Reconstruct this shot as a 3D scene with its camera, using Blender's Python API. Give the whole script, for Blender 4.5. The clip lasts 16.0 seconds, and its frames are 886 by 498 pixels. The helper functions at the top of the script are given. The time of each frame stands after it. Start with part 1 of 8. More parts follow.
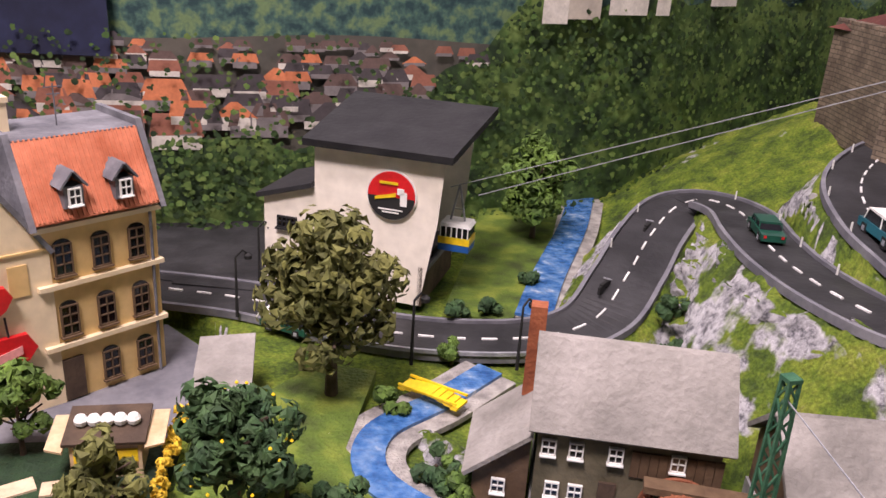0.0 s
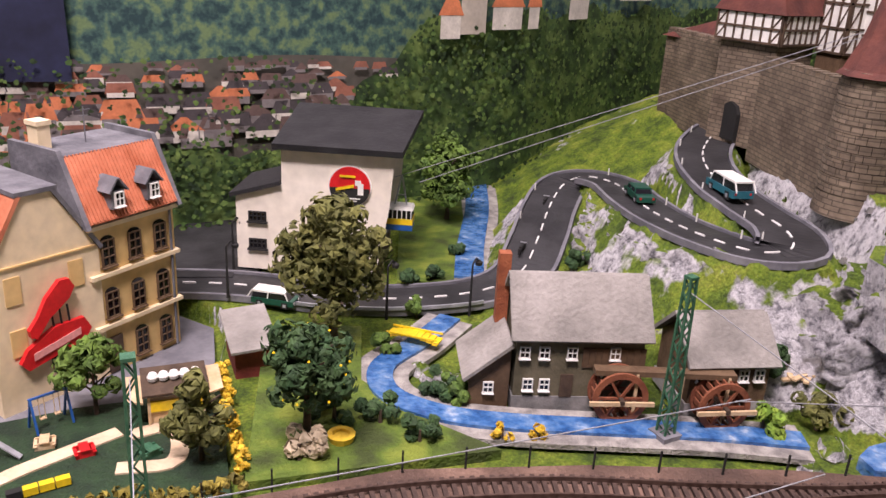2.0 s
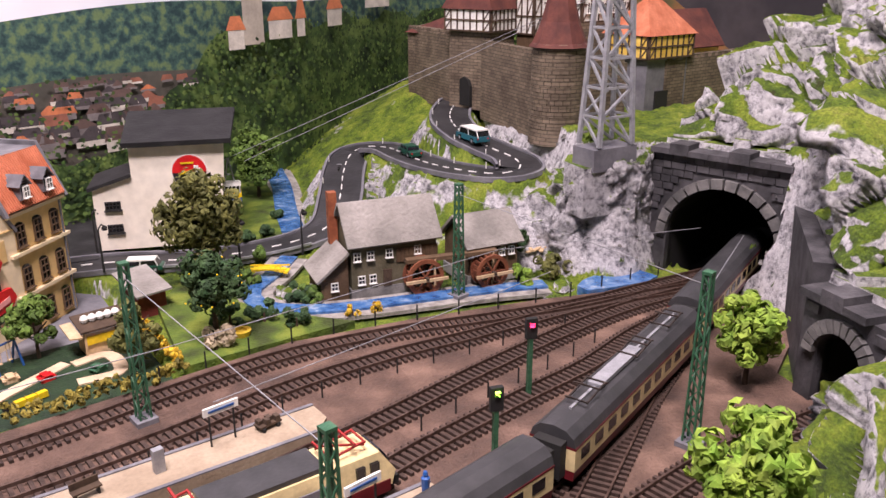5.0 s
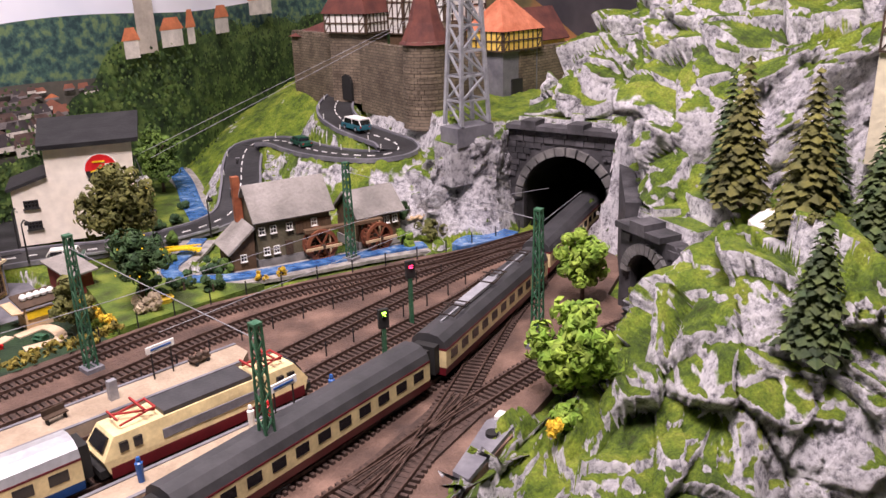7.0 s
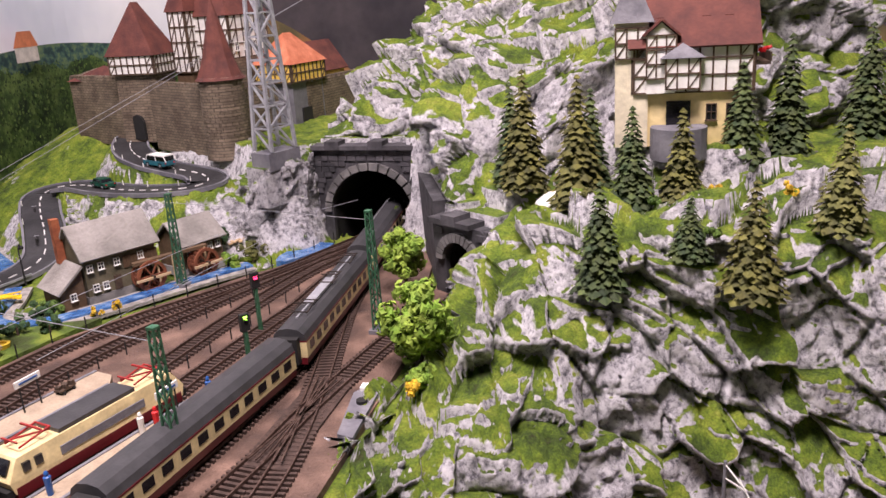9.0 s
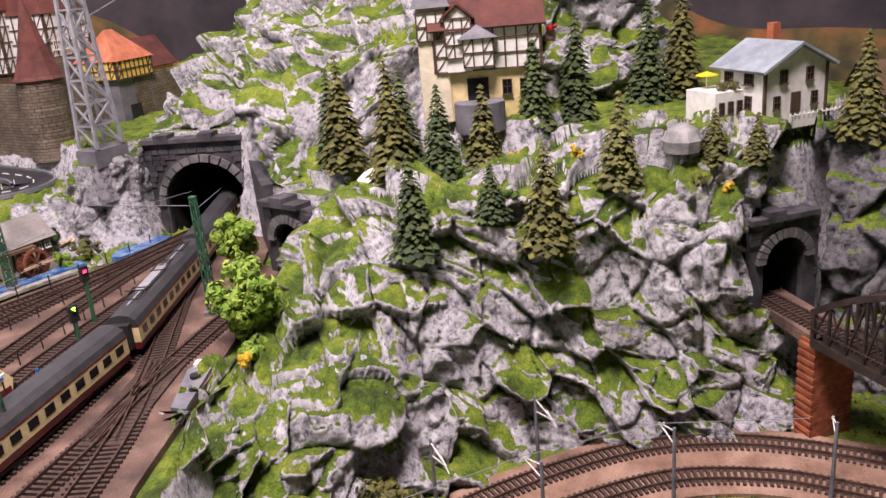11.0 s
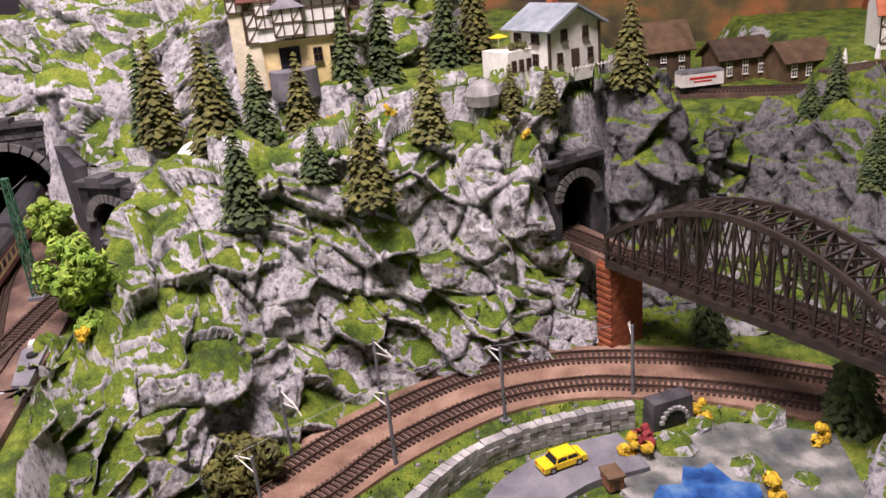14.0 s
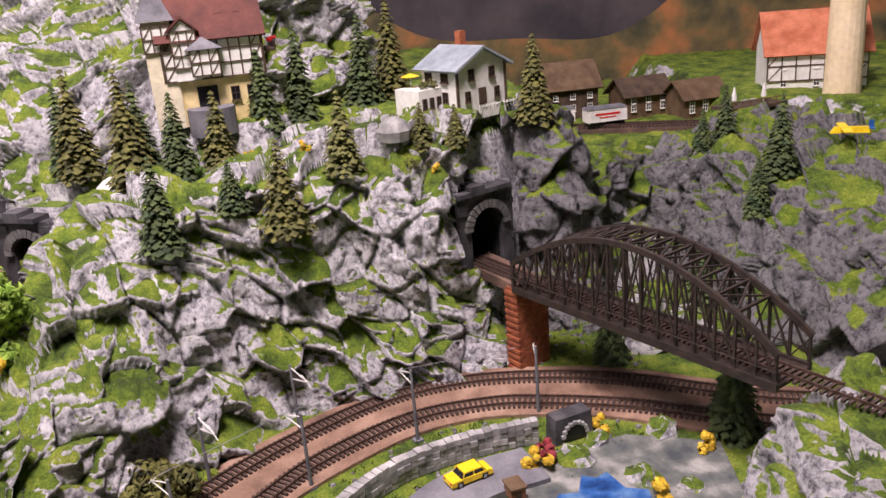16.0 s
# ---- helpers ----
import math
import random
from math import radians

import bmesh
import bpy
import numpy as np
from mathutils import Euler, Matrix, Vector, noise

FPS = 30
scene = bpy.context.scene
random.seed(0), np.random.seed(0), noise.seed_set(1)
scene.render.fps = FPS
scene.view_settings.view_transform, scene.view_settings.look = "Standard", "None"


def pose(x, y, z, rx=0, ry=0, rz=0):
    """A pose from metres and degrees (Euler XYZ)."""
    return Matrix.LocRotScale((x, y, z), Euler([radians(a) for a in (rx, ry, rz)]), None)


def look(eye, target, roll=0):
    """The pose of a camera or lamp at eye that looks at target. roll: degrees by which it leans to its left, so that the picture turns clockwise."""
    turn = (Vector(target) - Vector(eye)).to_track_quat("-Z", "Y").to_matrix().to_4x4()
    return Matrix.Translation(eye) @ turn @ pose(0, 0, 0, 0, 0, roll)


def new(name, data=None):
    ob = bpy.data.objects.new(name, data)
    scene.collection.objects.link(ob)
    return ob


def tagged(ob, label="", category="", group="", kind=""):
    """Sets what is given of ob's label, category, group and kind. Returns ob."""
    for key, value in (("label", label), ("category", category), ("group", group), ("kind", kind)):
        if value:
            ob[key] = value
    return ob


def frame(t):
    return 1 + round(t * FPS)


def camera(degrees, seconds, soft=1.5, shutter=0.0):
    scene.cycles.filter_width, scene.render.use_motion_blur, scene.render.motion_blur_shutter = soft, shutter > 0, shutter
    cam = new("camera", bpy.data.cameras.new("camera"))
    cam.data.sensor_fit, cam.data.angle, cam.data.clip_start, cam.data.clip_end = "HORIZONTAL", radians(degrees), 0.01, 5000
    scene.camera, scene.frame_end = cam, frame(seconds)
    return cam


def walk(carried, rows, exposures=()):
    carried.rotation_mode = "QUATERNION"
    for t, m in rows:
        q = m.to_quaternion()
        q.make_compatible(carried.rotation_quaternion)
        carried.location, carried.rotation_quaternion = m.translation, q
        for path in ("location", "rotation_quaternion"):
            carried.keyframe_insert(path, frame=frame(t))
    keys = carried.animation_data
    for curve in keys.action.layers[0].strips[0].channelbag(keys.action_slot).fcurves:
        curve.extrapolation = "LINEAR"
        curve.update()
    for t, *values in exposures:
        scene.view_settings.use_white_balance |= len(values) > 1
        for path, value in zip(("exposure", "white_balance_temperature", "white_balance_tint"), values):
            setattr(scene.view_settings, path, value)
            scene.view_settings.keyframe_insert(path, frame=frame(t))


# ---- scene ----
cam = camera(57.0, 16.0)
PATH = [
    (0, (-0.001, -0.045, 0.29), (0.23, 1.803, -0.437), 3.8),
    (0.5, (-0.024, -0.076, 0.296), (0.298, 1.759, -0.432), 3.8),
    (1, (-0.061, -0.105, 0.302), (0.372, 1.71, -0.418), 4.0),
    (1.5, (-0.094, -0.137, 0.309), (0.436, 1.658, -0.395), 4.0),
    (2, (-0.123, -0.169, 0.311), (0.487, 1.606, -0.38), 3.3),
    (2.5, (-0.147, -0.219, 0.32), (0.515, 1.545, -0.351), 2.7),
    (3, (-0.171, -0.272, 0.322), (0.517, 1.483, -0.345), 2.3),
    (3.5, (-0.19, -0.305, 0.321), (0.557, 1.426, -0.349), 1.6),
    (4, (-0.221, -0.326, 0.321), (0.701, 1.317, -0.35), 1.4),
    (4.2, (-0.236, -0.336, 0.321), (0.732, 1.282, -0.346), 1.1),
    (6.3, (-0.346, -0.459, 0.333), (0.92, 0.947, -0.316), -0.9),
    (6.5, (-0.355, -0.476, 0.331), (0.917, 0.925, -0.316), -0.9),
    (7, (-0.375, -0.504, 0.335), (0.934, 0.858, -0.322), -1.7),
    (7.5, (-0.4, -0.51, 0.338), (1.039, 0.713, -0.322), -2.3),
    (8, (-0.432, -0.518, 0.342), (1.108, 0.575, -0.319), -2.8),
    (8.2, (-0.449, -0.52, 0.343), (1.12, 0.536, -0.307), -2.9),
    (10.3, (-0.528, -0.55, 0.335), (1.234, 0.186, -0.259), -4.4),
    (10.5, (-0.529, -0.56, 0.336), (1.243, 0.142, -0.269), -4.4),
    (11, (-0.537, -0.592, 0.336), (1.245, 0.046, -0.313), -5.0),
    (11.5, (-0.549, -0.586, 0.33), (1.259, -0.056, -0.342), -5.7),
    (12, (-0.566, -0.58, 0.326), (1.263, -0.152, -0.36), -5.9),
    (12.5, (-0.576, -0.58, 0.319), (1.267, -0.221, -0.372), -5.7),
    (13, (-0.579, -0.577, 0.315), (1.266, -0.268, -0.392), -5.7),
    (13.5, (-0.59, -0.579, 0.317), (1.26, -0.327, -0.401), -5.7),
    (14, (-0.605, -0.587, 0.321), (1.254, -0.397, -0.392), -5.6),
    (14.5, (-0.612, -0.595, 0.321), (1.253, -0.451, -0.388), -5.6),
    (15, (-0.62, -0.601, 0.324), (1.248, -0.502, -0.385), -5.6),
    (15.5, (-0.629, -0.611, 0.328), (1.245, -0.549, -0.366), -5.4),
    (16, (-0.649, -0.617, 0.33), (1.242, -0.586, -0.321), -4.8),
]
walk(cam, [(t, look(eye, target, roll)) for t, eye, target, roll in PATH])

# ---- light: an indoor hall with ceiling lamps ----
world = bpy.data.worlds.new("hall_world")
scene.world = world
world.use_nodes = True
world.node_tree.nodes["Background"].inputs[0].default_value = (0.9, 0.92, 1.0, 1)
world.node_tree.nodes["Background"].inputs[1].default_value = 0.35


def ceiling_lamp(x, y, w, h, watts, tint):
    d = bpy.data.lights.new("ceiling_lamp", "AREA")
    d.shape, d.size, d.size_y, d.energy, d.color = "RECTANGLE", w, h, watts, tint
    ob = new("ceiling_lamp_light", d)
    ob.matrix_basis = pose(x, y, 1.78, 0, 0, 0)
    return ob


ceiling_lamp(-0.5, 0.15, 0.5, 0.35, 23, (1.0, 0.825, 0.865))
ceiling_lamp(-0.46, -0.45, 0.5, 0.35, 65, (1.0, 0.825, 0.865))
ceiling_lamp(0.45, 0.3, 0.4, 0.3, 6, (1.0, 0.85, 0.85))


# ---- materials ----
def mat(name, *cols, scale=40, rough=0.8, bump=0.3, metal=0.0, detail=6, fine=6.0, emit=None, spread=(0.35, 0.65), rand=0.0, island=False):
    """A procedural surface: colours mixed by two scales of noise, with a fine relief."""
    m = bpy.data.materials.new(name)
    m.use_nodes = True
    nt = m.node_tree
    n, l = nt.nodes, nt.links
    b = n["Principled BSDF"]
    b.inputs["Roughness"].default_value, b.inputs["Metallic"].default_value = rough, metal
    tc = n.new("ShaderNodeTexCoord")
    no = n.new("ShaderNodeTexNoise")
    no.inputs["Scale"].default_value, no.inputs["Detail"].default_value = scale, detail
    l.new(tc.outputs["Object"], no.inputs["Vector"])
    ramp = n.new("ShaderNodeValToRGB")
    el = ramp.color_ramp.elements
    cols = [c if len(c) == 4 else (*c, 1) for c in cols]
    if len(cols) == 1:
        c = cols[0]
        cols = [tuple(v * 0.82 for v in c[:3]) + (1,), tuple(min(1, v * 1.12) for v in c[:3]) + (1,)]
    el[0].color, el[1].color = cols[0], cols[-1]
    el[0].position, el[1].position = spread
    for i, c in enumerate(cols[1:-1]):
        e = el.new(spread[0] + (spread[1] - spread[0]) * (i + 1) / (len(cols) - 1))
        e.color = c
    l.new(no.outputs["Fac"], ramp.inputs["Fac"])
    out = ramp.outputs["Color"]
    fi = n.new("ShaderNodeTexNoise")
    fi.inputs["Scale"].default_value, fi.inputs["Detail"].default_value = scale * fine, 3
    l.new(tc.outputs["Object"], fi.inputs["Vector"])
    mr = n.new("ShaderNodeMapRange")
    mr.inputs["To Min"].default_value, mr.inputs["To Max"].default_value = 0.78, 1.22
    l.new(fi.outputs["Fac"], mr.inputs["Value"])
    hsv = n.new("ShaderNodeHueSaturation")
    l.new(out, hsv.inputs["Color"])
    val = mr.outputs["Result"]
    if rand or island:
        src = n.new("ShaderNodeNewGeometry").outputs["Random Per Island"] if island else n.new("ShaderNodeObjectInfo").outputs["Random"]
        r2 = n.new("ShaderNodeMapRange")
        r2.inputs["To Min"].default_value, r2.inputs["To Max"].default_value = 1 - rand, 1 + rand
        l.new(src, r2.inputs["Value"])
        mu = n.new("ShaderNodeMath")
        mu.operation = "MULTIPLY"
        l.new(val, mu.inputs[0])
        l.new(r2.outputs["Result"], mu.inputs[1])
        val = mu.outputs[0]
    l.new(val, hsv.inputs["Value"])
    l.new(hsv.outputs["Color"], b.inputs["Base Color"])
    if bump:
        bp = n.new("ShaderNodeBump")
        bp.inputs["Strength"].default_value, bp.inputs["Distance"].default_value = bump, 0.002
        l.new(fi.outputs["Fac"], bp.inputs["Height"])
        l.new(bp.outputs["Normal"], b.inputs["Normal"])
    if emit:
        b.inputs["Emission Color"].default_value, b.inputs["Emission Strength"].default_value = (*emit[:3], 1), emit[3]
    return m


def terrain_mat(name="rock_and_grass", tone=1.0, bare=0.0):
    """Rock on the steep parts, scattered grass on the flat ones."""
    m = bpy.data.materials.new(name)
    m.use_nodes = True
    nt = m.node_tree
    n, l = nt.nodes, nt.links
    b = n["Principled BSDF"]
    b.inputs["Roughness"].default_value = 0.9
    tc = n.new("ShaderNodeTexCoord")

    def noi(scale, detail, rough=0.6):
        x = n.new("ShaderNodeTexNoise")
        x.inputs["Scale"].default_value, x.inputs["Detail"].default_value, x.inputs["Roughness"].default_value = scale, detail, rough
        l.new(tc.outputs["Object"], x.inputs["Vector"])
        return x.outputs["Fac"]

    def ramp(fac, *stops):
        r = n.new("ShaderNodeValToRGB")
        e = r.color_ramp.elements
        e[0].position, e[0].color = stops[0][0], (*stops[0][1], 1)
        e[1].position, e[1].color = stops[-1][0], (*stops[-1][1], 1)
        for p, c in stops[1:-1]:
            q = e.new(p)
            q.color = (*c, 1)
        l.new(fac, r.inputs["Fac"])
        return r.outputs["Color"]

    def mix(fac, a, c):
        x = n.new("ShaderNodeMix")
        x.data_type = "RGBA"
        l.new(fac, x.inputs["Factor"])
        l.new(a, x.inputs["A"])
        l.new(c, x.inputs["B"])
        return x.outputs["Result"]

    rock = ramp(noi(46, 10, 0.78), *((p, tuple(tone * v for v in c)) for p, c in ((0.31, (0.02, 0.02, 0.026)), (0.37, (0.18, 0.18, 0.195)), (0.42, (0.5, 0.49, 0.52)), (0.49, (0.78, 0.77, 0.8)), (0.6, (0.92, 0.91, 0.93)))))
    grit = ramp(noi(150, 6, 0.7), (0.36, (0.3, 0.3, 0.33)), (0.5, (0.92, 0.92, 0.93)), (0.6, (1, 1, 1)))
    mr = n.new("ShaderNodeMix")
    mr.data_type, mr.blend_type = "RGBA", "MULTIPLY"
    mr.inputs["Factor"].default_value = 1
    l.new(rock, mr.inputs["A"])
    l.new(grit, mr.inputs["B"])
    rock = mr.outputs["Result"]
    grass = ramp(noi(22, 9, 0.75), (0.33, (0.07, 0.07, 0.018)), (0.4, (0.075, 0.14, 0.014)), (0.5, (0.21, 0.33, 0.024)), (0.6, (0.38, 0.48, 0.05)), (0.7, (0.5, 0.5, 0.12)))
    speck = ramp(noi(420, 2), (0.35, (0.55, 0.55, 0.55)), (0.65, (1, 1, 1)))
    mu = n.new("ShaderNodeMix")
    mu.data_type, mu.blend_type = "RGBA", "MULTIPLY"
    mu.inputs["Factor"].default_value = 1
    l.new(grass, mu.inputs["A"])
    l.new(speck, mu.inputs["B"])
    geo = n.new("ShaderNodeNewGeometry")
    sep = n.new("ShaderNodeSeparateXYZ")
    l.new(geo.outputs["Normal"], sep.inputs[0])
    ad = n.new("ShaderNodeMath")
    ad.operation = "MULTIPLY_ADD"
    l.new(noi(14, 6, 0.55), ad.inputs[0])
    ad.inputs[1].default_value = 1.7
    l.new(sep.outputs["Z"], ad.inputs[2])
    dv = n.new("ShaderNodeMath")
    dv.operation = "DIVIDE"
    l.new(ad.outputs[0], dv.inputs[0])
    dv.inputs[1].default_value = 2.0
    fac = ramp(dv.outputs[0], (0.715 + bare, (0, 0, 0)), (0.755 + bare, (1, 1, 1)))
    l.new(mix(fac, rock, mu.outputs["Result"]), b.inputs["Base Color"])
    bp = n.new("ShaderNodeBump")
    bp.inputs["Strength"].default_value, bp.inputs["Distance"].default_value = 1.0, 0.012
    l.new(noi(75, 9, 0.75), bp.inputs["Height"])
    l.new(bp.outputs["Normal"], b.inputs["Normal"])
    return m


ROCK = terrain_mat(bare=-0.022)
ROCKG = terrain_mat("weathered_grey_rock", 0.82, 0.02)
# greyer gorge rock, its tone lowered to paint in the gorge's shade
ROCK_DIM = terrain_mat("shade_toned_gorge_rock", 0.34, 0.02)
GRASS = mat("static_grass", (0.04, 0.06, 0.01), (0.085, 0.14, 0.014), (0.19, 0.24, 0.03), scale=30, bump=1.0, fine=12)
DKGRASS = mat("dark_lawn", (0.006, 0.02, 0.008), (0.016, 0.045, 0.014), scale=60, bump=0.8)
ASPHALT = mat("asphalt", (0.014, 0.014, 0.016), (0.034, 0.034, 0.037), scale=30, rough=0.6)
PAVE = mat("pavement_grey", (0.12, 0.12, 0.14), (0.2, 0.2, 0.22), scale=40)
WHITE = mat("white_line", (0.75, 0.75, 0.73), scale=90)
BALLAST = mat("brown_ballast", (0.055, 0.034, 0.027), (0.115, 0.07, 0.052), (0.23, 0.145, 0.108), scale=24, fine=14, bump=1.0, spread=(0.3, 0.7))
BALLASTL = mat("sandy_brown_ballast", (0.13, 0.075, 0.05), (0.24, 0.145, 0.1), (0.38, 0.25, 0.18), scale=24, fine=14, bump=1.0, spread=(0.3, 0.7))
SLEEPER = mat("sleeper_brown", (0.035, 0.021, 0.016), (0.075, 0.046, 0.036), scale=120)
RAIL = mat("rail_rust", (0.06, 0.035, 0.027), (0.13, 0.085, 0.068), scale=200, rough=0.45, metal=0.4, bump=0.1)
WATER = mat("painted_water", (0.02, 0.075, 0.23), (0.05, 0.145, 0.36), (0.14, 0.25, 0.45), (0.5, 0.56, 0.62), scale=75, rough=0.15, bump=0.9, fine=3, spread=(0.33, 0.76))
GRAVEL = mat("river_gravel", (0.2, 0.19, 0.18), (0.42, 0.4, 0.37), scale=90, bump=1.0)
CREAM = mat("cream_plaster", (0.74, 0.6, 0.38), (0.84, 0.7, 0.48), scale=18, bump=0.15)
YELLOWP = mat("ochre_plaster", (0.62, 0.42, 0.16), (0.75, 0.53, 0.24), scale=20, bump=0.15)
OFFWHITE = mat("off_white_plaster", (0.8, 0.74, 0.63), (0.86, 0.81, 0.71), scale=14, bump=0.1)
WHITEP = mat("white_plaster", (0.72, 0.72, 0.68), (0.84, 0.84, 0.8), scale=25, bump=0.15)
REDTILE = mat("orange_roof_tiles", (0.42, 0.12, 0.055), (0.62, 0.22, 0.12), scale=45)
BROWNTILE = mat("dark_red_roof", (0.075, 0.022, 0.018), (0.14, 0.042, 0.03), scale=45)
SLATE = mat("slate_grey", (0.1, 0.1, 0.115), (0.2, 0.2, 0.22), scale=50)
BLACKROOF = mat("black_roofing", (0.01, 0.01, 0.012), (0.022, 0.022, 0.024), scale=40, rough=0.8)
GREYROOF = mat("weathered_shingles", (0.19, 0.18, 0.165), (0.27, 0.255, 0.235), (0.34, 0.32, 0.3), scale=22, fine=12, bump=0.6)
BLUEROOF = mat("blue_grey_roof", (0.2, 0.24, 0.27), (0.32, 0.36, 0.4), scale=40)
WOODD = mat("dark_timber", (0.045, 0.028, 0.018), (0.1, 0.065, 0.04), scale=60)
WOODM = mat("brown_boards", (0.085, 0.05, 0.026), (0.15, 0.095, 0.052), scale=60)
WOODL = mat("light_wood", (0.5, 0.36, 0.2), (0.66, 0.5, 0.32), scale=60)
OLIVE = mat("olive_grey_boards", (0.085, 0.075, 0.042), (0.15, 0.13, 0.08), scale=60)
DSTONE = mat("dark_tunnel_stone", (0.03, 0.03, 0.034), (0.085, 0.082, 0.09), scale=50, rand=0.25)
def masonry(name, dark, light, joint, w, h):
    """Coursed stone: bricks by run and height, blotched, with recessed joints."""
    m = mat(name, dark, light, scale=30, fine=8, bump=0)
    n, l = m.node_tree.nodes, m.node_tree.links
    b = n["Principled BSDF"]
    base = b.inputs["Base Color"].links[0].from_socket
    tc = n.new("ShaderNodeTexCoord")
    sep, com = n.new("ShaderNodeSeparateXYZ"), n.new("ShaderNodeCombineXYZ")
    l.new(tc.outputs["Object"], sep.inputs[0])
    run = n.new("ShaderNodeMath")
    run.operation = "MULTIPLY_ADD"
    l.new(sep.outputs["X"], run.inputs[0])
    run.inputs[1].default_value = 0.8
    l.new(sep.outputs["Y"], run.inputs[2])
    l.new(run.outputs[0], com.inputs[0])
    l.new(sep.outputs["Z"], com.inputs[1])
    br_ = n.new("ShaderNodeTexBrick")
    br_.inputs["Scale"].default_value = 1.0
    br_.inputs["Brick Width"].default_value, br_.inputs["Row Height"].default_value = w, h
    br_.inputs["Mortar Size"].default_value = h * 0.11
    br_.inputs["Color1"].default_value, br_.inputs["Color2"].default_value = (0.72, 0.72, 0.72, 1), (1.15, 1.15, 1.15, 1)
    br_.inputs["Mortar"].default_value = (joint, joint, joint, 1)
    l.new(com.outputs[0], br_.inputs["Vector"])
    mx = n.new("ShaderNodeMix")
    mx.data_type, mx.blend_type = "RGBA", "MULTIPLY"
    mx.inputs["Factor"].default_value = 1
    l.new(base, mx.inputs["A"])
    l.new(br_.outputs["Color"], mx.inputs["B"])
    l.new(mx.outputs["Result"], b.inputs["Base Color"])
    bp = n.new("ShaderNodeBump")
    bp.inputs["Strength"].default_value, bp.inputs["Distance"].default_value = 0.8, 0.001
    bp.invert = True
    l.new(br_.outputs["Fac"], bp.inputs["Height"])
    l.new(bp.outputs["Normal"], b.inputs["Normal"])
    return m


CSTONE = masonry("castle_stone", (0.13, 0.1, 0.07), (0.24, 0.19, 0.135), 0.45, 0.011, 0.0046)
LSTONE = mat("grey_stone", (0.22, 0.22, 0.22), (0.4, 0.39, 0.38), scale=60, rand=0.3)
DARK = mat("dark_glass", (0.012, 0.012, 0.016), scale=50, rough=0.15, bump=0)
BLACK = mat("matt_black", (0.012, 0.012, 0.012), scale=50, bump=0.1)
GREENM = mat("green_mast_paint", (0.02, 0.09, 0.045), (0.05, 0.15, 0.08), scale=200, rough=0.5)
GREYM = mat("grey_steel", (0.3, 0.31, 0.34), (0.42, 0.43, 0.46), scale=100, rough=0.45, metal=0.3)
IRON = mat("rusty_brown_iron", (0.016, 0.011, 0.009), (0.042, 0.028, 0.022), scale=120, rough=0.6)
BRICK = mat("orange_brick", (0.22, 0.06, 0.025), (0.38, 0.12, 0.05), scale=90, rand=0.2)
REDM = mat("red_paint", (0.62, 0.015, 0.02), scale=60, rough=0.4, bump=0)
YELM = mat("yellow_paint", (0.85, 0.6, 0.02), scale=60, rough=0.35, bump=0)
BLUEM = mat("blue_paint", (0.02, 0.1, 0.35), scale=60, rough=0.4, bump=0)
LEAF = mat("broadleaf_green", (0.05, 0.1, 0.015), (0.12, 0.2, 0.03), scale=60, rand=0.35, island=True)
LEAFD = mat("dark_leaf_green", (0.02, 0.055, 0.018), (0.05, 0.1, 0.03), scale=60, rand=0.35, island=True)
LEAFO = mat("olive_leaf_green", (0.07, 0.078, 0.018), (0.155, 0.155, 0.04), scale=60, rand=0.35, island=True)
LEAFB = mat("bright_leaf_green", (0.12, 0.23, 0.02), (0.27, 0.38, 0.05), scale=60, rand=0.35, island=True)
NEEDLE = mat("fir_green", (0.025, 0.05, 0.016), (0.075, 0.1, 0.026), scale=60, rand=0.4, island=True)
NEEDLEO = mat("olive_fir", (0.05, 0.055, 0.012), (0.13, 0.125, 0.026), scale=60, rand=0.4, island=True)
YLEAF = mat("yellow_bush", (0.5, 0.32, 0.02), (0.75, 0.52, 0.04), scale=60, rand=0.3, island=True)
POOL = mat("deep_blue_pool", (0.01, 0.03, 0.12), (0.03, 0.1, 0.3), (0.1, 0.2, 0.38), scale=30, rough=0.12, bump=0.8, fine=4)
BARK = mat("bark", (0.04, 0.025, 0.016), (0.09, 0.06, 0.04), scale=120)
TCREAM = mat("train_cream", (0.72, 0.6, 0.32), scale=60, rough=0.35, bump=0)
TRED = mat("train_dark_red", (0.13, 0.012, 0.018), scale=60, rough=0.35, bump=0)
TROOF = mat("train_grey_roof", (0.03, 0.031, 0.034), (0.05, 0.05, 0.054), scale=60, rough=0.5, bump=0.1)


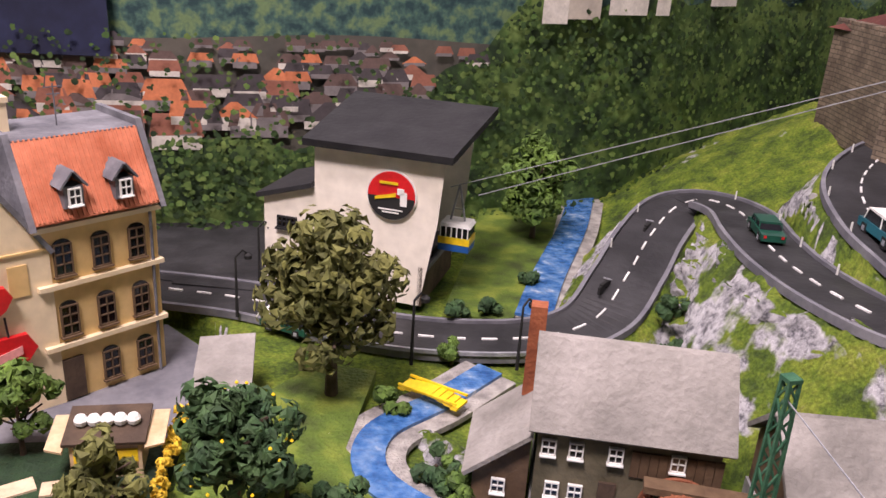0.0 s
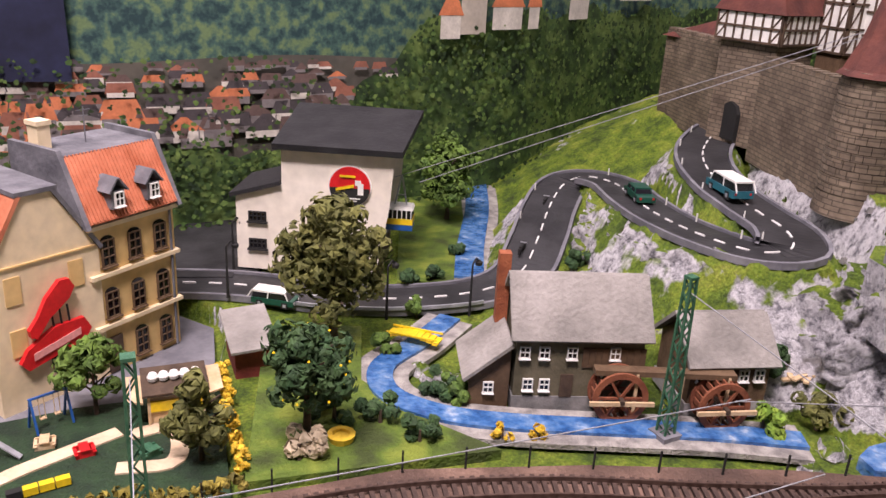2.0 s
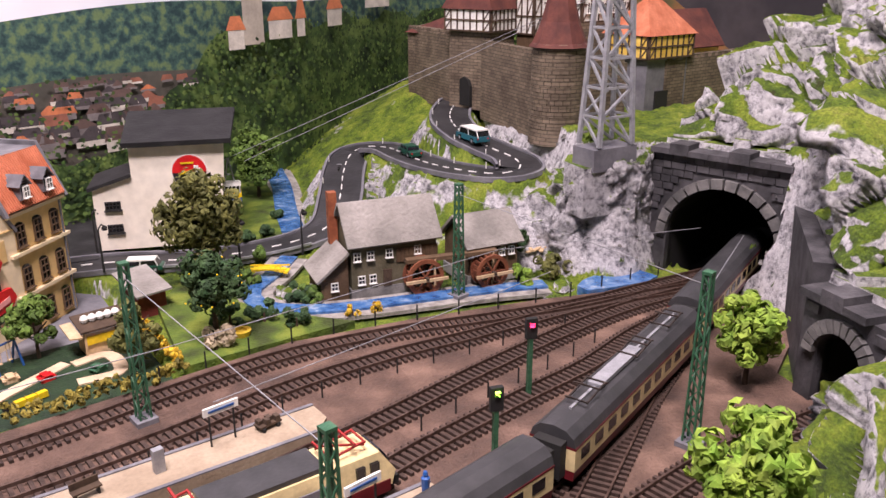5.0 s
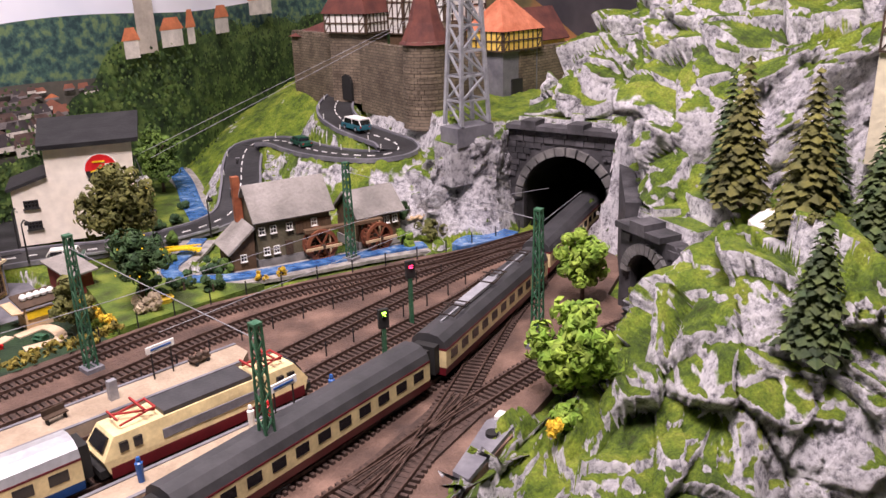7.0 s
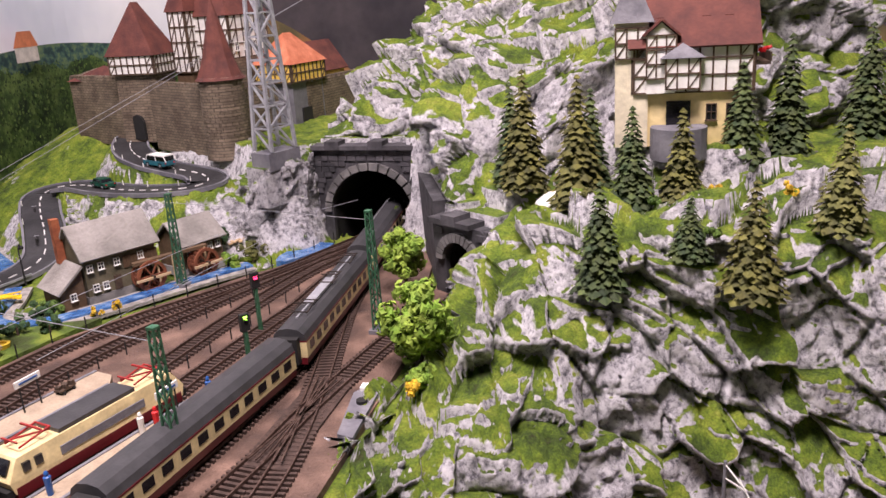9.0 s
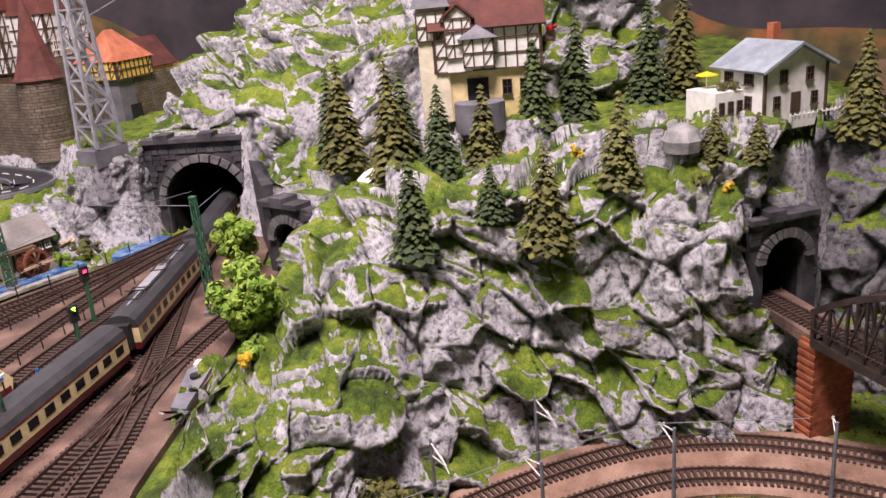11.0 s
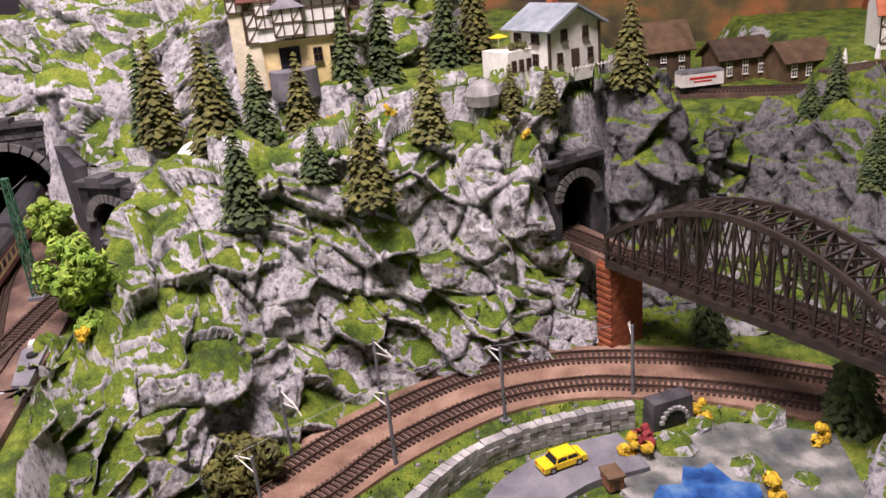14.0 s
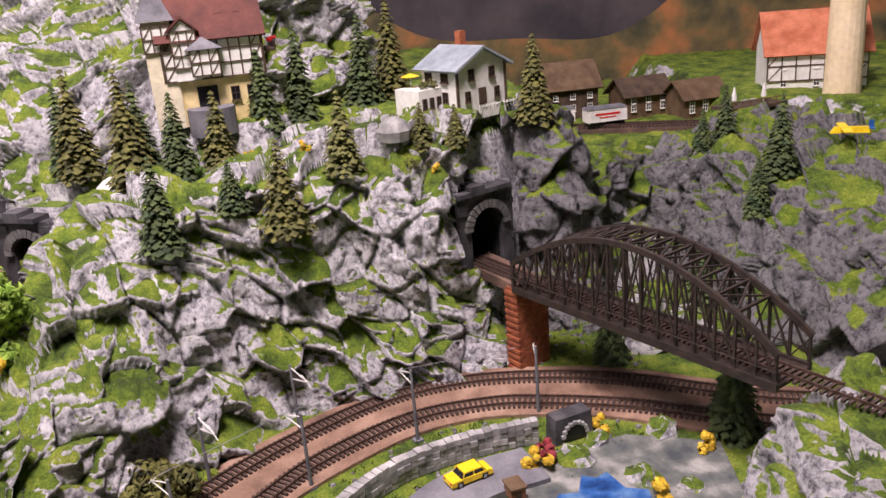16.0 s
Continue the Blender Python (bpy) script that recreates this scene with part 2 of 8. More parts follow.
# ---- mesh helpers ----
class Shape:
    def __init__(self):
        self.v, self.f = [], []

    def add(self, vs, fs):
        k = len(self.v)
        self.v += [tuple(p) for p in vs]
        self.f += [tuple(i + k for i in q) for q in fs]
        return self

    def box(self, x, y, z, sx, sy, sz, rz=0.0, taper=1.0):
        """A box on its base z, centred at x, y."""
        c, s = math.cos(radians(rz)), math.sin(radians(rz))
        vs = []
        for zz, k in ((z, 1.0), (z + sz, taper)):
            for a, b in ((-1, -1), (1, -1), (1, 1), (-1, 1)):
                px, py = a * sx / 2 * k, b * sy / 2 * k
                vs.append((x + c * px - s * py, y + s * px + c * py, zz))
        return self.add(vs, [(3, 2, 1, 0), (4, 5, 6, 7), (0, 1, 5, 4), (1, 2, 6, 5), (2, 3, 7, 6), (3, 0, 4, 7)])

    def bar(self, a, b, w, h=None):
        """A beam from a to b."""
        a, b = Vector(a), Vector(b)
        h = h or w
        d = (b - a).normalized()
        up = Vector((0, 0, 1)) if abs(d.z) < 0.95 else Vector((1, 0, 0))
        s = d.cross(up).normalized()
        u = s.cross(d)
        vs = [p + s * (i * w / 2) + u * (j * h / 2) for p in (a, b) for i, j in ((-1, -1), (1, -1), (1, 1), (-1, 1))]
        return self.add(vs, [(3, 2, 1, 0), (4, 5, 6, 7), (0, 1, 5, 4), (1, 2, 6, 5), (2, 3, 7, 6), (3, 0, 4, 7)])

    def lathe(self, x, y, rings, n=16):
        """A turned form: rings of (z, radius)."""
        vs, fs = [], []
        for z, r in rings:
            vs += [(x + r * math.cos(2 * math.pi * i / n), y + r * math.sin(2 * math.pi * i / n), z) for i in range(n)]
        for k in range(len(rings) - 1):
            fs += [(k * n + i, k * n + (i + 1) % n, (k + 1) * n + (i + 1) % n, (k + 1) * n + i) for i in range(n)]
        fs += [tuple(reversed(range(n))), tuple(range((len(rings) - 1) * n, len(rings) * n))]
        return self.add(vs, fs)

    def prism(self, poly, z0, z1):
        n = len(poly)
        vs = [(x, y, z0) for x, y in poly] + [(x, y, z1) for x, y in poly]
        return self.add(vs, [tuple(reversed(range(n))), tuple(range(n, 2 * n))] + [(i, (i + 1) % n, n + (i + 1) % n, n + i) for i in range(n)])

    def slab(self, poly3, t):
        """A flat plate through the 3D outline, t thick along its normal."""
        ps = [Vector(p) for p in poly3]
        nn = (ps[1] - ps[0]).cross(ps[2] - ps[0]).normalized() * t
        n = len(ps)
        return self.add(ps + [p + nn for p in ps], [tuple(reversed(range(n))), tuple(range(n, 2 * n))] + [(i, (i + 1) % n, n + (i + 1) % n, n + i) for i in range(n)])

    def gable(self, x, y, z, sx, sy, h):
        """The wall triangle body under a roof whose ridge runs along x."""
        a, b = sx / 2, sy / 2
        vs = [(x - a, y - b, z), (x + a, y - b, z), (x + a, y + b, z), (x - a, y + b, z), (x - a, y, z + h), (x + a, y, z + h)]
        return self.add(vs, [(3, 2, 1, 0), (0, 1, 5, 4), (2, 3, 4, 5), (1, 2, 5), (3, 0, 4)])

    def roof(self, x, y, z, sx, sy, h, over=0.004, t=0.003):
        """Two roof slabs, ridge along x."""
        a, b = sx / 2 + over, sy / 2
        k = h / b
        e, ze = b + over, z - over * k
        self.slab([(x - a, y - e, ze), (x + a, y - e, ze), (x + a, y, z + h), (x - a, y, z + h)], t)
        return self.slab([(x + a, y + e, ze), (x - a, y + e, ze), (x - a, y, z + h), (x + a, y, z + h)], t)


def part(name, sh, material, parent=None, label="", smooth=False):
    me = bpy.data.meshes.new(name)
    me.from_pydata(sh.v, [], sh.f)
    me.materials.append(material)
    if smooth:
        me.polygons.foreach_set("use_smooth", [True] * len(me.polygons))
    me.update()
    ob = new(name, me)
    ob.parent = parent
    if label:
        ob["label"] = label
    return ob


def thing(name, label, category, x=0, y=0, z=0, rz=0, group="", kind=""):
    e = new(name)
    e.empty_display_size = 0.02
    e.matrix_basis = pose(x, y, z, 0, 0, rz)
    return tagged(e, label, category, group, kind)


def curve(pts, step=0.006):
    """A smooth line through the points, in even steps."""
    p = [np.array(q, float) for q in pts]
    p = [2 * p[0] - p[1], *p, 2 * p[-1] - p[-2]]
    fine = []
    for i in range(1, len(p) - 2):
        for u in np.linspace(0, 1, 40, endpoint=False):
            a, b, c, d = p[i - 1 : i + 3]
            fine.append(0.5 * (2 * b + (c - a) * u + (2 * a - 5 * b + 4 * c - d) * u**2 + (3 * b - a - 3 * c + d) * u**3))
    fine.append(p[-2])
    fine = np.array(fine)
    ln = np.r_[0, np.cumsum(np.linalg.norm(np.diff(fine, axis=0), axis=1))]
    at = np.linspace(0, ln[-1], max(2, int(ln[-1] / step)))
    return np.stack([np.interp(at, ln, fine[:, k]) for k in range(fine.shape[1])], 1)


def sides(line):
    """Unit directions and left normals along a line, in plan."""
    d = np.gradient(line[:, :2], axis=0)
    d /= np.linalg.norm(d, axis=1)[:, None] + 1e-9
    return d, np.stack([-d[:, 1], d[:, 0]], 1)


def ribbon(sh, line, left, right, thick, lift=0.0):
    """A strip along a line from offset right to offset left, with thickness."""
    _, n = sides(line)
    vs, fs = [], []
    for p, q in zip(line, n):
        z = (p[2] if len(p) > 2 else 0) + lift
        for o, dz in ((right, -thick), (left, -thick), (left, 0), (right, 0)):
            vs.append((p[0] + q[0] * o, p[1] + q[1] * o, z + dz))
    m = len(line)
    for i in range(m - 1):
        fs += [(4 * i + k, 4 * i + (k + 1) % 4, 4 * i + 4 + (k + 1) % 4, 4 * i + 4 + k) for k in range(4)]
    fs += [(0, 1, 2, 3), (4 * m - 1, 4 * m - 2, 4 * m - 3, 4 * m - 4)]
    fs = [tuple(reversed(f)) for f in fs]
    return sh.add(vs, fs)


# ---- the plan ----
LOW = -0.15
# street and hairpin road: x, y, z of the centre line
ROAD = curve([(-0.62, 0.63, 0), (-0.35, 0.62, 0), (-0.1, 0.575, 0), (0.0, 0.525, 0.0), (0.07, 0.503, 0.001), (0.143, 0.497, 0.005), (0.192, 0.512, 0.014), (0.228, 0.553, 0.034), (0.262, 0.603, 0.05), (0.3, 0.648, 0.062), (0.329, 0.65, 0.07), (0.338, 0.6, 0.0755), (0.322, 0.53, 0.079), (0.312, 0.465, 0.082), (0.312, 0.4, 0.086), (0.325, 0.347, 0.09), (0.352, 0.337, 0.094), (0.372, 0.368, 0.098), (0.375, 0.415, 0.102), (0.379, 0.465, 0.107), (0.4, 0.53, 0.113), (0.435, 0.585, 0.118), (0.495, 0.645, 0.122), (0.56, 0.69, 0.124)])
TRACKS = {
    "a": curve([(-1.3, 0.19), (-0.6, 0.19), (-0.25, 0.2), (-0.12, 0.213), (-0.02, 0.218), (0.08, 0.203), (0.18, 0.172), (0.28, 0.146), (0.4, 0.132), (0.8, 0.08)]),
    "b": curve([(-1.3, 0.137), (-0.6, 0.137), (-0.2, 0.147), (-0.05, 0.164), (0.05, 0.164), (0.13, 0.154), (0.2, 0.147), (0.28, 0.137), (0.4, 0.108)]),
    "c": curve([(-1.3, 0.062), (-0.6, 0.062), (-0.2, 0.062), (-0.03, 0.076), (0.1, 0.096), (0.2, 0.108), (0.3, 0.113), (0.42, 0.1)]),
    "d": curve([(-1.3, 0.012), (-0.5, 0.012), (-0.13, 0.013), (0.0, 0.03), (0.1, 0.042), (0.18, 0.05), (0.26, 0.068), (0.36, 0.08)]),
    "e": curve([(-1.3, -0.1), (-0.4, -0.096), (-0.15, -0.082), (-0.03, -0.064), (0.06, -0.045), (0.16, -0.018), (0.25, 0.018), (0.36, 0.062), (0.48, 0.105), (0.8, 0.2)]),
    "f": curve([(-0.7, -0.25), (-0.3, -0.205), (-0.15, -0.165), (-0.07, -0.137), (0.02, -0.095), (0.1, -0.053), (0.18, -0.012), (0.26, 0.024)]),
    "g": curve([(-1.0, -0.16), (-0.4, -0.152), (-0.12, -0.127), (-0.03, -0.114), (0.05, -0.106), (0.14, -0.1), (0.22, -0.108), (0.3, -0.12), (0.5, -0.16)]),
}
LOWER = {
    "far": curve([(-0.35, -0.1), (-0.08, -0.25), (0.026, -0.335), (0.113, -0.409), (0.197, -0.513), (0.232, -0.614), (0.23, -0.714), (0.208, -0.809), (0.169, -0.894), (0.14, -0.97), (0.12, -1.08)]),
    "near": curve([(-0.35, -0.22), (-0.09, -0.33), (0.019, -0.409), (0.086, -0.46), (0.155, -0.553), (0.176, -0.642), (0.171, -0.705), (0.15, -0.796), (0.117, -0.876), (0.09, -0.95), (0.07, -1.06)]),
}
MAIN = [(-1.6, -0.3), (-0.35, -0.29), (-0.2, -0.245), (-0.08, -0.195), (0.02, -0.162), (0.07, -0.15), (0.16, -0.135), (0.25, -0.17), (1.5, -0.25), (1.5, 1.5), (-1.6, 1.5)]
TOWN = [(-0.7, 0.25), (-0.1, 0.25), (-0.094, 0.44), (-0.09, 0.52), (-0.13, 0.56), (-0.7, 0.59)]
# faces of rock, each a few rows of points from foot to crown, running left to right as seen from the aisle
CLIFF = [
    [(-0.14, -0.27, -0.155), (-0.075, -0.27, -0.155), (-0.02, -0.285, -0.155), (0.06, -0.335, -0.155), (0.13, -0.39, -0.155), (0.18, -0.45, -0.155), (0.218, -0.53, -0.155), (0.25, -0.61, -0.155), (0.3, -0.67, -0.155), (0.36, -0.69, -0.155)],
    [(-0.13, -0.235, -0.1), (-0.07, -0.238, -0.1), (-0.01, -0.262, -0.1), (0.075, -0.318, -0.115), (0.147, -0.365, -0.115), (0.186, -0.42, -0.115), (0.222, -0.52, -0.115), (0.25, -0.595, -0.11), (0.295, -0.65, -0.11), (0.35, -0.675, -0.11)],
    [(-0.12, -0.212, -0.055), (-0.065, -0.21, -0.055), (0.0, -0.24, -0.05), (0.05, -0.285, -0.045), (0.156, -0.335, -0.06), (0.2, -0.4, -0.06), (0.236, -0.495, -0.065), (0.25, -0.57, -0.07), (0.285, -0.618, -0.07), (0.35, -0.665, -0.07)],
    [(-0.11, -0.195, -0.022), (-0.06, -0.19, -0.02), (0.005, -0.215, -0.018), (0.075, -0.25, -0.01), (0.158, -0.325, -0.012), (0.212, -0.405, -0.018), (0.25, -0.51, -0.015), (0.262, -0.585, -0.022), (0.29, -0.608, -0.02), (0.334, -0.618, -0.02)],
    [(-0.1, -0.186, -0.012), (-0.04, -0.175, -0.01), (0.035, -0.188, -0.008), (0.105, -0.232, 0.012), (0.16, -0.31, 0.022), (0.225, -0.412, 0.02), (0.258, -0.5, 0.02), (0.257, -0.57, 0.025), (0.29, -0.604, 0.025), (0.334, -0.614, 0.02)],
    [(-0.09, -0.178, -0.008), (0.0, -0.165, -0.006), (0.08, -0.172, 0.0), (0.14, -0.22, 0.055), (0.175, -0.31, 0.052), (0.235, -0.415, 0.052), (0.262, -0.49, 0.06), (0.268, -0.575, 0.06), (0.295, -0.604, 0.06), (0.335, -0.616, 0.06)],
    [(-0.08, -0.172, -0.006), (0.04, -0.157, -0.004), (0.16, -0.155, 0.012), (0.185, -0.2, 0.088), (0.198, -0.315, 0.092), (0.248, -0.415, 0.092), (0.268, -0.488, 0.1), (0.288, -0.57, 0.1), (0.312, -0.605, 0.1), (0.345, -0.638, 0.1)],
    [(-0.07, -0.168, -0.006), (0.06, -0.152, -0.004), (0.215, -0.15, 0.045), (0.225, -0.2, 0.113), (0.222, -0.32, 0.114), (0.262, -0.42, 0.118), (0.285, -0.49, 0.124), (0.308, -0.565, 0.122), (0.33, -0.605, 0.125), (0.358, -0.645, 0.128)],
    [(-0.05, -0.165, -0.006), (0.09, -0.147, -0.004), (0.262, -0.152, 0.082), (0.275, -0.21, 0.124), (0.275, -0.32, 0.124), (0.31, -0.42, 0.138), (0.33, -0.485, 0.15), (0.345, -0.56, 0.146), (0.37, -0.605, 0.15), (0.405, -0.66, 0.15)],
    [(-0.03, -0.165, -0.01), (0.11, -0.147, -0.01), (0.33, -0.17, 0.1), (0.36, -0.23, 0.13), (0.36, -0.32, 0.132), (0.38, -0.42, 0.146), (0.4, -0.485, 0.155), (0.42, -0.56, 0.152), (0.44, -0.61, 0.152), (0.47, -0.68, 0.15)],
]
PEAK = [
    [(0.465, 0.2, 0.138), (0.475, 0.055, 0.148), (0.405, -0.002, 0.128), (0.33, -0.062, 0.114), (0.312, -0.14, 0.088), (0.4, -0.21, 0.11), (0.46, -0.27, 0.12), (0.54, -0.36, 0.12), (0.6, -0.45, 0.12), (0.68, -0.52, 0.12)],
    [(0.478, 0.2, 0.16), (0.478, 0.052, 0.172), (0.405, -0.004, 0.158), (0.34, -0.06, 0.146), (0.335, -0.15, 0.125), (0.405, -0.21, 0.14), (0.465, -0.27, 0.145), (0.545, -0.36, 0.145), (0.605, -0.45, 0.145), (0.685, -0.52, 0.145)],
    [(0.5, 0.2, 0.19), (0.48, 0.05, 0.2), (0.4, 0.0, 0.19), (0.36, -0.06, 0.185), (0.375, -0.15, 0.18), (0.42, -0.2, 0.19), (0.48, -0.27, 0.2), (0.555, -0.36, 0.2), (0.615, -0.45, 0.19), (0.7, -0.52, 0.18)],
    [(0.54, 0.2, 0.21), (0.5, 0.04, 0.225), (0.43, -0.01, 0.228), (0.41, -0.07, 0.235), (0.425, -0.15, 0.25), (0.445, -0.2, 0.26), (0.5, -0.27, 0.28), (0.575, -0.36, 0.27), (0.64, -0.45, 0.25), (0.72, -0.52, 0.22)],
    [(0.6, 0.18, 0.25), (0.54, 0.03, 0.27), (0.485, -0.02, 0.275), (0.475, -0.08, 0.28), (0.49, -0.16, 0.29), (0.51, -0.21, 0.31), (0.54, -0.28, 0.36), (0.61, -0.36, 0.36), (0.67, -0.45, 0.33), (0.75, -0.51, 0.27)],
    [(0.68, 0.1, 0.33), (0.58, -0.02, 0.35), (0.55, -0.07, 0.36), (0.55, -0.13, 0.37), (0.56, -0.17, 0.38), (0.57, -0.22, 0.4), (0.59, -0.28, 0.44), (0.65, -0.36, 0.46), (0.71, -0.44, 0.43), (0.79, -0.5, 0.35)],
    [(0.78, 0.08, 0.42), (0.68, -0.03, 0.44), (0.65, -0.08, 0.46), (0.64, -0.14, 0.48), (0.65, -0.18, 0.5), (0.66, -0.23, 0.53), (0.68, -0.29, 0.55), (0.73, -0.36, 0.56), (0.78, -0.43, 0.54), (0.85, -0.49, 0.46)],
]
GORGE = [
    [(0.385, -0.7, -0.155), (0.36, -0.74, -0.155), (0.34, -0.78, -0.155), (0.43, -0.81, -0.155), (0.52, -0.86, -0.155), (0.53, -0.93, -0.155), (0.46, -0.98, -0.155), (0.36, -0.99, -0.155), (0.24, -1.02, -0.155), (0.14, -1.06, -0.155), (0.06, -1.12, -0.155)],
    [(0.4, -0.702, -0.06), (0.375, -0.745, -0.06), (0.39, -0.785, -0.06), (0.445, -0.812, -0.07), (0.54, -0.87, -0.08), (0.555, -0.935, -0.08), (0.47, -0.99, -0.08), (0.37, -1.0, -0.08), (0.26, -1.03, -0.09), (0.16, -1.08, -0.09), (0.08, -1.14, -0.09)],
    [(0.405, -0.705, 0.04), (0.385, -0.748, 0.03), (0.4, -0.788, 0.03), (0.46, -0.82, -0.02), (0.555, -0.88, -0.03), (0.572, -0.945, -0.02), (0.49, -1.01, -0.02), (0.39, -1.015, -0.02), (0.28, -1.05, -0.03), (0.18, -1.1, -0.04), (0.1, -1.16, -0.05)],
    [(0.415, -0.7, 0.1), (0.395, -0.75, 0.09), (0.412, -0.788, 0.08), (0.475, -0.825, 0.02), (0.575, -0.89, 0.01), (0.592, -0.955, 0.02), (0.51, -1.03, 0.03), (0.42, -1.04, 0.03), (0.31, -1.08, 0.025), (0.2, -1.13, 0.015), (0.12, -1.2, 0)],
    [(0.42, -0.69, 0.145), (0.41, -0.735, 0.135), (0.425, -0.78, 0.115), (0.5, -0.82, 0.04), (0.6, -0.89, 0.035), (0.615, -0.96, 0.04), (0.55, -1.05, 0.06), (0.46, -1.08, 0.068), (0.35, -1.12, 0.065), (0.24, -1.18, 0.055), (0.16, -1.26, 0.04)],
    [(0.46, -0.69, 0.152), (0.46, -0.735, 0.145), (0.475, -0.77, 0.12), (0.54, -0.8, 0.045), (0.63, -0.86, 0.04), (0.66, -0.96, 0.045), (0.62, -1.1, 0.08), (0.52, -1.15, 0.1), (0.42, -1.2, 0.1), (0.32, -1.28, 0.095), (0.24, -1.36, 0.08)],
]
KNOLL = [
    [(0.075, -0.93, -0.155), (0.03, -0.888, -0.155), (-0.04, -0.855, -0.155), (-0.12, -0.84, -0.155), (-0.22, -0.86, -0.155), (-0.32, -0.92, -0.155)],
    [(0.06, -0.955, -0.11), (0.015, -0.905, -0.105), (-0.045, -0.872, -0.105), (-0.12, -0.858, -0.11), (-0.22, -0.88, -0.11), (-0.32, -0.94, -0.11)],
    [(0.045, -0.98, -0.065), (0.0, -0.92, -0.06), (-0.05, -0.893, -0.06), (-0.12, -0.882, -0.07), (-0.22, -0.91, -0.07), (-0.32, -0.97, -0.07)],
    [(0.02, -0.99, -0.043), (-0.02, -0.937, -0.04), (-0.06, -0.912, -0.042), (-0.12, -0.91, -0.045), (-0.22, -0.95, -0.045), (-0.32, -1.0, -0.045)],
    [(-0.02, -1.06, -0.043), (-0.06, -1.0, -0.042), (-0.1, -0.98, -0.04), (-0.15, -0.98, -0.04), (-0.24, -1.03, -0.04), (-0.34, -1.08, -0.04)],
]
# the rock wall that carries the hairpin road, from the mill to the big tunnel
ROADROCK = [
    [(0.245, 0.55, -0.01), (0.235, 0.49, -0.01), (0.24, 0.42, -0.01), (0.262, 0.35, -0.01), (0.312, 0.3, -0.01), (0.325, 0.23, -0.01), (0.38, 0.2, -0.01), (0.437, 0.198, -0.01)],
    [(0.256, 0.555, 0.02), (0.25, 0.49, 0.02), (0.255, 0.42, 0.024), (0.272, 0.345, 0.03), (0.318, 0.298, 0.03), (0.33, 0.227, 0.035), (0.38, 0.198, 0.04), (0.437, 0.198, 0.04)],
    [(0.27, 0.56, 0.045), (0.268, 0.49, 0.05), (0.268, 0.415, 0.054), (0.283, 0.34, 0.06), (0.327, 0.294, 0.06), (0.334, 0.223, 0.075), (0.38, 0.195, 0.085), (0.437, 0.198, 0.085)],
    [(0.284, 0.565, 0.062), (0.281, 0.49, 0.071), (0.28, 0.41, 0.077), (0.297, 0.335, 0.082), (0.345, 0.297, 0.086), (0.337, 0.216, 0.112), (0.38, 0.19, 0.12), (0.44, 0.196, 0.125)],
    [(0.292, 0.568, 0.066), (0.291, 0.49, 0.075), (0.289, 0.41, 0.08), (0.308, 0.33, 0.083), (0.362, 0.305, 0.09), (0.352, 0.226, 0.131), (0.385, 0.203, 0.134), (0.445, 0.21, 0.136)],
]


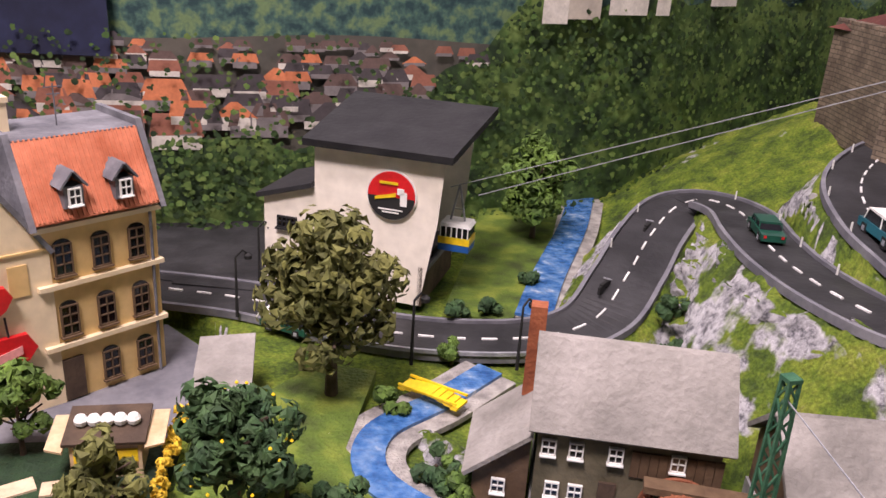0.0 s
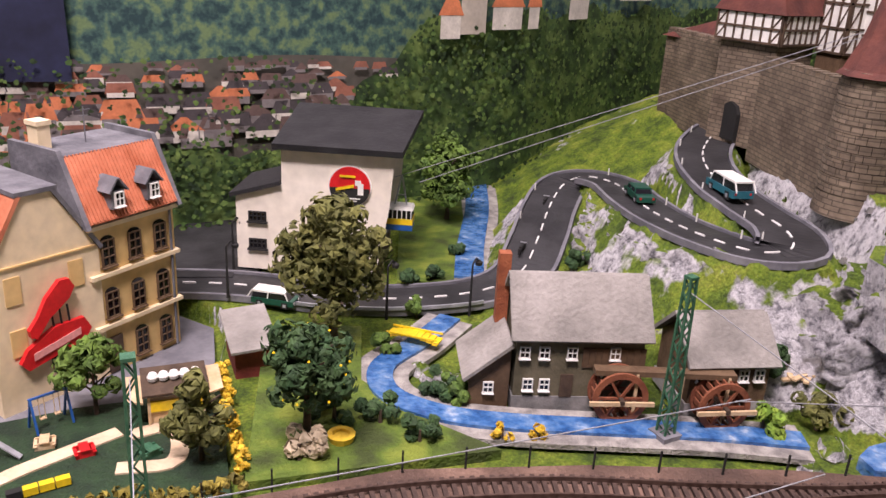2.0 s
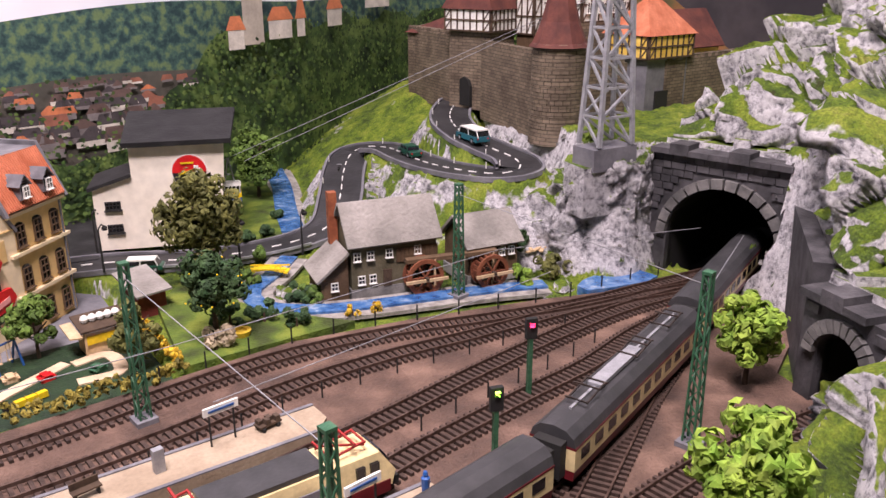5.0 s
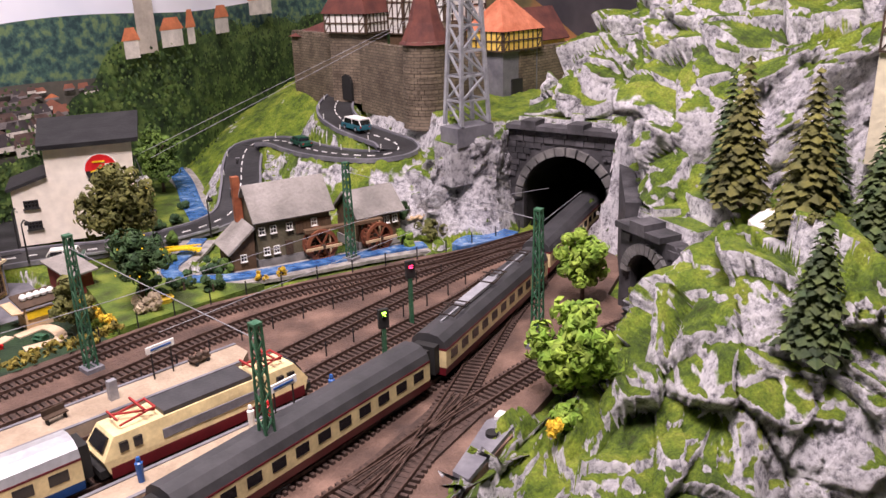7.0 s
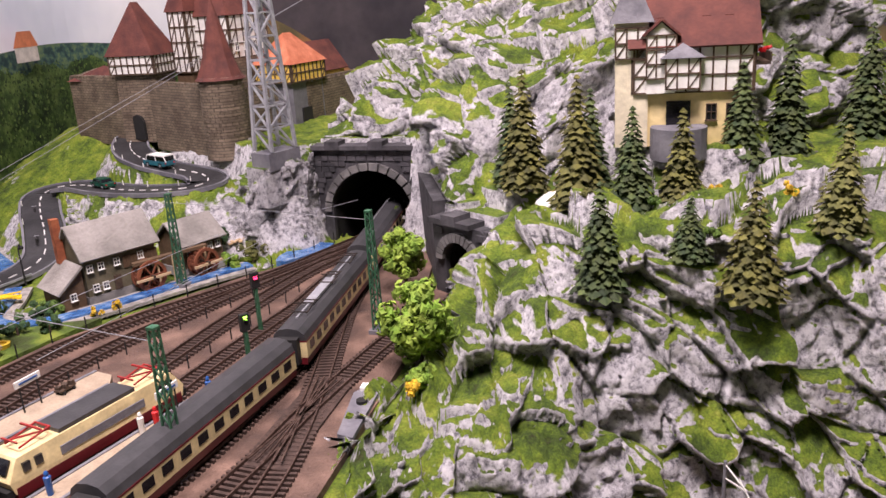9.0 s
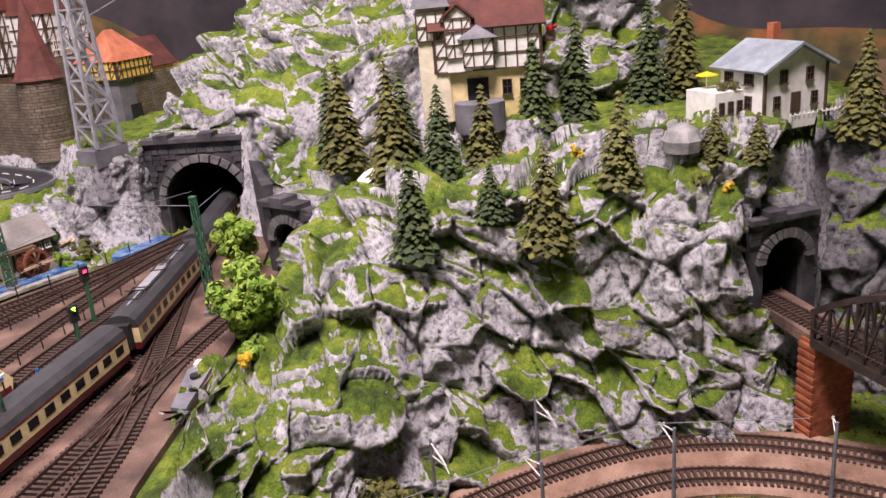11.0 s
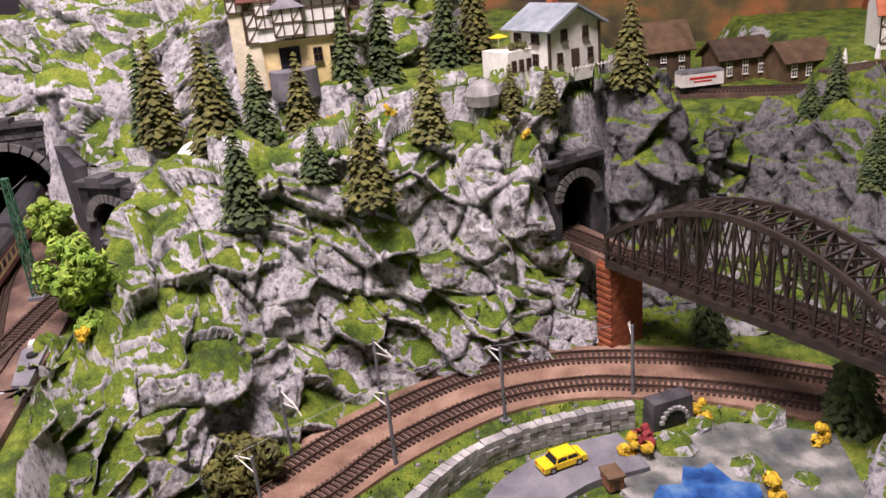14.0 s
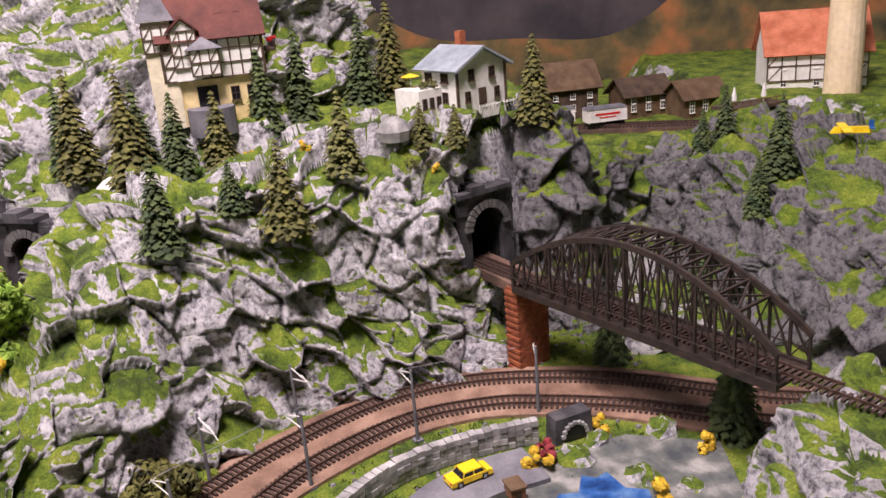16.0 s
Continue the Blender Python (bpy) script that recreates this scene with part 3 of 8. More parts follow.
# outlines of the raised ground: height, steepness, roughness, outline
PADS = [
    (-0.004, 5.0, 0.0, MAIN),
    (0.118, 0.55, 0.0, [(0.5, 0.8), (0.56, 0.9), (0.8, 1.0), (1.4, 1.0), (1.4, 0.5), (0.62, 0.56), (0.52, 0.7)]),
    (0.134, 3.0, 0.0, [(0.43, 0.35), (0.445, 0.42), (0.47, 0.52), (0.53, 0.62), (0.62, 0.7), (1.4, 0.7), (1.4, 0.1), (0.5, 0.2), (0.44, 0.235), (0.375, 0.215), (0.362, 0.232), (0.41, 0.3)]),
    (0.12, 6.0, 0.0, [(0.478, 0.04), (0.478, 0.205), (0.56, 0.24), (0.9, 0.15), (0.9, -0.2), (0.42, -0.16), (0.42, -0.08), (0.46, -0.03)]),
    (0.082, 8.0, 0.0, [(0.345, -0.1), (0.41, -0.03), (0.47, -0.0), (0.47, -0.2), (0.33, -0.18)]),
    (-0.06, 5.0, 0.0, [(0.11, -0.2), (0.1, -0.255), (0.18, -0.32), (0.23, -0.4), (0.275, -0.5), (0.29, -0.6), (0.38, -0.66), (0.5, -0.3), (0.2, -0.15)]),
    (0.06, 6.0, 0.0, [(0.23, -0.22), (0.23, -0.32), (0.275, -0.42), (0.3, -0.5), (0.32, -0.58), (0.36, -0.63), (0.44, -0.68), (0.6, -0.5), (0.5, -0.15), (0.3, -0.17)]),
    (0.118, 5.0, 0.0, [(0.3, -0.23), (0.31, -0.33), (0.34, -0.42), (0.36, -0.49), (0.375, -0.56), (0.4, -0.62), (0.44, -0.68), (0.5, -0.71), (1.4, -0.6), (1.4, -0.1), (0.4, -0.17)]),
    (0.146, 4.0, 0.0, [(0.41, -0.45), (0.43, -0.57), (0.45, -0.64), (0.49, -0.71), (0.6, -0.74), (1.4, -0.6), (1.4, -0.35), (0.5, -0.4)]),
    (0.15, 4.0, 0.0, [(0.46, 0.06), (0.43, -0.02), (0.42, -0.1), (0.46, -0.2), (0.55, -0.3), (0.66, -0.42), (0.8, -0.45), (0.9, 0.1)]),
    (0.172, 3.0, 0.0, [(0.345, -0.265), (0.34, -0.4), (0.42, -0.42), (0.5, -0.36), (0.47, -0.27)]),
    (0.4, 1.4, 0.0, [(0.74, 0.02), (0.7, -0.12), (0.74, -0.3), (1.0, -0.35), (1.1, 0.05), (0.85, 0.1)]),
    (0.036, 1.6, 0.0, [(0.59, -0.83), (0.64, -0.9), (0.66, -1.0), (0.64, -1.15), (0.6, -1.8), (1.6, -1.8), (1.6, -0.5), (0.9, -0.74)]),
    (0.085, 1.2, 0.0, [(0.72, -1.12), (0.6, -1.25), (0.45, -1.42), (0.35, -1.8), (1.6, -1.8), (1.6, -1.1)]),
    (-0.02, 2.0, 0.0, [(0.46, -1.15), (0.4, -1.22), (0.26, -1.3), (0.2, -1.8), (0.9, -1.8), (0.62, -1.12)]),
    (-0.052, 4.0, 0.0, [(0.0, -1.02), (-0.05, -0.955), (-0.1, -0.94), (-0.16, -0.94), (-0.4, -1.05), (-0.4, -1.6), (0.3, -1.6), (0.1, -1.25)]),
]


def outside(px, py, poly):
    """Distance from points to an outline, 0 within it."""
    inside = np.zeros(px.shape, bool)
    best = np.full(px.shape, 1e9)
    for (x0, y0), (x1, y1) in zip(poly, poly[1:] + poly[:1]):
        dx, dy = x1 - x0, y1 - y0
        u = np.clip(((px - x0) * dx + (py - y0) * dy) / (dx * dx + dy * dy), 0, 1)
        best = np.minimum(best, (px - x0 - u * dx) ** 2 + (py - y0 - u * dy) ** 2)
        cross = ((y0 > py) != (y1 > py)) & (px < dx * (py - y0) / (dy + 1e-12) + x0)
        inside ^= cross
    return np.where(inside, 0.0, np.sqrt(best))


def near_line(px, py, line):
    """Distance to a line and the index of its nearest point."""
    best, idx = np.full(px.shape, 1e9), np.zeros(px.shape, int)
    for i, p in enumerate(line):
        d = (px - p[0]) ** 2 + (py - p[1]) ** 2
        m = d < best
        best, idx = np.where(m, d, best), np.where(m, i, idx)
    return np.sqrt(best), idx


def waves(px, py, pz, seed, scale, octaves=4):
    """Sum of ridged sines, a cheap rough field."""
    r = np.random.RandomState(seed)
    out, amp = np.zeros(px.shape), 1.0
    for o in range(octaves):
        acc = np.zeros(px.shape)
        for k in range(5):
            a = r.normal(size=3) * scale
            ph = r.uniform(0, 6.28)
            acc += np.sin(a[0] * px + a[1] * py + a[2] * pz + ph + 1.3 * np.sin(a[1] * px - a[0] * py + 0.7 * a[2] * pz + 2 * ph))
        out += amp * (1 - np.abs(acc / 2.2))
        amp *= 0.55
        scale *= 2.1
    return out


def blocks(px, py, size, amount, seed):
    """A random value for each cell of a warped, jittered grid: blocky faces with fissures between them."""
    wx, wy = px + 0.3 * size * np.sin(py / size * 1.7 + seed), py + 0.3 * size * np.sin(px / size * 2.1 + 2 * seed)
    gx, gy = np.floor(wx / size), np.floor(wy / size)
    best, out = np.full(px.shape, 1e9), np.zeros(px.shape)
    rnd = lambda a, b, k: np.modf(np.abs(np.sin(a * 127.1 + b * 311.7 + k * 74.7 + seed) * 43758.5453))[0]
    for i in (-1, 0, 1):
        for j in (-1, 0, 1):
            cx, cy = gx + i, gy + j
            d = (wx / size - cx - rnd(cx, cy, 1)) ** 2 + (wy / size - cy - rnd(cx, cy, 2)) ** 2
            near = d < best
            best, out = np.where(near, d, best), np.where(near, rnd(cx, cy, 3), out)
    return amount * (out - 0.5)


def height(px, py):
    """The ground's height and how rocky it is there."""
    wob = 0.004 * waves(px, py, 0 * px, 3, 25, 3)
    z, rough = np.full(px.shape, LOW), np.zeros(px.shape)
    for top, steep, rgh, poly in PADS:
        d = outside(px, py, poly)
        h = top + (0.5 * wob if top > 0.03 else 0) - np.where(d > 0, np.maximum(0, d + 0.5 * wob), 0) * steep
        up = h > z
        rough = np.where(up, 0.35 if top > 0.03 else 0.0, rough)
        z = np.where(up, h, z)
    z = np.where(outside(px, py, TOWN) <= 0, -0.02, z)
    d, i = near_line(px, py, ROAD[::2])
    rz = ROAD[::2][i, 2]
    h = rz - 0.002 - np.maximum(0, d - 0.029) * 1.4
    up = (h > z) & (rz > 0.004)
    rough = np.where(up & (d > 0.03), 0.7, rough)
    z = np.where(up, h, z)
    cut = (d < 0.03) & (z > rz - 0.004)
    z = np.where(cut, rz - 0.004, z)
    rough = np.where(d < 0.03, 0.0, rough)
    return z, rough


def cells(px, py, size, seed):
    """Jittered cells: three random values of the nearest cell, the way to its centre, and the gap to the next one."""
    gx, gy = np.floor(px / size), np.floor(py / size)
    rnd = lambda a, b, k: np.modf(np.abs(np.sin(a * 127.1 + b * 311.7 + k * 74.7 + seed) * 43758.5453))[0]
    best, second = np.full(px.shape, 1e9), np.full(px.shape, 1e9)
    out = [np.zeros(px.shape) for _ in range(5)]
    for i in (-1, 0, 1):
        for j in (-1, 0, 1):
            cx, cy = gx + i, gy + j
            dx, dy = px / size - cx - rnd(cx, cy, 1), py / size - cy - rnd(cx, cy, 2)
            d = np.hypot(dx, dy)
            near = d < best
            second = np.where(near, best, np.minimum(second, d))
            best = np.where(near, d, best)
            for k, v in enumerate((rnd(cx, cy, 3), rnd(cx, cy, 4), rnd(cx, cy, 5), dx, dy)):
                out[k] = np.where(near, v, out[k])
    return (*out, second - best)


SHEETS = []


def rock_face(name, label, rows, seed, cell=0.05, depth=0.02, step=0.0028, ledge=0.5, stone=None):
    """A face of split rock: a smooth sheet through the rows, broken into tilted blocks with clefts between them."""
    cols = [curve(r, 0.01) for r in rows]
    m = 60
    cols = [np.stack([np.interp(np.linspace(0, 1, m), np.linspace(0, 1, len(c)), c[:, k]) for k in range(3)], 1) for c in cols]
    net = np.stack([resample(curve([c[i] for c in cols], 0.006), 60) for i in range(m)], 1)
    lu, lv = np.linalg.norm(np.diff(net, axis=1), axis=2).sum(1).max(), np.linalg.norm(np.diff(net, axis=0), axis=2).sum(0).max()
    nu, nv = int(lu / step), int(lv / step)
    net = np.stack([resample(net[:, i], nv) for i in range(m)], 1)
    net = np.stack([resample(net[j], nu) for j in range(nv)], 0)
    du, dv = np.gradient(net, axis=1), np.gradient(net, axis=0)
    nrm = np.cross(du, dv)
    nrm /= np.linalg.norm(nrm, axis=2)[..., None] + 1e-9
    u, v = np.meshgrid(np.linspace(0, lu, nu), np.linspace(0, lv, nv))
    w, w2 = np.sin(31 * u + 17 * v + seed) + np.sin(67 * v - 23 * u), np.sin(37 * u - 29 * v + seed) + np.sin(71 * u + 13 * v)
    fine = waves(u, v, 0 * u, seed + 3, 190, 3)
    uu, vv = u + 0.0035 * w + 0.0008 * fine, 0.95 * v + 0.0035 * w2 + 0.0008 * fine
    out = np.zeros(u.shape)
    for size, share, k in ((cell, 1.0, 0), (cell * 0.45, 0.75, 5), (cell * 0.17, 0.3, 9)):
        a, b, c, dx, dy, gap = cells(uu + 0.4 * out, vv, size, seed + k)
        lean = np.where(c < ledge * share, -0.7 - 0.5 * a, 0.05 + 0.3 * a)
        turn = 1.0 * (b - 0.5)
        out += share * size * (0.48 * lean * dy + turn * dx + 0.24 * (np.modf(b * 7.3)[0] - 0.5))
        out -= 0.1 * share * size * np.exp(-((gap / 0.07) ** 2))
    out = depth * np.tanh(out / depth)
    out += 0.0007 * (fine - 0.5)
    pts = net + nrm * out[..., None]
    idx = np.arange(nu * nv).reshape(nv, nu)
    q = np.stack([idx[:-1, :-1], idx[:-1, 1:], idx[1:, 1:], idx[1:, :-1]], -1).reshape(-1, 4)
    me = bpy.data.meshes.new(name)
    me.from_pydata(pts.reshape(-1, 3).tolist(), [], q.tolist())
    me.materials.append(stone or ROCK)
    me.polygons.foreach_set("use_smooth", [True] * len(me.polygons))
    SHEETS.append(pts)
    return tagged(new(name, me), label, "rock face", kind="structure")


def resample(line, n):
    ln = np.r_[0, np.cumsum(np.linalg.norm(np.diff(line, axis=0), axis=1))]
    at = np.linspace(0, ln[-1], n)
    return np.stack([np.interp(at, ln, line[:, k]) for k in range(line.shape[1])], 1)


def ground_at(x, y):
    """Height of what a thing would stand on there: the ground or a rock face."""
    z = float(height(np.array([x], float), np.array([y], float))[0][0])
    for p in SHEETS:
        near = np.hypot(p[..., 0] - x, p[..., 1] - y) < 0.005
        if near.any():
            z = max(z, float(np.median(p[..., 2][near])))
    return z


def ground():
    """The modelled land: one sheet under the rock faces, roads and tracks."""
    xs = np.concatenate([np.arange(-1.5, -0.3, 0.03), np.arange(-0.3, 0.72, 0.0045), np.arange(0.72, 1.6, 0.02)])
    ys = np.concatenate([np.arange(-1.9, -1.3, 0.02), np.arange(-1.3, 0.95, 0.0045), np.arange(0.95, 1.45, 0.03)])
    gx, gy = np.meshgrid(xs, ys)
    z, r = height(gx, gy)
    z = z + 0.006 * r * (waves(gx, gy, z * 1.5, 7, 45, 4) - 0.4) + r * blocks(gx, gy, 0.02, 0.008, 8)
    m, n = gx.shape
    # mouths of the tunnels stay open
    open_ = np.zeros(gx.shape, bool)
    for ((cx, cy), (ux, uy), half, deep), zlim, zmin in zip(MOUTHS, (0.12, 0.085, 0.05), (0.004, 0.004, -0.03)):
        a, b = (gx - cx) * ux + (gy - cy) * uy, -(gx - cx) * uy + (gy - cy) * ux
        open_ |= (np.abs(a) < half) & (b > -0.03) & (b < deep) & (z < zlim) & (z > zmin)
    idx = np.arange(m * n).reshape(m, n)
    keep = ~(open_[:-1, :-1] | open_[1:, :-1] | open_[:-1, 1:] | open_[1:, 1:])
    q = np.stack([idx[:-1, :-1], idx[:-1, 1:], idx[1:, 1:], idx[1:, :-1]], -1)[keep]
    me = bpy.data.meshes.new("ground")
    me.from_pydata(np.stack([gx, gy, z], -1).reshape(-1, 3).tolist(), [], q.tolist())
    me.materials.append(ROCK)
    me.polygons.foreach_set("use_smooth", [True] * len(me.polygons))
    ob = new("ground", me)
    return tagged(ob, "modelled layout ground of grey rock and green scatter grass", "ground", kind="structure")


# tunnel mouths: centre at the face, direction along the face, half width, depth kept open
def mouth(cx, cy, dx, dy, half, deep):
    k = math.hypot(dx, dy)
    return ((cx, cy), (dx / k, dy / k), half, deep)


MOUTHS = [mouth(0.452, 0.118, 0.2, -0.98, 0.064, 0.04), mouth(0.278, -0.116, -0.02, -0.06, 0.026, 0.035), mouth(0.362, -0.655, 0.6, -0.8, 0.028, 0.045)]
ground()
rock_face("cliff", "pale grey split rock cliff with green grass ledges", CLIFF, 4, 0.062, 0.03)
rock_face("peak", "grey rocky mountain side with patches of grass", PEAK, 17, 0.07, 0.035, 0.0036, 0.4)
# the gorge's shade is in this rock's colour
rock_face("gorge", "grey and white rock walls of the gorge with shade toned in", GORGE, 29, 0.07, 0.03, 0.0036, 0.3, ROCK_DIM)
rock_face("knoll", "grey layered rock knoll at the end of the bridge", KNOLL, 41, 0.05, 0.02, 0.003, 0.2, ROCKG)
tagged(part("pylon_shelf", Shape().prism([(0.325, 0.205), (0.4, 0.192), (0.43, 0.22), (0.42, 0.26), (0.36, 0.265), (0.335, 0.245)], 0.07, 0.124), ROCKG), "grey rock shelf under the pylon", "rock", kind="structure")
rock_face("road_rock", "pale rock wall below the hairpin road", ROADROCK, 53, 0.03, 0.012, 0.0026, 0.15, ROCKG)

# ---- the hall round the layout: unseen shell, painted dark to keep bounced light low ----
HALLW = mat("hall_wall_paint", (0.09, 0.09, 0.1), (0.13, 0.13, 0.14), scale=3)
HALLF = mat("hall_floor", (0.12, 0.12, 0.13), (0.2, 0.2, 0.2), scale=6)
tagged(part("floor", Shape().box(-0.3, -0.3, -0.95, 5.4, 4.6, 0.05), HALLF), "dark grey exhibition hall floor", "floor", kind="structure")
tagged(part("ceiling", Shape().box(-0.3, -0.3, 1.8, 5.4, 4.6, 0.05), HALLW), "plain dark hall ceiling with lamps", "ceiling", kind="structure")
for nm, x, y, sx, sy in (("wall_west", -3.0, -0.3, 0.06, 4.6), ("wall_south", -0.3, -2.6, 5.4, 0.06), ("wall_east", 2.4, -0.3, 0.06, 4.6), ("wall_north", -0.3, 2.0, 5.4, 0.06)):
    tagged(part(nm, Shape().box(x, y, -0.9, sx, sy, 2.7), HALLW), "plain dark grey hall wall", "wall", kind="structure")

# ---- tunnels and portals ----
def arch_wall(name, cx, cy, ux, uy, half, spring, w_left, w_right, top, label):
    """A stone portal: a wall with an arched opening, an arch ring, a coping and a tube behind, black for the tunnel's
    darkness.
    """
    k = math.hypot(ux, uy)
    rz = math.degrees(math.atan2(uy / k, ux / k))
    e = thing(name, label, "tunnel portal", cx, cy, 0, rz, kind="structure")
    n = 14
    arc = [(half * math.cos(math.pi * i / n), spring + half * math.sin(math.pi * i / n)) for i in range(n + 1)]
    loop = [(half, -0.02), *arc, (-half, -0.02)]
    sh = Shape()
    ring = []
    for x, z in loop:
        if z <= spring:
            ring.append((w_right if x > 0 else -w_left, z))
        else:
            a = math.atan2(z - spring, x)
            if abs(math.cos(a)) > 1e-6:
                t1 = (w_right if x > 0 else -w_left) / math.cos(a)
            else:
                t1 = 1e9
            t2 = (top - spring) / max(1e-6, math.sin(a))
            t = min(abs(t1), t2)
            ring.append((t * math.cos(a), spring + t * math.sin(a)))
    m = len(loop)
    vs = [(x, y, z) for y in (-0.008, 0.008) for x, z in loop] + [(x, y, z) for y in (-0.008, 0.008) for x, z in ring]
    fs = []
    for i in range(m - 1):
        fs += [(i, i + 1, 2 * m + i + 1, 2 * m + i), (m + i + 1, m + i, 3 * m + i, 3 * m + i + 1), (i + 1, i, m + i, m + i + 1), (2 * m + i, 2 * m + i + 1, 3 * m + i + 1, 3 * m + i)]
    sh.add(vs, fs)
    # fill the corners
    for sx, wx in ((1, w_right), (-1, -w_left)):
        sh.box(wx - sx * 0.003, 0, spring, 0.006, 0.0158, top - spring)
    part("wall", sh, DSTONE, e)
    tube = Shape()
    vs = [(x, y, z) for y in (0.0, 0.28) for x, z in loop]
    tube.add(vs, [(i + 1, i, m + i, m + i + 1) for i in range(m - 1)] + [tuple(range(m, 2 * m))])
    # closed tube coloured black in place of the shade inside the tunnel
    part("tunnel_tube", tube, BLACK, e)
    for i in range(n):
        a0, a1 = math.pi * i / n + 0.02, math.pi * (i + 1) / n - 0.02
        st = Shape()
        r0, r1 = half + 0.0005, half + 0.011
        ps = [(r * math.cos(a), spring + r * math.sin(a)) for r, a in ((r0, a0), (r1, a0), (r1, a1), (r0, a1))]
        st.add([(x, y, z) for y in (-0.013, -0.006) for x, z in ps], [(0, 1, 2, 3), (7, 6, 5, 4), (0, 4, 5, 1), (1, 5, 6, 2), (2, 6, 7, 3), (3, 7, 4, 0)])
        part("arch_stone", st, CSTONE2, e)
    # courses of stones beside and above the arch
    r = random.Random(name)
    z = -0.004
    while z < top - 0.004:
        x = -w_left + r.uniform(0, 0.004)
        while x < w_right - 0.004:
            w = r.uniform(0.009, 0.016)
            w = min(w, w_right - x)
            mid = x + w / 2
            free = abs(mid) > half + 0.012 + w / 2 if z < spring else math.hypot(max(0, abs(mid) - w / 2), z - spring) > half + 0.013
            if free and w > 0.004:
                part("stone", Shape().box(mid, -0.008, z, w - 0.001, r.uniform(0.003, 0.006), 0.0072), DSTONE, e)
            x += w
        z += 0.008
    wide = w_left + w_right
    part("rock_core", Shape().box((w_right - w_left) / 2, 0.045, spring + half + 0.006, wide, 0.07, top - spring - half + 0.006, 0, 0.94), ROCK, e)
    for i in range(int(wide / 0.016)):
        x = -w_left + 0.008 + i * 0.016
        part("rock_fill", Shape().box(x, 0.058 + r.uniform(-0.004, 0.004), spring + half * 0.95, 0.026, 0.044, top - spring - half * 0.95 + r.uniform(0.014, 0.036), r.uniform(-25, 25), 0.75), ROCK, e)
        part("rock_fill", Shape().box(x, 0.024 + r.uniform(-0.004, 0.004), spring + half * 0.95, 0.024, 0.036, top - spring - half * 0.95 + r.uniform(0.006, 0.024), r.uniform(-25, 25), 0.7), ROCK, e)
    for i in range(int((w_left + w_right) / 0.022)):
        part("coping", Shape().box(-w_left + 0.011 + i * 0.022, -0.003, top, 0.0215, 0.026, 0.006 + (0.006 if i % 3 == 1 else 0)), DSTONE, e)
    return e


CSTONE2 = mat("portal_arch_stone", (0.09, 0.09, 0.09), (0.18, 0.175, 0.17), scale=60, rand=0.25)
arch_wall("tunnel_portal_main", 0.452, 0.118, 0.2, -0.98, 0.062, 0.04, 0.085, 0.08, 0.132, "dark grey stone double-track tunnel portal with an arch")
arch_wall("tunnel_portal_branch", 0.278, -0.116, -0.02, -0.06, 0.024, 0.045, 0.042, 0.045, 0.088, "dark grey stone single-track tunnel portal")
pb = arch_wall("tunnel_portal_bridge", 0.362, -0.655, 0.6, -0.8, 0.026, 0.045, 0.05, 0.045, 0.092, "black stone single-track tunnel portal at the bridge")
pb.matrix_basis = pose(0.362, -0.655, -0.035, 0, 0, math.degrees(math.atan2(-0.8, 0.6)))
wing = thing("retaining_wall", "dark stone wing wall between the two tunnel portals", "retaining wall", 0.385, -0.015, 0, 36, kind="structure")
part("wall", Shape().box(0, 0, -0.01, 0.19, 0.016, 0.115), DSTONE, wing)
for i in range(15):
    for j in range(13):
        part("stone", Shape().box(-0.09 + i * 0.0122 + (j % 2) * 0.005, -0.008, j * 0.0078, 0.011, 0.0045, 0.007), DSTONE, wing)

# ---- roads ----
sh = Shape()
ribbon(sh, ROAD, 0.026, -0.026, 0.004, 0.001)
tagged(part("road_hairpin", sh, ASPHALT), "black asphalt road climbing the rock in hairpin bends", "road", kind="structure")
side = curve([(-0.112, 0.59, 0), (-0.1, 0.66, 0), (-0.085, 0.78, 0), (-0.07, 1.0, 0)])
tagged(part("road_side", ribbon(Shape(), side, 0.035, -0.035, 0.003, 0.0025), ASPHALT), "black asphalt side street", "road", kind="structure")
tagged(part("road_square", Shape().prism([(-0.14, 0.6), (-0.05, 0.6), (-0.02, 0.72), (0.0, 0.8), (-0.3, 0.78), (-0.3, 0.64)], -0.004, 0.002), ASPHALT), "black asphalt yard behind the street", "road", kind="structure")
dash = thing("road_marking", "white dashed road markings on the asphalt", "road marking", kind="structure")
for i in range(3, len(ROAD) - 5, 4):
    seg = ROAD[i : i + 3]
    part("dash", ribbon(Shape(), seg, 0.0008, -0.0008, 0.0012, 0.0022), WHITE, dash)
for o in (0.0285, -0.0285):
    tagged(part("kerb", ribbon(Shape(), ROAD, o + 0.0018, o - 0.0018, 0.006, 0.0035), PAVE), "low grey kerb along the road", "kerb", kind="structure")
tagged(part("pavement", Shape().prism([(-0.6, 0.34), (-0.28, 0.36), (-0.17, 0.385), (-0.104, 0.4), (-0.1, 0.5), (-0.14, 0.545), (-0.6, 0.58)], -0.024, -0.0105), PAVE), "grey paved square round the town houses", "pavement", kind="structure")
tagged(part("lawn_playground", Shape().prism([(-0.62, 0.252), (-0.103, 0.252), (-0.101, 0.39), (-0.2, 0.385), (-0.28, 0.37), (-0.62, 0.345)], -0.024, -0.0085), DKGRASS), "dark green playground lawn", "lawn", kind="structure")
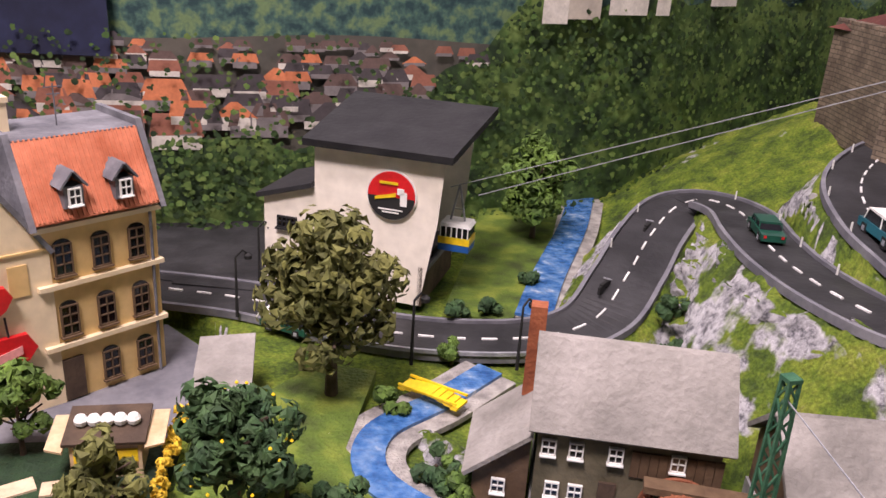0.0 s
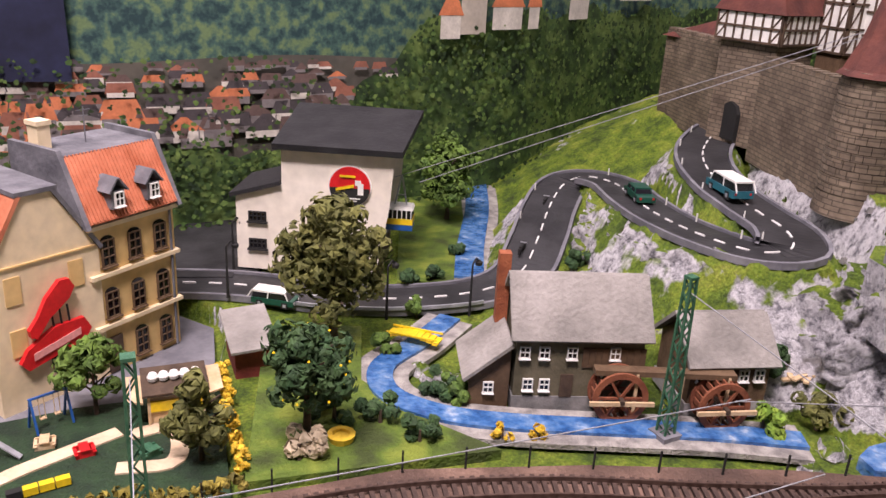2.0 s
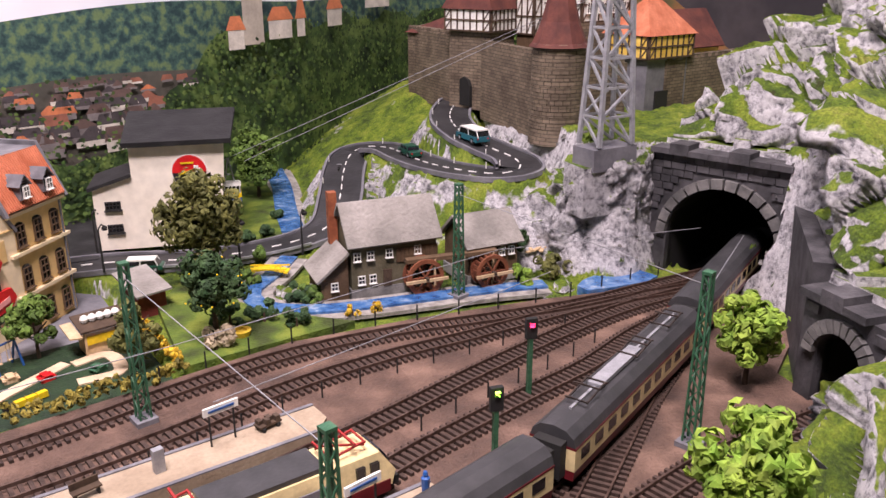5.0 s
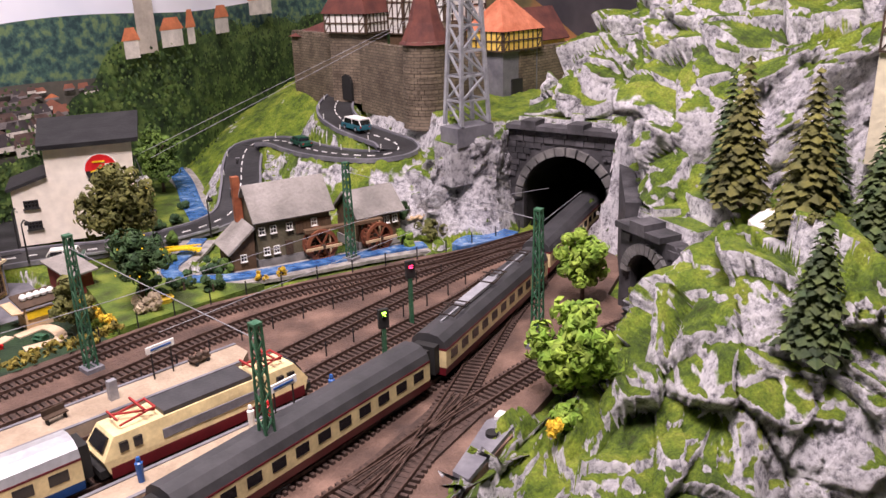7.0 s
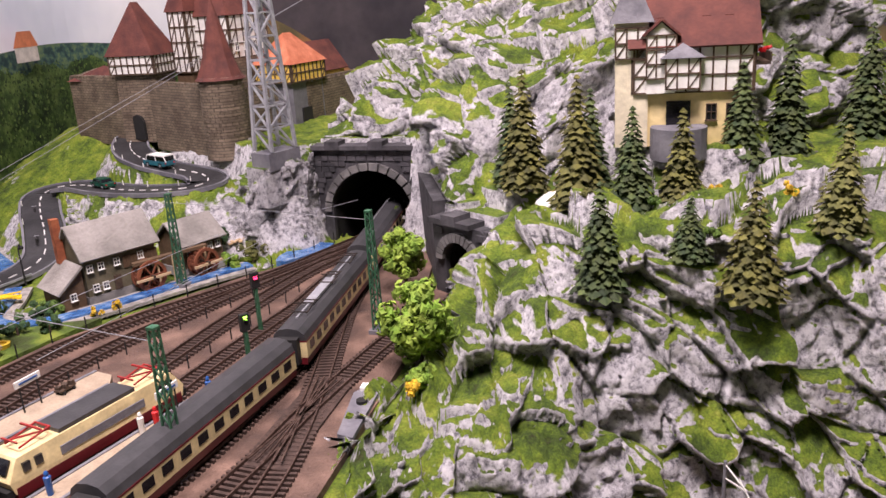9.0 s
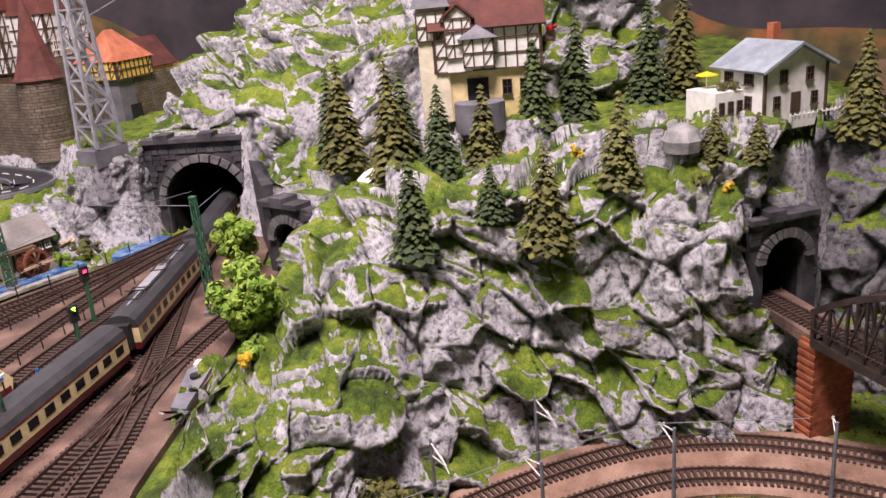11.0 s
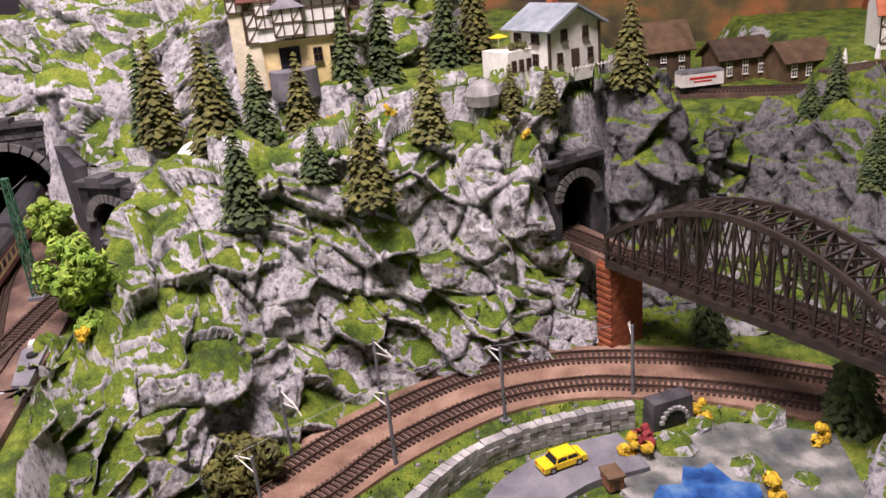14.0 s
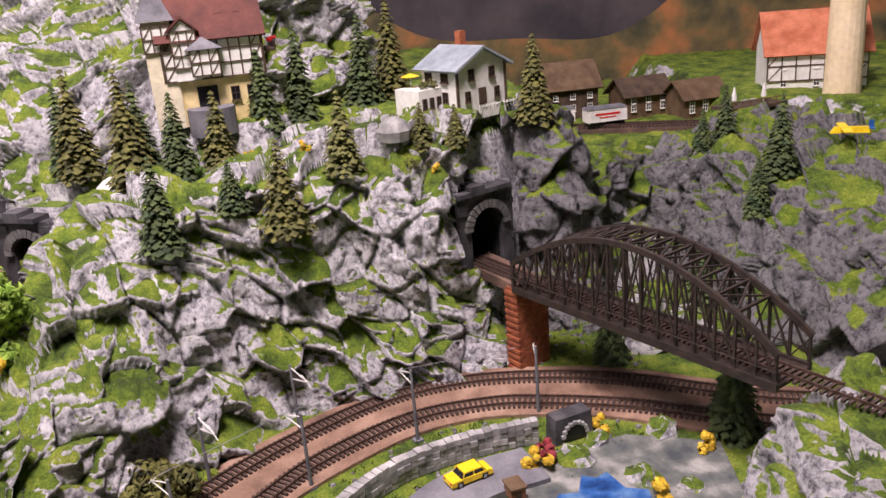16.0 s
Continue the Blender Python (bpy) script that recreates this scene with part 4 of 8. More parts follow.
tagged(part("lawn_river", Shape().prism([(-0.095, 0.254), (0.07, 0.25), (0.03, 0.3), (0.0, 0.36), (0.02, 0.45), (-0.02, 0.46), (-0.07, 0.4)], -0.004, 0.004), GRASS), "bright green river meadow", "lawn", kind="structure")
tagged(part("lawn_building", Shape().prism([(0.075, 0.54), (0.13, 0.53), (0.2, 0.7), (0.25, 0.86), (0.16, 0.88), (0.12, 0.7)], -0.004, 0.004), GRASS), "bright green lawn beside the white building", "lawn", kind="structure")

# ---- river ----
def river(name, pts, w, label):
    c = curve(pts)
    tagged(part("river_bank", ribbon(Shape(), c, w / 2 + 0.012, -w / 2 - 0.012, 0.004, 0.0035), GRAVEL), "pale gravel river bank", "bank", kind="structure")
    tagged(part(name, ribbon(Shape(), c, w / 2, -w / 2, 0.003, 0.006), WATER), label, "water", kind="structure")


river("river_upper", [(0.28, 0.88, 0), (0.235, 0.75, 0), (0.18, 0.62, 0), (0.148, 0.535, 0)], 0.03, "bright blue painted brook")
river("river_lower", [(0.1, 0.45, 0), (0.06, 0.41, 0), (0.02, 0.375, 0), (0.015, 0.335, 0), (0.045, 0.3, 0), (0.09, 0.278, 0), (0.15, 0.258, 0), (0.22, 0.235, 0), (0.28, 0.21, 0)], 0.02, "bright blue and white painted mill stream")
tagged(part("pond", Shape().prism([(0.3, 0.168), (0.33, 0.158), (0.37, 0.148), (0.392, 0.152), (0.39, 0.176), (0.372, 0.188), (0.345, 0.195), (0.318, 0.192), (0.302, 0.184)], -0.004, 0.0062), WATER), "small bright blue pond by the tunnel", "water", kind="structure")
tagged(part("pool_shore", Shape().prism([(0.07, -0.69), (0.095, -0.78), (0.07, -0.87), (-0.08, -0.86), (-0.12, -0.72), (0.0, -0.66)], LOW - 0.01, LOW + 0.003), mat("shore_grey", (0.05, 0.06, 0.065), (0.12, 0.13, 0.12), (0.3, 0.3, 0.28), scale=28, bump=1.0)), "pale gravel shore round the pool", "bank", kind="structure")
tagged(part("pond_low", Shape().prism([(-0.03 + (0.05 + 0.012 * math.sin(2.3 * k)) * math.cos(0.35 * k), -0.735 + (0.042 + 0.01 * math.cos(1.7 * k)) * math.sin(0.35 * k)) for k in range(18)], LOW - 0.005, LOW + 0.0055), POOL), "deep blue pool in the lower valley", "water", kind="structure")

# ---- ballast and tracks ----
bal = Shape().prism([(-1.4, -0.24), (-0.3, -0.26), (-0.14, -0.2), (0.02, -0.158), (0.13, -0.128), (0.27, -0.14), (0.3, -0.05), (0.42, 0.0), (0.44, 0.13), (0.33, 0.155), (0.25, 0.185), (0.12, 0.222), (0.0, 0.246), (-0.15, 0.238), (-0.4, 0.226), (-1.4, 0.226)], -0.004, 0.003)
tagged(part("trackbed", bal, BALLAST), "reddish brown ballast of the station tracks", "ballast", kind="structure")
c = np.c_[LOWER["far"][::3, :2], np.full(len(LOWER["far"][::3]), LOW)]
tagged(part("trackbed_lower", ribbon(Shape(), c, 0.028, -0.085, 0.004, 0.004), BALLASTL), "brown ballast of the lower double track", "ballast", kind="structure")


SLEEPER_MESH = bpy.data.meshes.new("sleeper")
_s0 = Shape().box(0, 0, 0, 0.0029, 0.029, 0.0026)
SLEEPER_MESH.from_pydata(_s0.v, [], _s0.f)
SLEEPER_MESH.materials.append(SLEEPER)


def track(line, z, label):
    e = thing("railway_track", label, "track", 0, 0, z, group="railway tracks")
    l3 = np.c_[line[:, :2], np.zeros(len(line))]
    for o in (0.00825, -0.00825):
        part("rail", ribbon(Shape(), l3, o + 0.0007, o - 0.0007, 0.003, 0.0055), RAIL, e)
    sh = Shape()
    d, _ = sides(l3)
    for p, q in zip(l3, d):
        turn = math.degrees(math.atan2(q[1], q[0]))
        if -0.2 < p[0] < 0.36 and -0.95 < p[1] < 0.3:
            ob = new("sleeper", SLEEPER_MESH)
            ob.parent = e
            ob.matrix_basis = pose(p[0], p[1], 0.0002, 0, 0, turn)
        else:
            sh.box(p[0], p[1], 0.0002, 0.0029, 0.029, 0.0026, turn)
    if sh.v:
        tagged(part("sleeper_row", sh, SLEEPER, e), kind="stuff")
    return e


def even(line, step):
    ln = np.r_[0, np.cumsum(np.linalg.norm(np.diff(line[:, :2], axis=0), axis=1))]
    at = np.arange(0, ln[-1], step)
    return np.stack([np.interp(at, ln, line[:, k]) for k in range(line.shape[1])], 1)


for k, ln in TRACKS.items():
    track(even(ln, 0.0062), 0.003, "brown sleepered station track with rusty rails")
for k, ln in LOWER.items():
    track(even(ln, 0.0062), LOW + 0.004, "curved lower track with brown sleepers")


# ---- foliage ----
def leafy(r, centre, radius, n, size, squash=0.9, lift=0.0):
    """Many small leaf tufts scattered in lumps through a crown."""
    sh = Shape()
    lumps = []
    for _ in range(max(6, n // 30)):
        v = Vector((r.gauss(0, 1), r.gauss(0, 1), r.gauss(0, 1))).normalized() * radius * r.uniform(0.35, 0.98)
        lumps.append((Vector(centre) + Vector((v.x, v.y, v.z * squash)), radius * r.uniform(0.17, 0.36)))
    for i in range(n):
        c, lr = lumps[i % len(lumps)]
        d = Vector((r.gauss(0, 1), r.gauss(0, 1), r.gauss(0, 1))).normalized()
        p = c + d * lr * r.uniform(0.75, 1.08)
        t = d.cross(Vector((r.random() - 0.5, r.random() - 0.5, r.random() - 0.5))).normalized()
        u = d.cross(t)
        s = size * r.uniform(0.6, 1.3)
        a = p + d * s * r.uniform(0.2, 0.6)
        k1, k2, k3 = p + t * s, p - t * s * 0.5 + u * s, p - t * s * 0.5 - u * s
        sh.add([k1, k2, k3, a], [(0, 1, 3), (1, 2, 3), (2, 0, 3), (2, 1, 0)])
    return sh


def tree(x, y, z, h, rad, leaf, label, seed, n=1300, size=0.0042, trunk=0.4, name="tree", group=""):
    r = random.Random(seed)
    e = thing(name, label, "tree", x, y, z, group=group)
    sh = Shape().lathe(0, 0, [(-0.012, h * 0.045), (0, h * 0.035), (h * trunk, h * 0.022), (h * 0.75, h * 0.008)], 8)
    for i in range(7):
        a, zz = r.uniform(0, 6.28), h * r.uniform(trunk * 0.8, 0.7)
        sh.bar((0, 0, zz), (math.cos(a) * rad * 0.6, math.sin(a) * rad * 0.6, zz + h * 0.14), h * 0.014)
    part("trunk", sh, BARK, e)
    ch = h * (1 - trunk * 0.75)
    part("crown", leafy(r, (0, 0, h - ch * 0.5), rad, n, size, ch / 2 / rad), leaf, e)
    return e


def bush(x, y, z, rad, leaf, label, seed, n=260, size=0.0035):
    r = random.Random(seed)
    e = thing("bush", label, "bush", x, y, z)
    part("stem", Shape().lathe(0, 0, [(-0.006, rad * 0.12), (rad * 0.6, rad * 0.05)], 6), BARK, e)
    part("foliage", leafy(r, (0, 0, rad * 0.55), rad * 0.85, n, size, 0.7), leaf, e)
    return e


def fir(x, y, z, h, rad, leaf, label, seed):
    """A conifer: tapered trunk and whorls of drooping boughs, each a fan of tufts."""
    r = random.Random(seed)
    e = thing("fir_tree", label, "fir tree", x, y, z, group="fir trees on the mountain")
    part("trunk", Shape().lathe(0, 0, [(-0.02, h * 0.03), (0, h * 0.028), (h * 0.96, h * 0.004)], 7), BARK, e)
    sh = Shape()
    layers = int(13 + h * 60)
    for k in range(layers):
        f = k / (layers - 1)
        zz = h * (0.1 + 0.86 * f)
        rr = 0.86 * rad * (1 - f) ** 0.8 + rad * 0.05
        nb = max(5, int(13 * (1 - f) + 4))
        off = r.uniform(0, 6.28)
        for j in range(nb):
            a = off + 6.283 * j / nb + r.uniform(-0.2, 0.2)
            lr = rr * r.uniform(0.75, 1.12)
            m = 4 if f < 0.7 else 2
            for q in range(m):
                u = (q + 0.9) / m
                px, py, pz = math.cos(a) * lr * u, math.sin(a) * lr * u, zz - lr * 0.45 * u * u + r.uniform(-0.001, 0.001)
                s = 0.0046 * (0.7 + 0.5 * r.random()) * (0.7 + 0.6 * (1 - f)) * (h / 0.11) ** 0.5
                ca, sa = math.cos(a), math.sin(a)
                sh.add([(px + ca * s, py + sa * s, pz - s * 0.5), (px - sa * s, py + ca * s, pz - s * 0.15), (px + sa * s, py - ca * s, pz - s * 0.15), (px - ca * s * 0.3, py - sa * s * 0.3, pz + s * 0.55)], [(0, 1, 3), (1, 2, 3), (2, 0, 3), (2, 1, 0)])
    part("foliage", sh, leaf, e)
    return e

# ---- buildings ----
def window(parent, x, z, w, h, y, frame_mat, bars=(1, 2), arch=False, name="window", shut=None):
    """A window on a wall facing -y: glass set in, frame and bars proud, a sill."""
    e = new(name)
    e.parent = parent
    e.location = (x, y, z)
    part("pane", Shape().box(0, -0.0003, 0, w, 0.0012, h), DARK, e)
    t = max(0.0007, w * 0.09)
    f = Shape().box(-w / 2, -0.001, 0, t, 0.002, h).box(w / 2, -0.001, 0, t, 0.002, h).box(0, -0.001, h - t / 2, w + t, 0.002, t).box(0, -0.001, -t / 2, w + t, 0.002, t)
    for i in range(bars[0]):
        f.box(-w / 2 + w * (i + 1) / (bars[0] + 1), -0.0012, 0, t * 0.7, 0.0018, h)
    for i in range(bars[1]):
        f.box(0, -0.0012, h * (i + 1) / (bars[1] + 1), w, 0.0018, t * 0.7)
    part("frame", f, frame_mat, e)
    part("sill", Shape().box(0, -0.0016, -t * 1.4, w * 1.25, 0.0035, t), frame_mat, e)
    if arch:
        n = 8
        vs = [(math.cos(math.pi * i / n) * w / 2, yy, h + math.sin(math.pi * i / n) * w * 0.28) for yy in (-0.001, 0.0006) for i in range(n + 1)]
        part("arch", Shape().add(vs, [tuple(range(n, -1, -1)), tuple(range(n + 1, 2 * n + 2))] + [(i, i + 1, n + 2 + i, n + 1 + i) for i in range(n)]), DARK, e)
    return e


def side_frame(parent, x, y, rz, name="facade"):
    e = new(name)
    e.parent = parent
    e.matrix_basis = pose(x, y, 0, 0, 0, rz)
    return e


# yellow town house with the orange roof; its front faces -y in its own frame
h1 = thing("town_house", "ochre three-storey town house with an orange mansard roof", "house", -0.157, 0.455, -0.0125, 41.6)
h1.scale.z = 1.115
W1, D1 = 0.078, 0.075
part("wall", Shape().box(0, D1 / 2, 0, W1, D1, 0.112), YELLOWP, h1)
for zz in (0.037, 0.074, 0.108):
    part("cornice", Shape().box(0, -0.001, zz, W1 + 0.004, 0.006, 0.0028), CREAM, h1)
for k, zz in enumerate((0.008, 0.044, 0.081)):
    for j in range(3):
        if k == 0 and j == 0:
            part("door", Shape().box(-0.025, -0.0005, 0.003, 0.013, 0.003, 0.026), WOODD, h1)
        else:
            window(h1, -0.024 + j * 0.024, zz, 0.0105, 0.018, -0.0002, WOODM, (1, 2), True)
rf = Shape()
rf.slab([(-W1 / 2, -0.004, 0.112), (W1 / 2, -0.004, 0.112), (W1 / 2, 0.02, 0.152), (-W1 / 2, 0.02, 0.152)], 0.003)
part("roof", rf, REDTILE, h1)
ribs = Shape()
for i in range(26):
    x = -W1 / 2 + 0.0015 + i * 0.003
    ribs.bar((x, -0.0065, 0.1145), (x, 0.0178, 0.1545), 0.0011)
part("roof_ribs", ribs, REDTILE, h1)
part("flat_roof", Shape().box(0, 0.047, 0.148, W1 + 0.002, 0.056, 0.006), SLATE, h1)
part("roof_core", Shape().box(0, 0.047, 0.11, W1 - 0.001, 0.054, 0.039), YELLOWP, h1)
part("parapet", Shape().slab([(W1 / 2 + 0.001, -0.006, 0.11), (W1 / 2 + 0.001, 0.075, 0.11), (W1 / 2 + 0.001, 0.075, 0.158), (W1 / 2 + 0.001, 0.02, 0.158)], 0.004), SLATE, h1)
part("parapet", Shape().slab([(-W1 / 2 - 0.004, -0.006, 0.11), (-W1 / 2 - 0.004, 0.075, 0.11), (-W1 / 2 - 0.004, 0.075, 0.158), (-W1 / 2 - 0.004, 0.02, 0.158)], 0.004), SLATE, h1)
for x in (-0.016, 0.016):
    dm = part("dormer", Shape().box(x, 0.002, 0.12, 0.012, 0.018, 0.012), SLATE, h1)
    part("dormer_roof", Shape().slab([(x - 0.008, -0.009, 0.131), (x, -0.009, 0.14), (x, 0.014, 0.14), (x - 0.008, 0.014, 0.131)], 0.0012).slab([(x, -0.009, 0.14), (x + 0.008, -0.009, 0.131), (x + 0.008, 0.014, 0.131), (x, 0.014, 0.14)], 0.0012), SLATE, dm)
    w = window(h1, x, 0.122, 0.007, 0.009, -0.0075, WHITEP, (1, 1))
part("chimney", Shape().box(-0.034, 0.05, 0.15, 0.01, 0.012, 0.02).box(-0.034, 0.05, 0.17, 0.012, 0.014, 0.003), CREAM, h1)
part("drainpipe", Shape().lathe(0.034, -0.002, [(0, 0.0011), (0.112, 0.0011)], 8), SLATE, h1)
part("antenna", Shape().bar((0.0, 0.045, 0.154), (0.0, 0.045, 0.178), 0.0007).bar((-0.006, 0.045, 0.176), (0.006, 0.045, 0.176), 0.0006).bar((-0.004, 0.045, 0.172), (0.004, 0.045, 0.172), 0.0006), SLATE, h1)

# cream gabled corner house with the advertising sign
h2 = thing("corner_house", "cream gable-end house with blind windows and a red sign", "house", -0.213, 0.4085, -0.0125, 37)
h2.scale.z = 1.1
W2, D2 = 0.082, 0.11
prof = [(-W2 / 2, 0), (W2 / 2, 0), (W2 / 2, 0.1), (0.012, 0.142), (-0.014, 0.142), (-W2 / 2, 0.1)]
n = len(prof)
part("wall", Shape().add([(x, y, z) for y in (0, D2) for x, z in prof], [tuple(range(n)), tuple(reversed(range(n, 2 * n)))] + [((i + 1) % n, i, n + i, n + (i + 1) % n) for i in range(n)]), CREAM, h2)
for a, b in (((W2 / 2 + 0.003, 0.098), (0.012, 0.1435)), ((-0.014, 0.1435), (-W2 / 2 - 0.003, 0.098))):
    part("roof", Shape().slab([(a[0], -0.002, a[1]), (a[0], D2, a[1]), (b[0], D2, b[1]), (b[0], -0.002, b[1])], -0.003), REDTILE if a[0] < 0 else SLATE, h2)
part("roof_top", Shape().box(-0.001, D2 / 2, 0.142, 0.03, D2 + 0.004, 0.003), SLATE, h2)
for x, z in ((-0.024, 0.075), (0.022, 0.075), (-0.024, 0.04)):
    part("blind_window", Shape().box(x, -0.0003, z, 0.011, 0.0012, 0.018), YELLOWP, h2)
part("ledge", Shape().box(0, -0.0004, 0.099, W2, 0.0016, 0.0012), YELLOWP, h2)
part("shop_window", Shape().box(0.008, -0.0005, 0.026, 0.022, 0.002, 0.012), DARK, h2)
lf = side_frame(h2, -W2 / 2, 0.055, -90)
for zz in (0.01, 0.044, 0.076):
    for j in (-0.032, 0, 0.032):
        window(lf, j, zz, 0.011, 0.018, -0.0002, WOODM, (1, 2), True)
sg = part("sign_board", Shape().add([(x, y, z) for y in (-0.005, -0.001) for x, z in ((-0.022, 0.03), (0.021, 0.038), (0.027, 0.045), (0.022, 0.054), (0.0, 0.054), (-0.021, 0.044), (-0.027, 0.036))], [tuple(range(7)), tuple(reversed(range(7, 14)))] + [((i + 1) % 7, i, 7 + i, 7 + (i + 1) % 7) for i in range(7)]), REDM, h2, "red banner sign with a white band")
part("sign_band", Shape().slab([(-0.018, -0.0056, 0.036), (0.018, -0.0056, 0.0432), (0.018, -0.0056, 0.0482), (-0.018, -0.0056, 0.041)], 0.0004), mat("sign_pink", (0.85, 0.35, 0.33), scale=60, bump=0), sg)
bt = [(-0.018, 0.052), (-0.014, 0.05), (-0.004, 0.061), (0.012, 0.071), (0.0165, 0.078), (0.013, 0.084), (0.006, 0.0845), (-0.005, 0.075), (-0.012, 0.064), (-0.019, 0.057)]
part("sign_bottle", Shape().add([(x, y, z) for y in (-0.006, -0.002) for x, z in bt], [tuple(range(10)), tuple(reversed(range(10, 20)))] + [((i + 1) % 10, i, 10 + i, 10 + (i + 1) % 10) for i in range(10)]), REDM, h2, "red bottle-shaped sign")
for x in (0.0, 0.006, 0.012):
    part("sign_post", Shape().bar((x, -0.003, 0.05), (x - 0.001, -0.003, 0.066), 0.0011), BLACK, h2)

# dark older house behind
h3 = thing("back_house", "grey flat-roofed house behind the town houses", "house", -0.31, 0.53, -0.0125, 40)
part("wall", Shape().box(0, 0, 0, 0.12, 0.1, 0.125), YELLOWP, h3)
part("roof", Shape().box(0, 0, 0.125, 0.126, 0.106, 0.005), SLATE, h3)
for j in range(4):
    for zz in (0.01, 0.05, 0.09):
        window(h3, -0.045 + 0.03 * j, zz, 0.012, 0.02, -0.0502, WOODM, (1, 2), True)

# white cable-car station
c0 = Vector((0.058, 0.534, 0))
wb = thing("cable_car_station", "off-white modern cable-car station with a sloping black roof", "building", 0.064, 0.551, 0.004, -22)
L, D = 0.1, 0.09
# front faces -y; the right edge leans
fr = [(-L, 0), (-0.008, 0), (0.004, 0.072), (0.008, 0.125), (-L, 0.125)]
n = len(fr)
bk = 0.016
part("wall", Shape().add([(x, y, z + (bk if y > 0.05 and z > 0.1 else 0)) for y in (0, D) for x, z in fr[:]], [tuple(range(n)), tuple(reversed(range(n, 2 * n)))] + [((i + 1) % n, i, n + i, n + (i + 1) % n) for i in (0, 3, 4)]), OFFWHITE, wb)
part("inner_floor", Shape().box(-L / 2, D / 2, 0.03, L - 0.006, D - 0.004, 0.004), PAVE, wb)
part("inner_wall", Shape().box(-0.06, D / 2, 0.0, 0.004, D - 0.004, 0.13), PAVE, wb)
part("side_wall", Shape().box(-0.008, D / 2, 0, 0.004, D, 0.034), WOODD, wb)
part("roof", Shape().slab([(-L - 0.006, -0.01, 0.124), (0.016, -0.01, 0.124), (0.024, D + 0.01, 0.143), (-L - 0.006, D + 0.01, 0.143)], 0.006), BLACKROOF, wb)
ax = part("annex", Shape().add([(x, y, z) for y in (0, D * 0.8) for x, z in ((-0.145, 0), (-L, 0), (-L, 0.088), (-0.145, 0.074))], [(0, 1, 2, 3), (7, 6, 5, 4), (1, 0, 4, 5), (3, 2, 6, 7), (0, 3, 7, 4)]), OFFWHITE, wb)
part("annex_roof", Shape().slab([(-0.149, -0.005, 0.0735), (-L, -0.005, 0.0885), (-L, D * 0.8, 0.0885), (-0.149, D * 0.8, 0.0735)], 0.004), BLACKROOF, wb)
for zz in (0.022, 0.05):
    window(wb, -0.124, zz, 0.016, 0.009, -0.0002, BLACK, (3, 1))
SY = -0.0015
disc = lambda r, x, z, y, t: Shape().add([(x + r * math.cos(6.2832 * i / 40), yy, z + r * math.sin(6.2832 * i / 40)) for yy in (y, y + t) for i in range(40)], [tuple(range(40)), tuple(reversed(range(40, 80)))] + [((i + 1) % 40, i, 40 + i, 40 + (i + 1) % 40) for i in range(40)])
SX, SZ, SR = -0.034, 0.091, 0.0195
rs = part("round_sign", disc(SR + 0.001, SX, SZ, -0.002, 0.002), WHITEP, wb, "round red and black emblem sign")
part("sign_face", disc(SR, SX, SZ, -0.0026, 0.0008), REDM, rs)
half = [(SX + SR * 0.98 * math.cos(math.pi + math.pi * i / 20), SZ - 0.001 + SR * 0.94 * math.sin(math.pi + math.pi * i / 20)) for i in range(21)]
part("sign_lower", Shape().add([(x, y, z) for y in (-0.0032, -0.0024) for x, z in half], [tuple(range(21)), tuple(reversed(range(21, 42)))] + [((i + 1) % 21, i, 21 + i, 21 + (i + 1) % 21) for i in range(21)]), BLACK, rs)
part("sign_shape", Shape().box(SX + 0.0105, -0.0036, SZ - 0.007, 0.0055, 0.0008, 0.011).box(SX + 0.008, -0.0036, SZ + 0.002, 0.0055, 0.0008, 0.005), WHITEP, rs)
part("sign_shape", Shape().slab([(SX - 0.013, -0.0034, SZ - 0.004), (SX + 0.004, -0.0034, SZ), (SX + 0.004, -0.0034, SZ + 0.003), (SX - 0.013, -0.0034, SZ - 0.0015)], 0.0006), YELM, rs)
part("sign_bar", Shape().box(SX, -0.0036, SZ - 0.0115, 0.02, 0.0006, 0.001), WHITEP, rs)
part("sign_bar", Shape().box(SX, -0.0036, SZ - 0.0138, 0.014, 0.0006, 0.001), WHITEP, rs)
part("sign_bar", Shape().box(SX - 0.002, -0.0036, SZ + 0.0095, 0.015, 0.0006, 0.002), YELM, rs)
gd = thing("cable_car_gondola", "blue and yellow cable-car gondola with a white window band", "cable car", 0.088, 0.582, 0.045, -22)
part("body", Shape().box(0, 0, 0, 0.026, 0.02, 0.006), BLUEM, gd)
part("side_band", Shape().box(0, 0, 0.006, 0.0265, 0.0205, 0.006), YELM, gd)
part("window_band", Shape().box(0, 0, 0.012, 0.025, 0.019, 0.009), DARK, gd)
part("roof", Shape().box(0, 0, 0.021, 0.027, 0.021, 0.003, 0, 0.85), WHITEP, gd)
for i in range(6):
    part("window_post", Shape().box(-0.0115 + 0.0046 * i, -0.0096, 0.012, 0.001, 0.001, 0.009), WHITEP, gd)
part("hanger", Shape().bar((-0.006, 0, 0.024), (0, 0, 0.055), 0.0015).bar((0.006, 0, 0.024), (0, 0, 0.055), 0.0015).bar((-0.004, 0, 0.034), (0.004, 0, 0.034), 0.001), GREYM, gd)
for o in (0.0, 0.02):
    tagged(part("cable", Shape().bar((0.08 + o, 0.58 - o, 0.098), (0.66, 0.36, 0.34), 0.0006), GREYM), "thin steel cable-car rope", "cable")

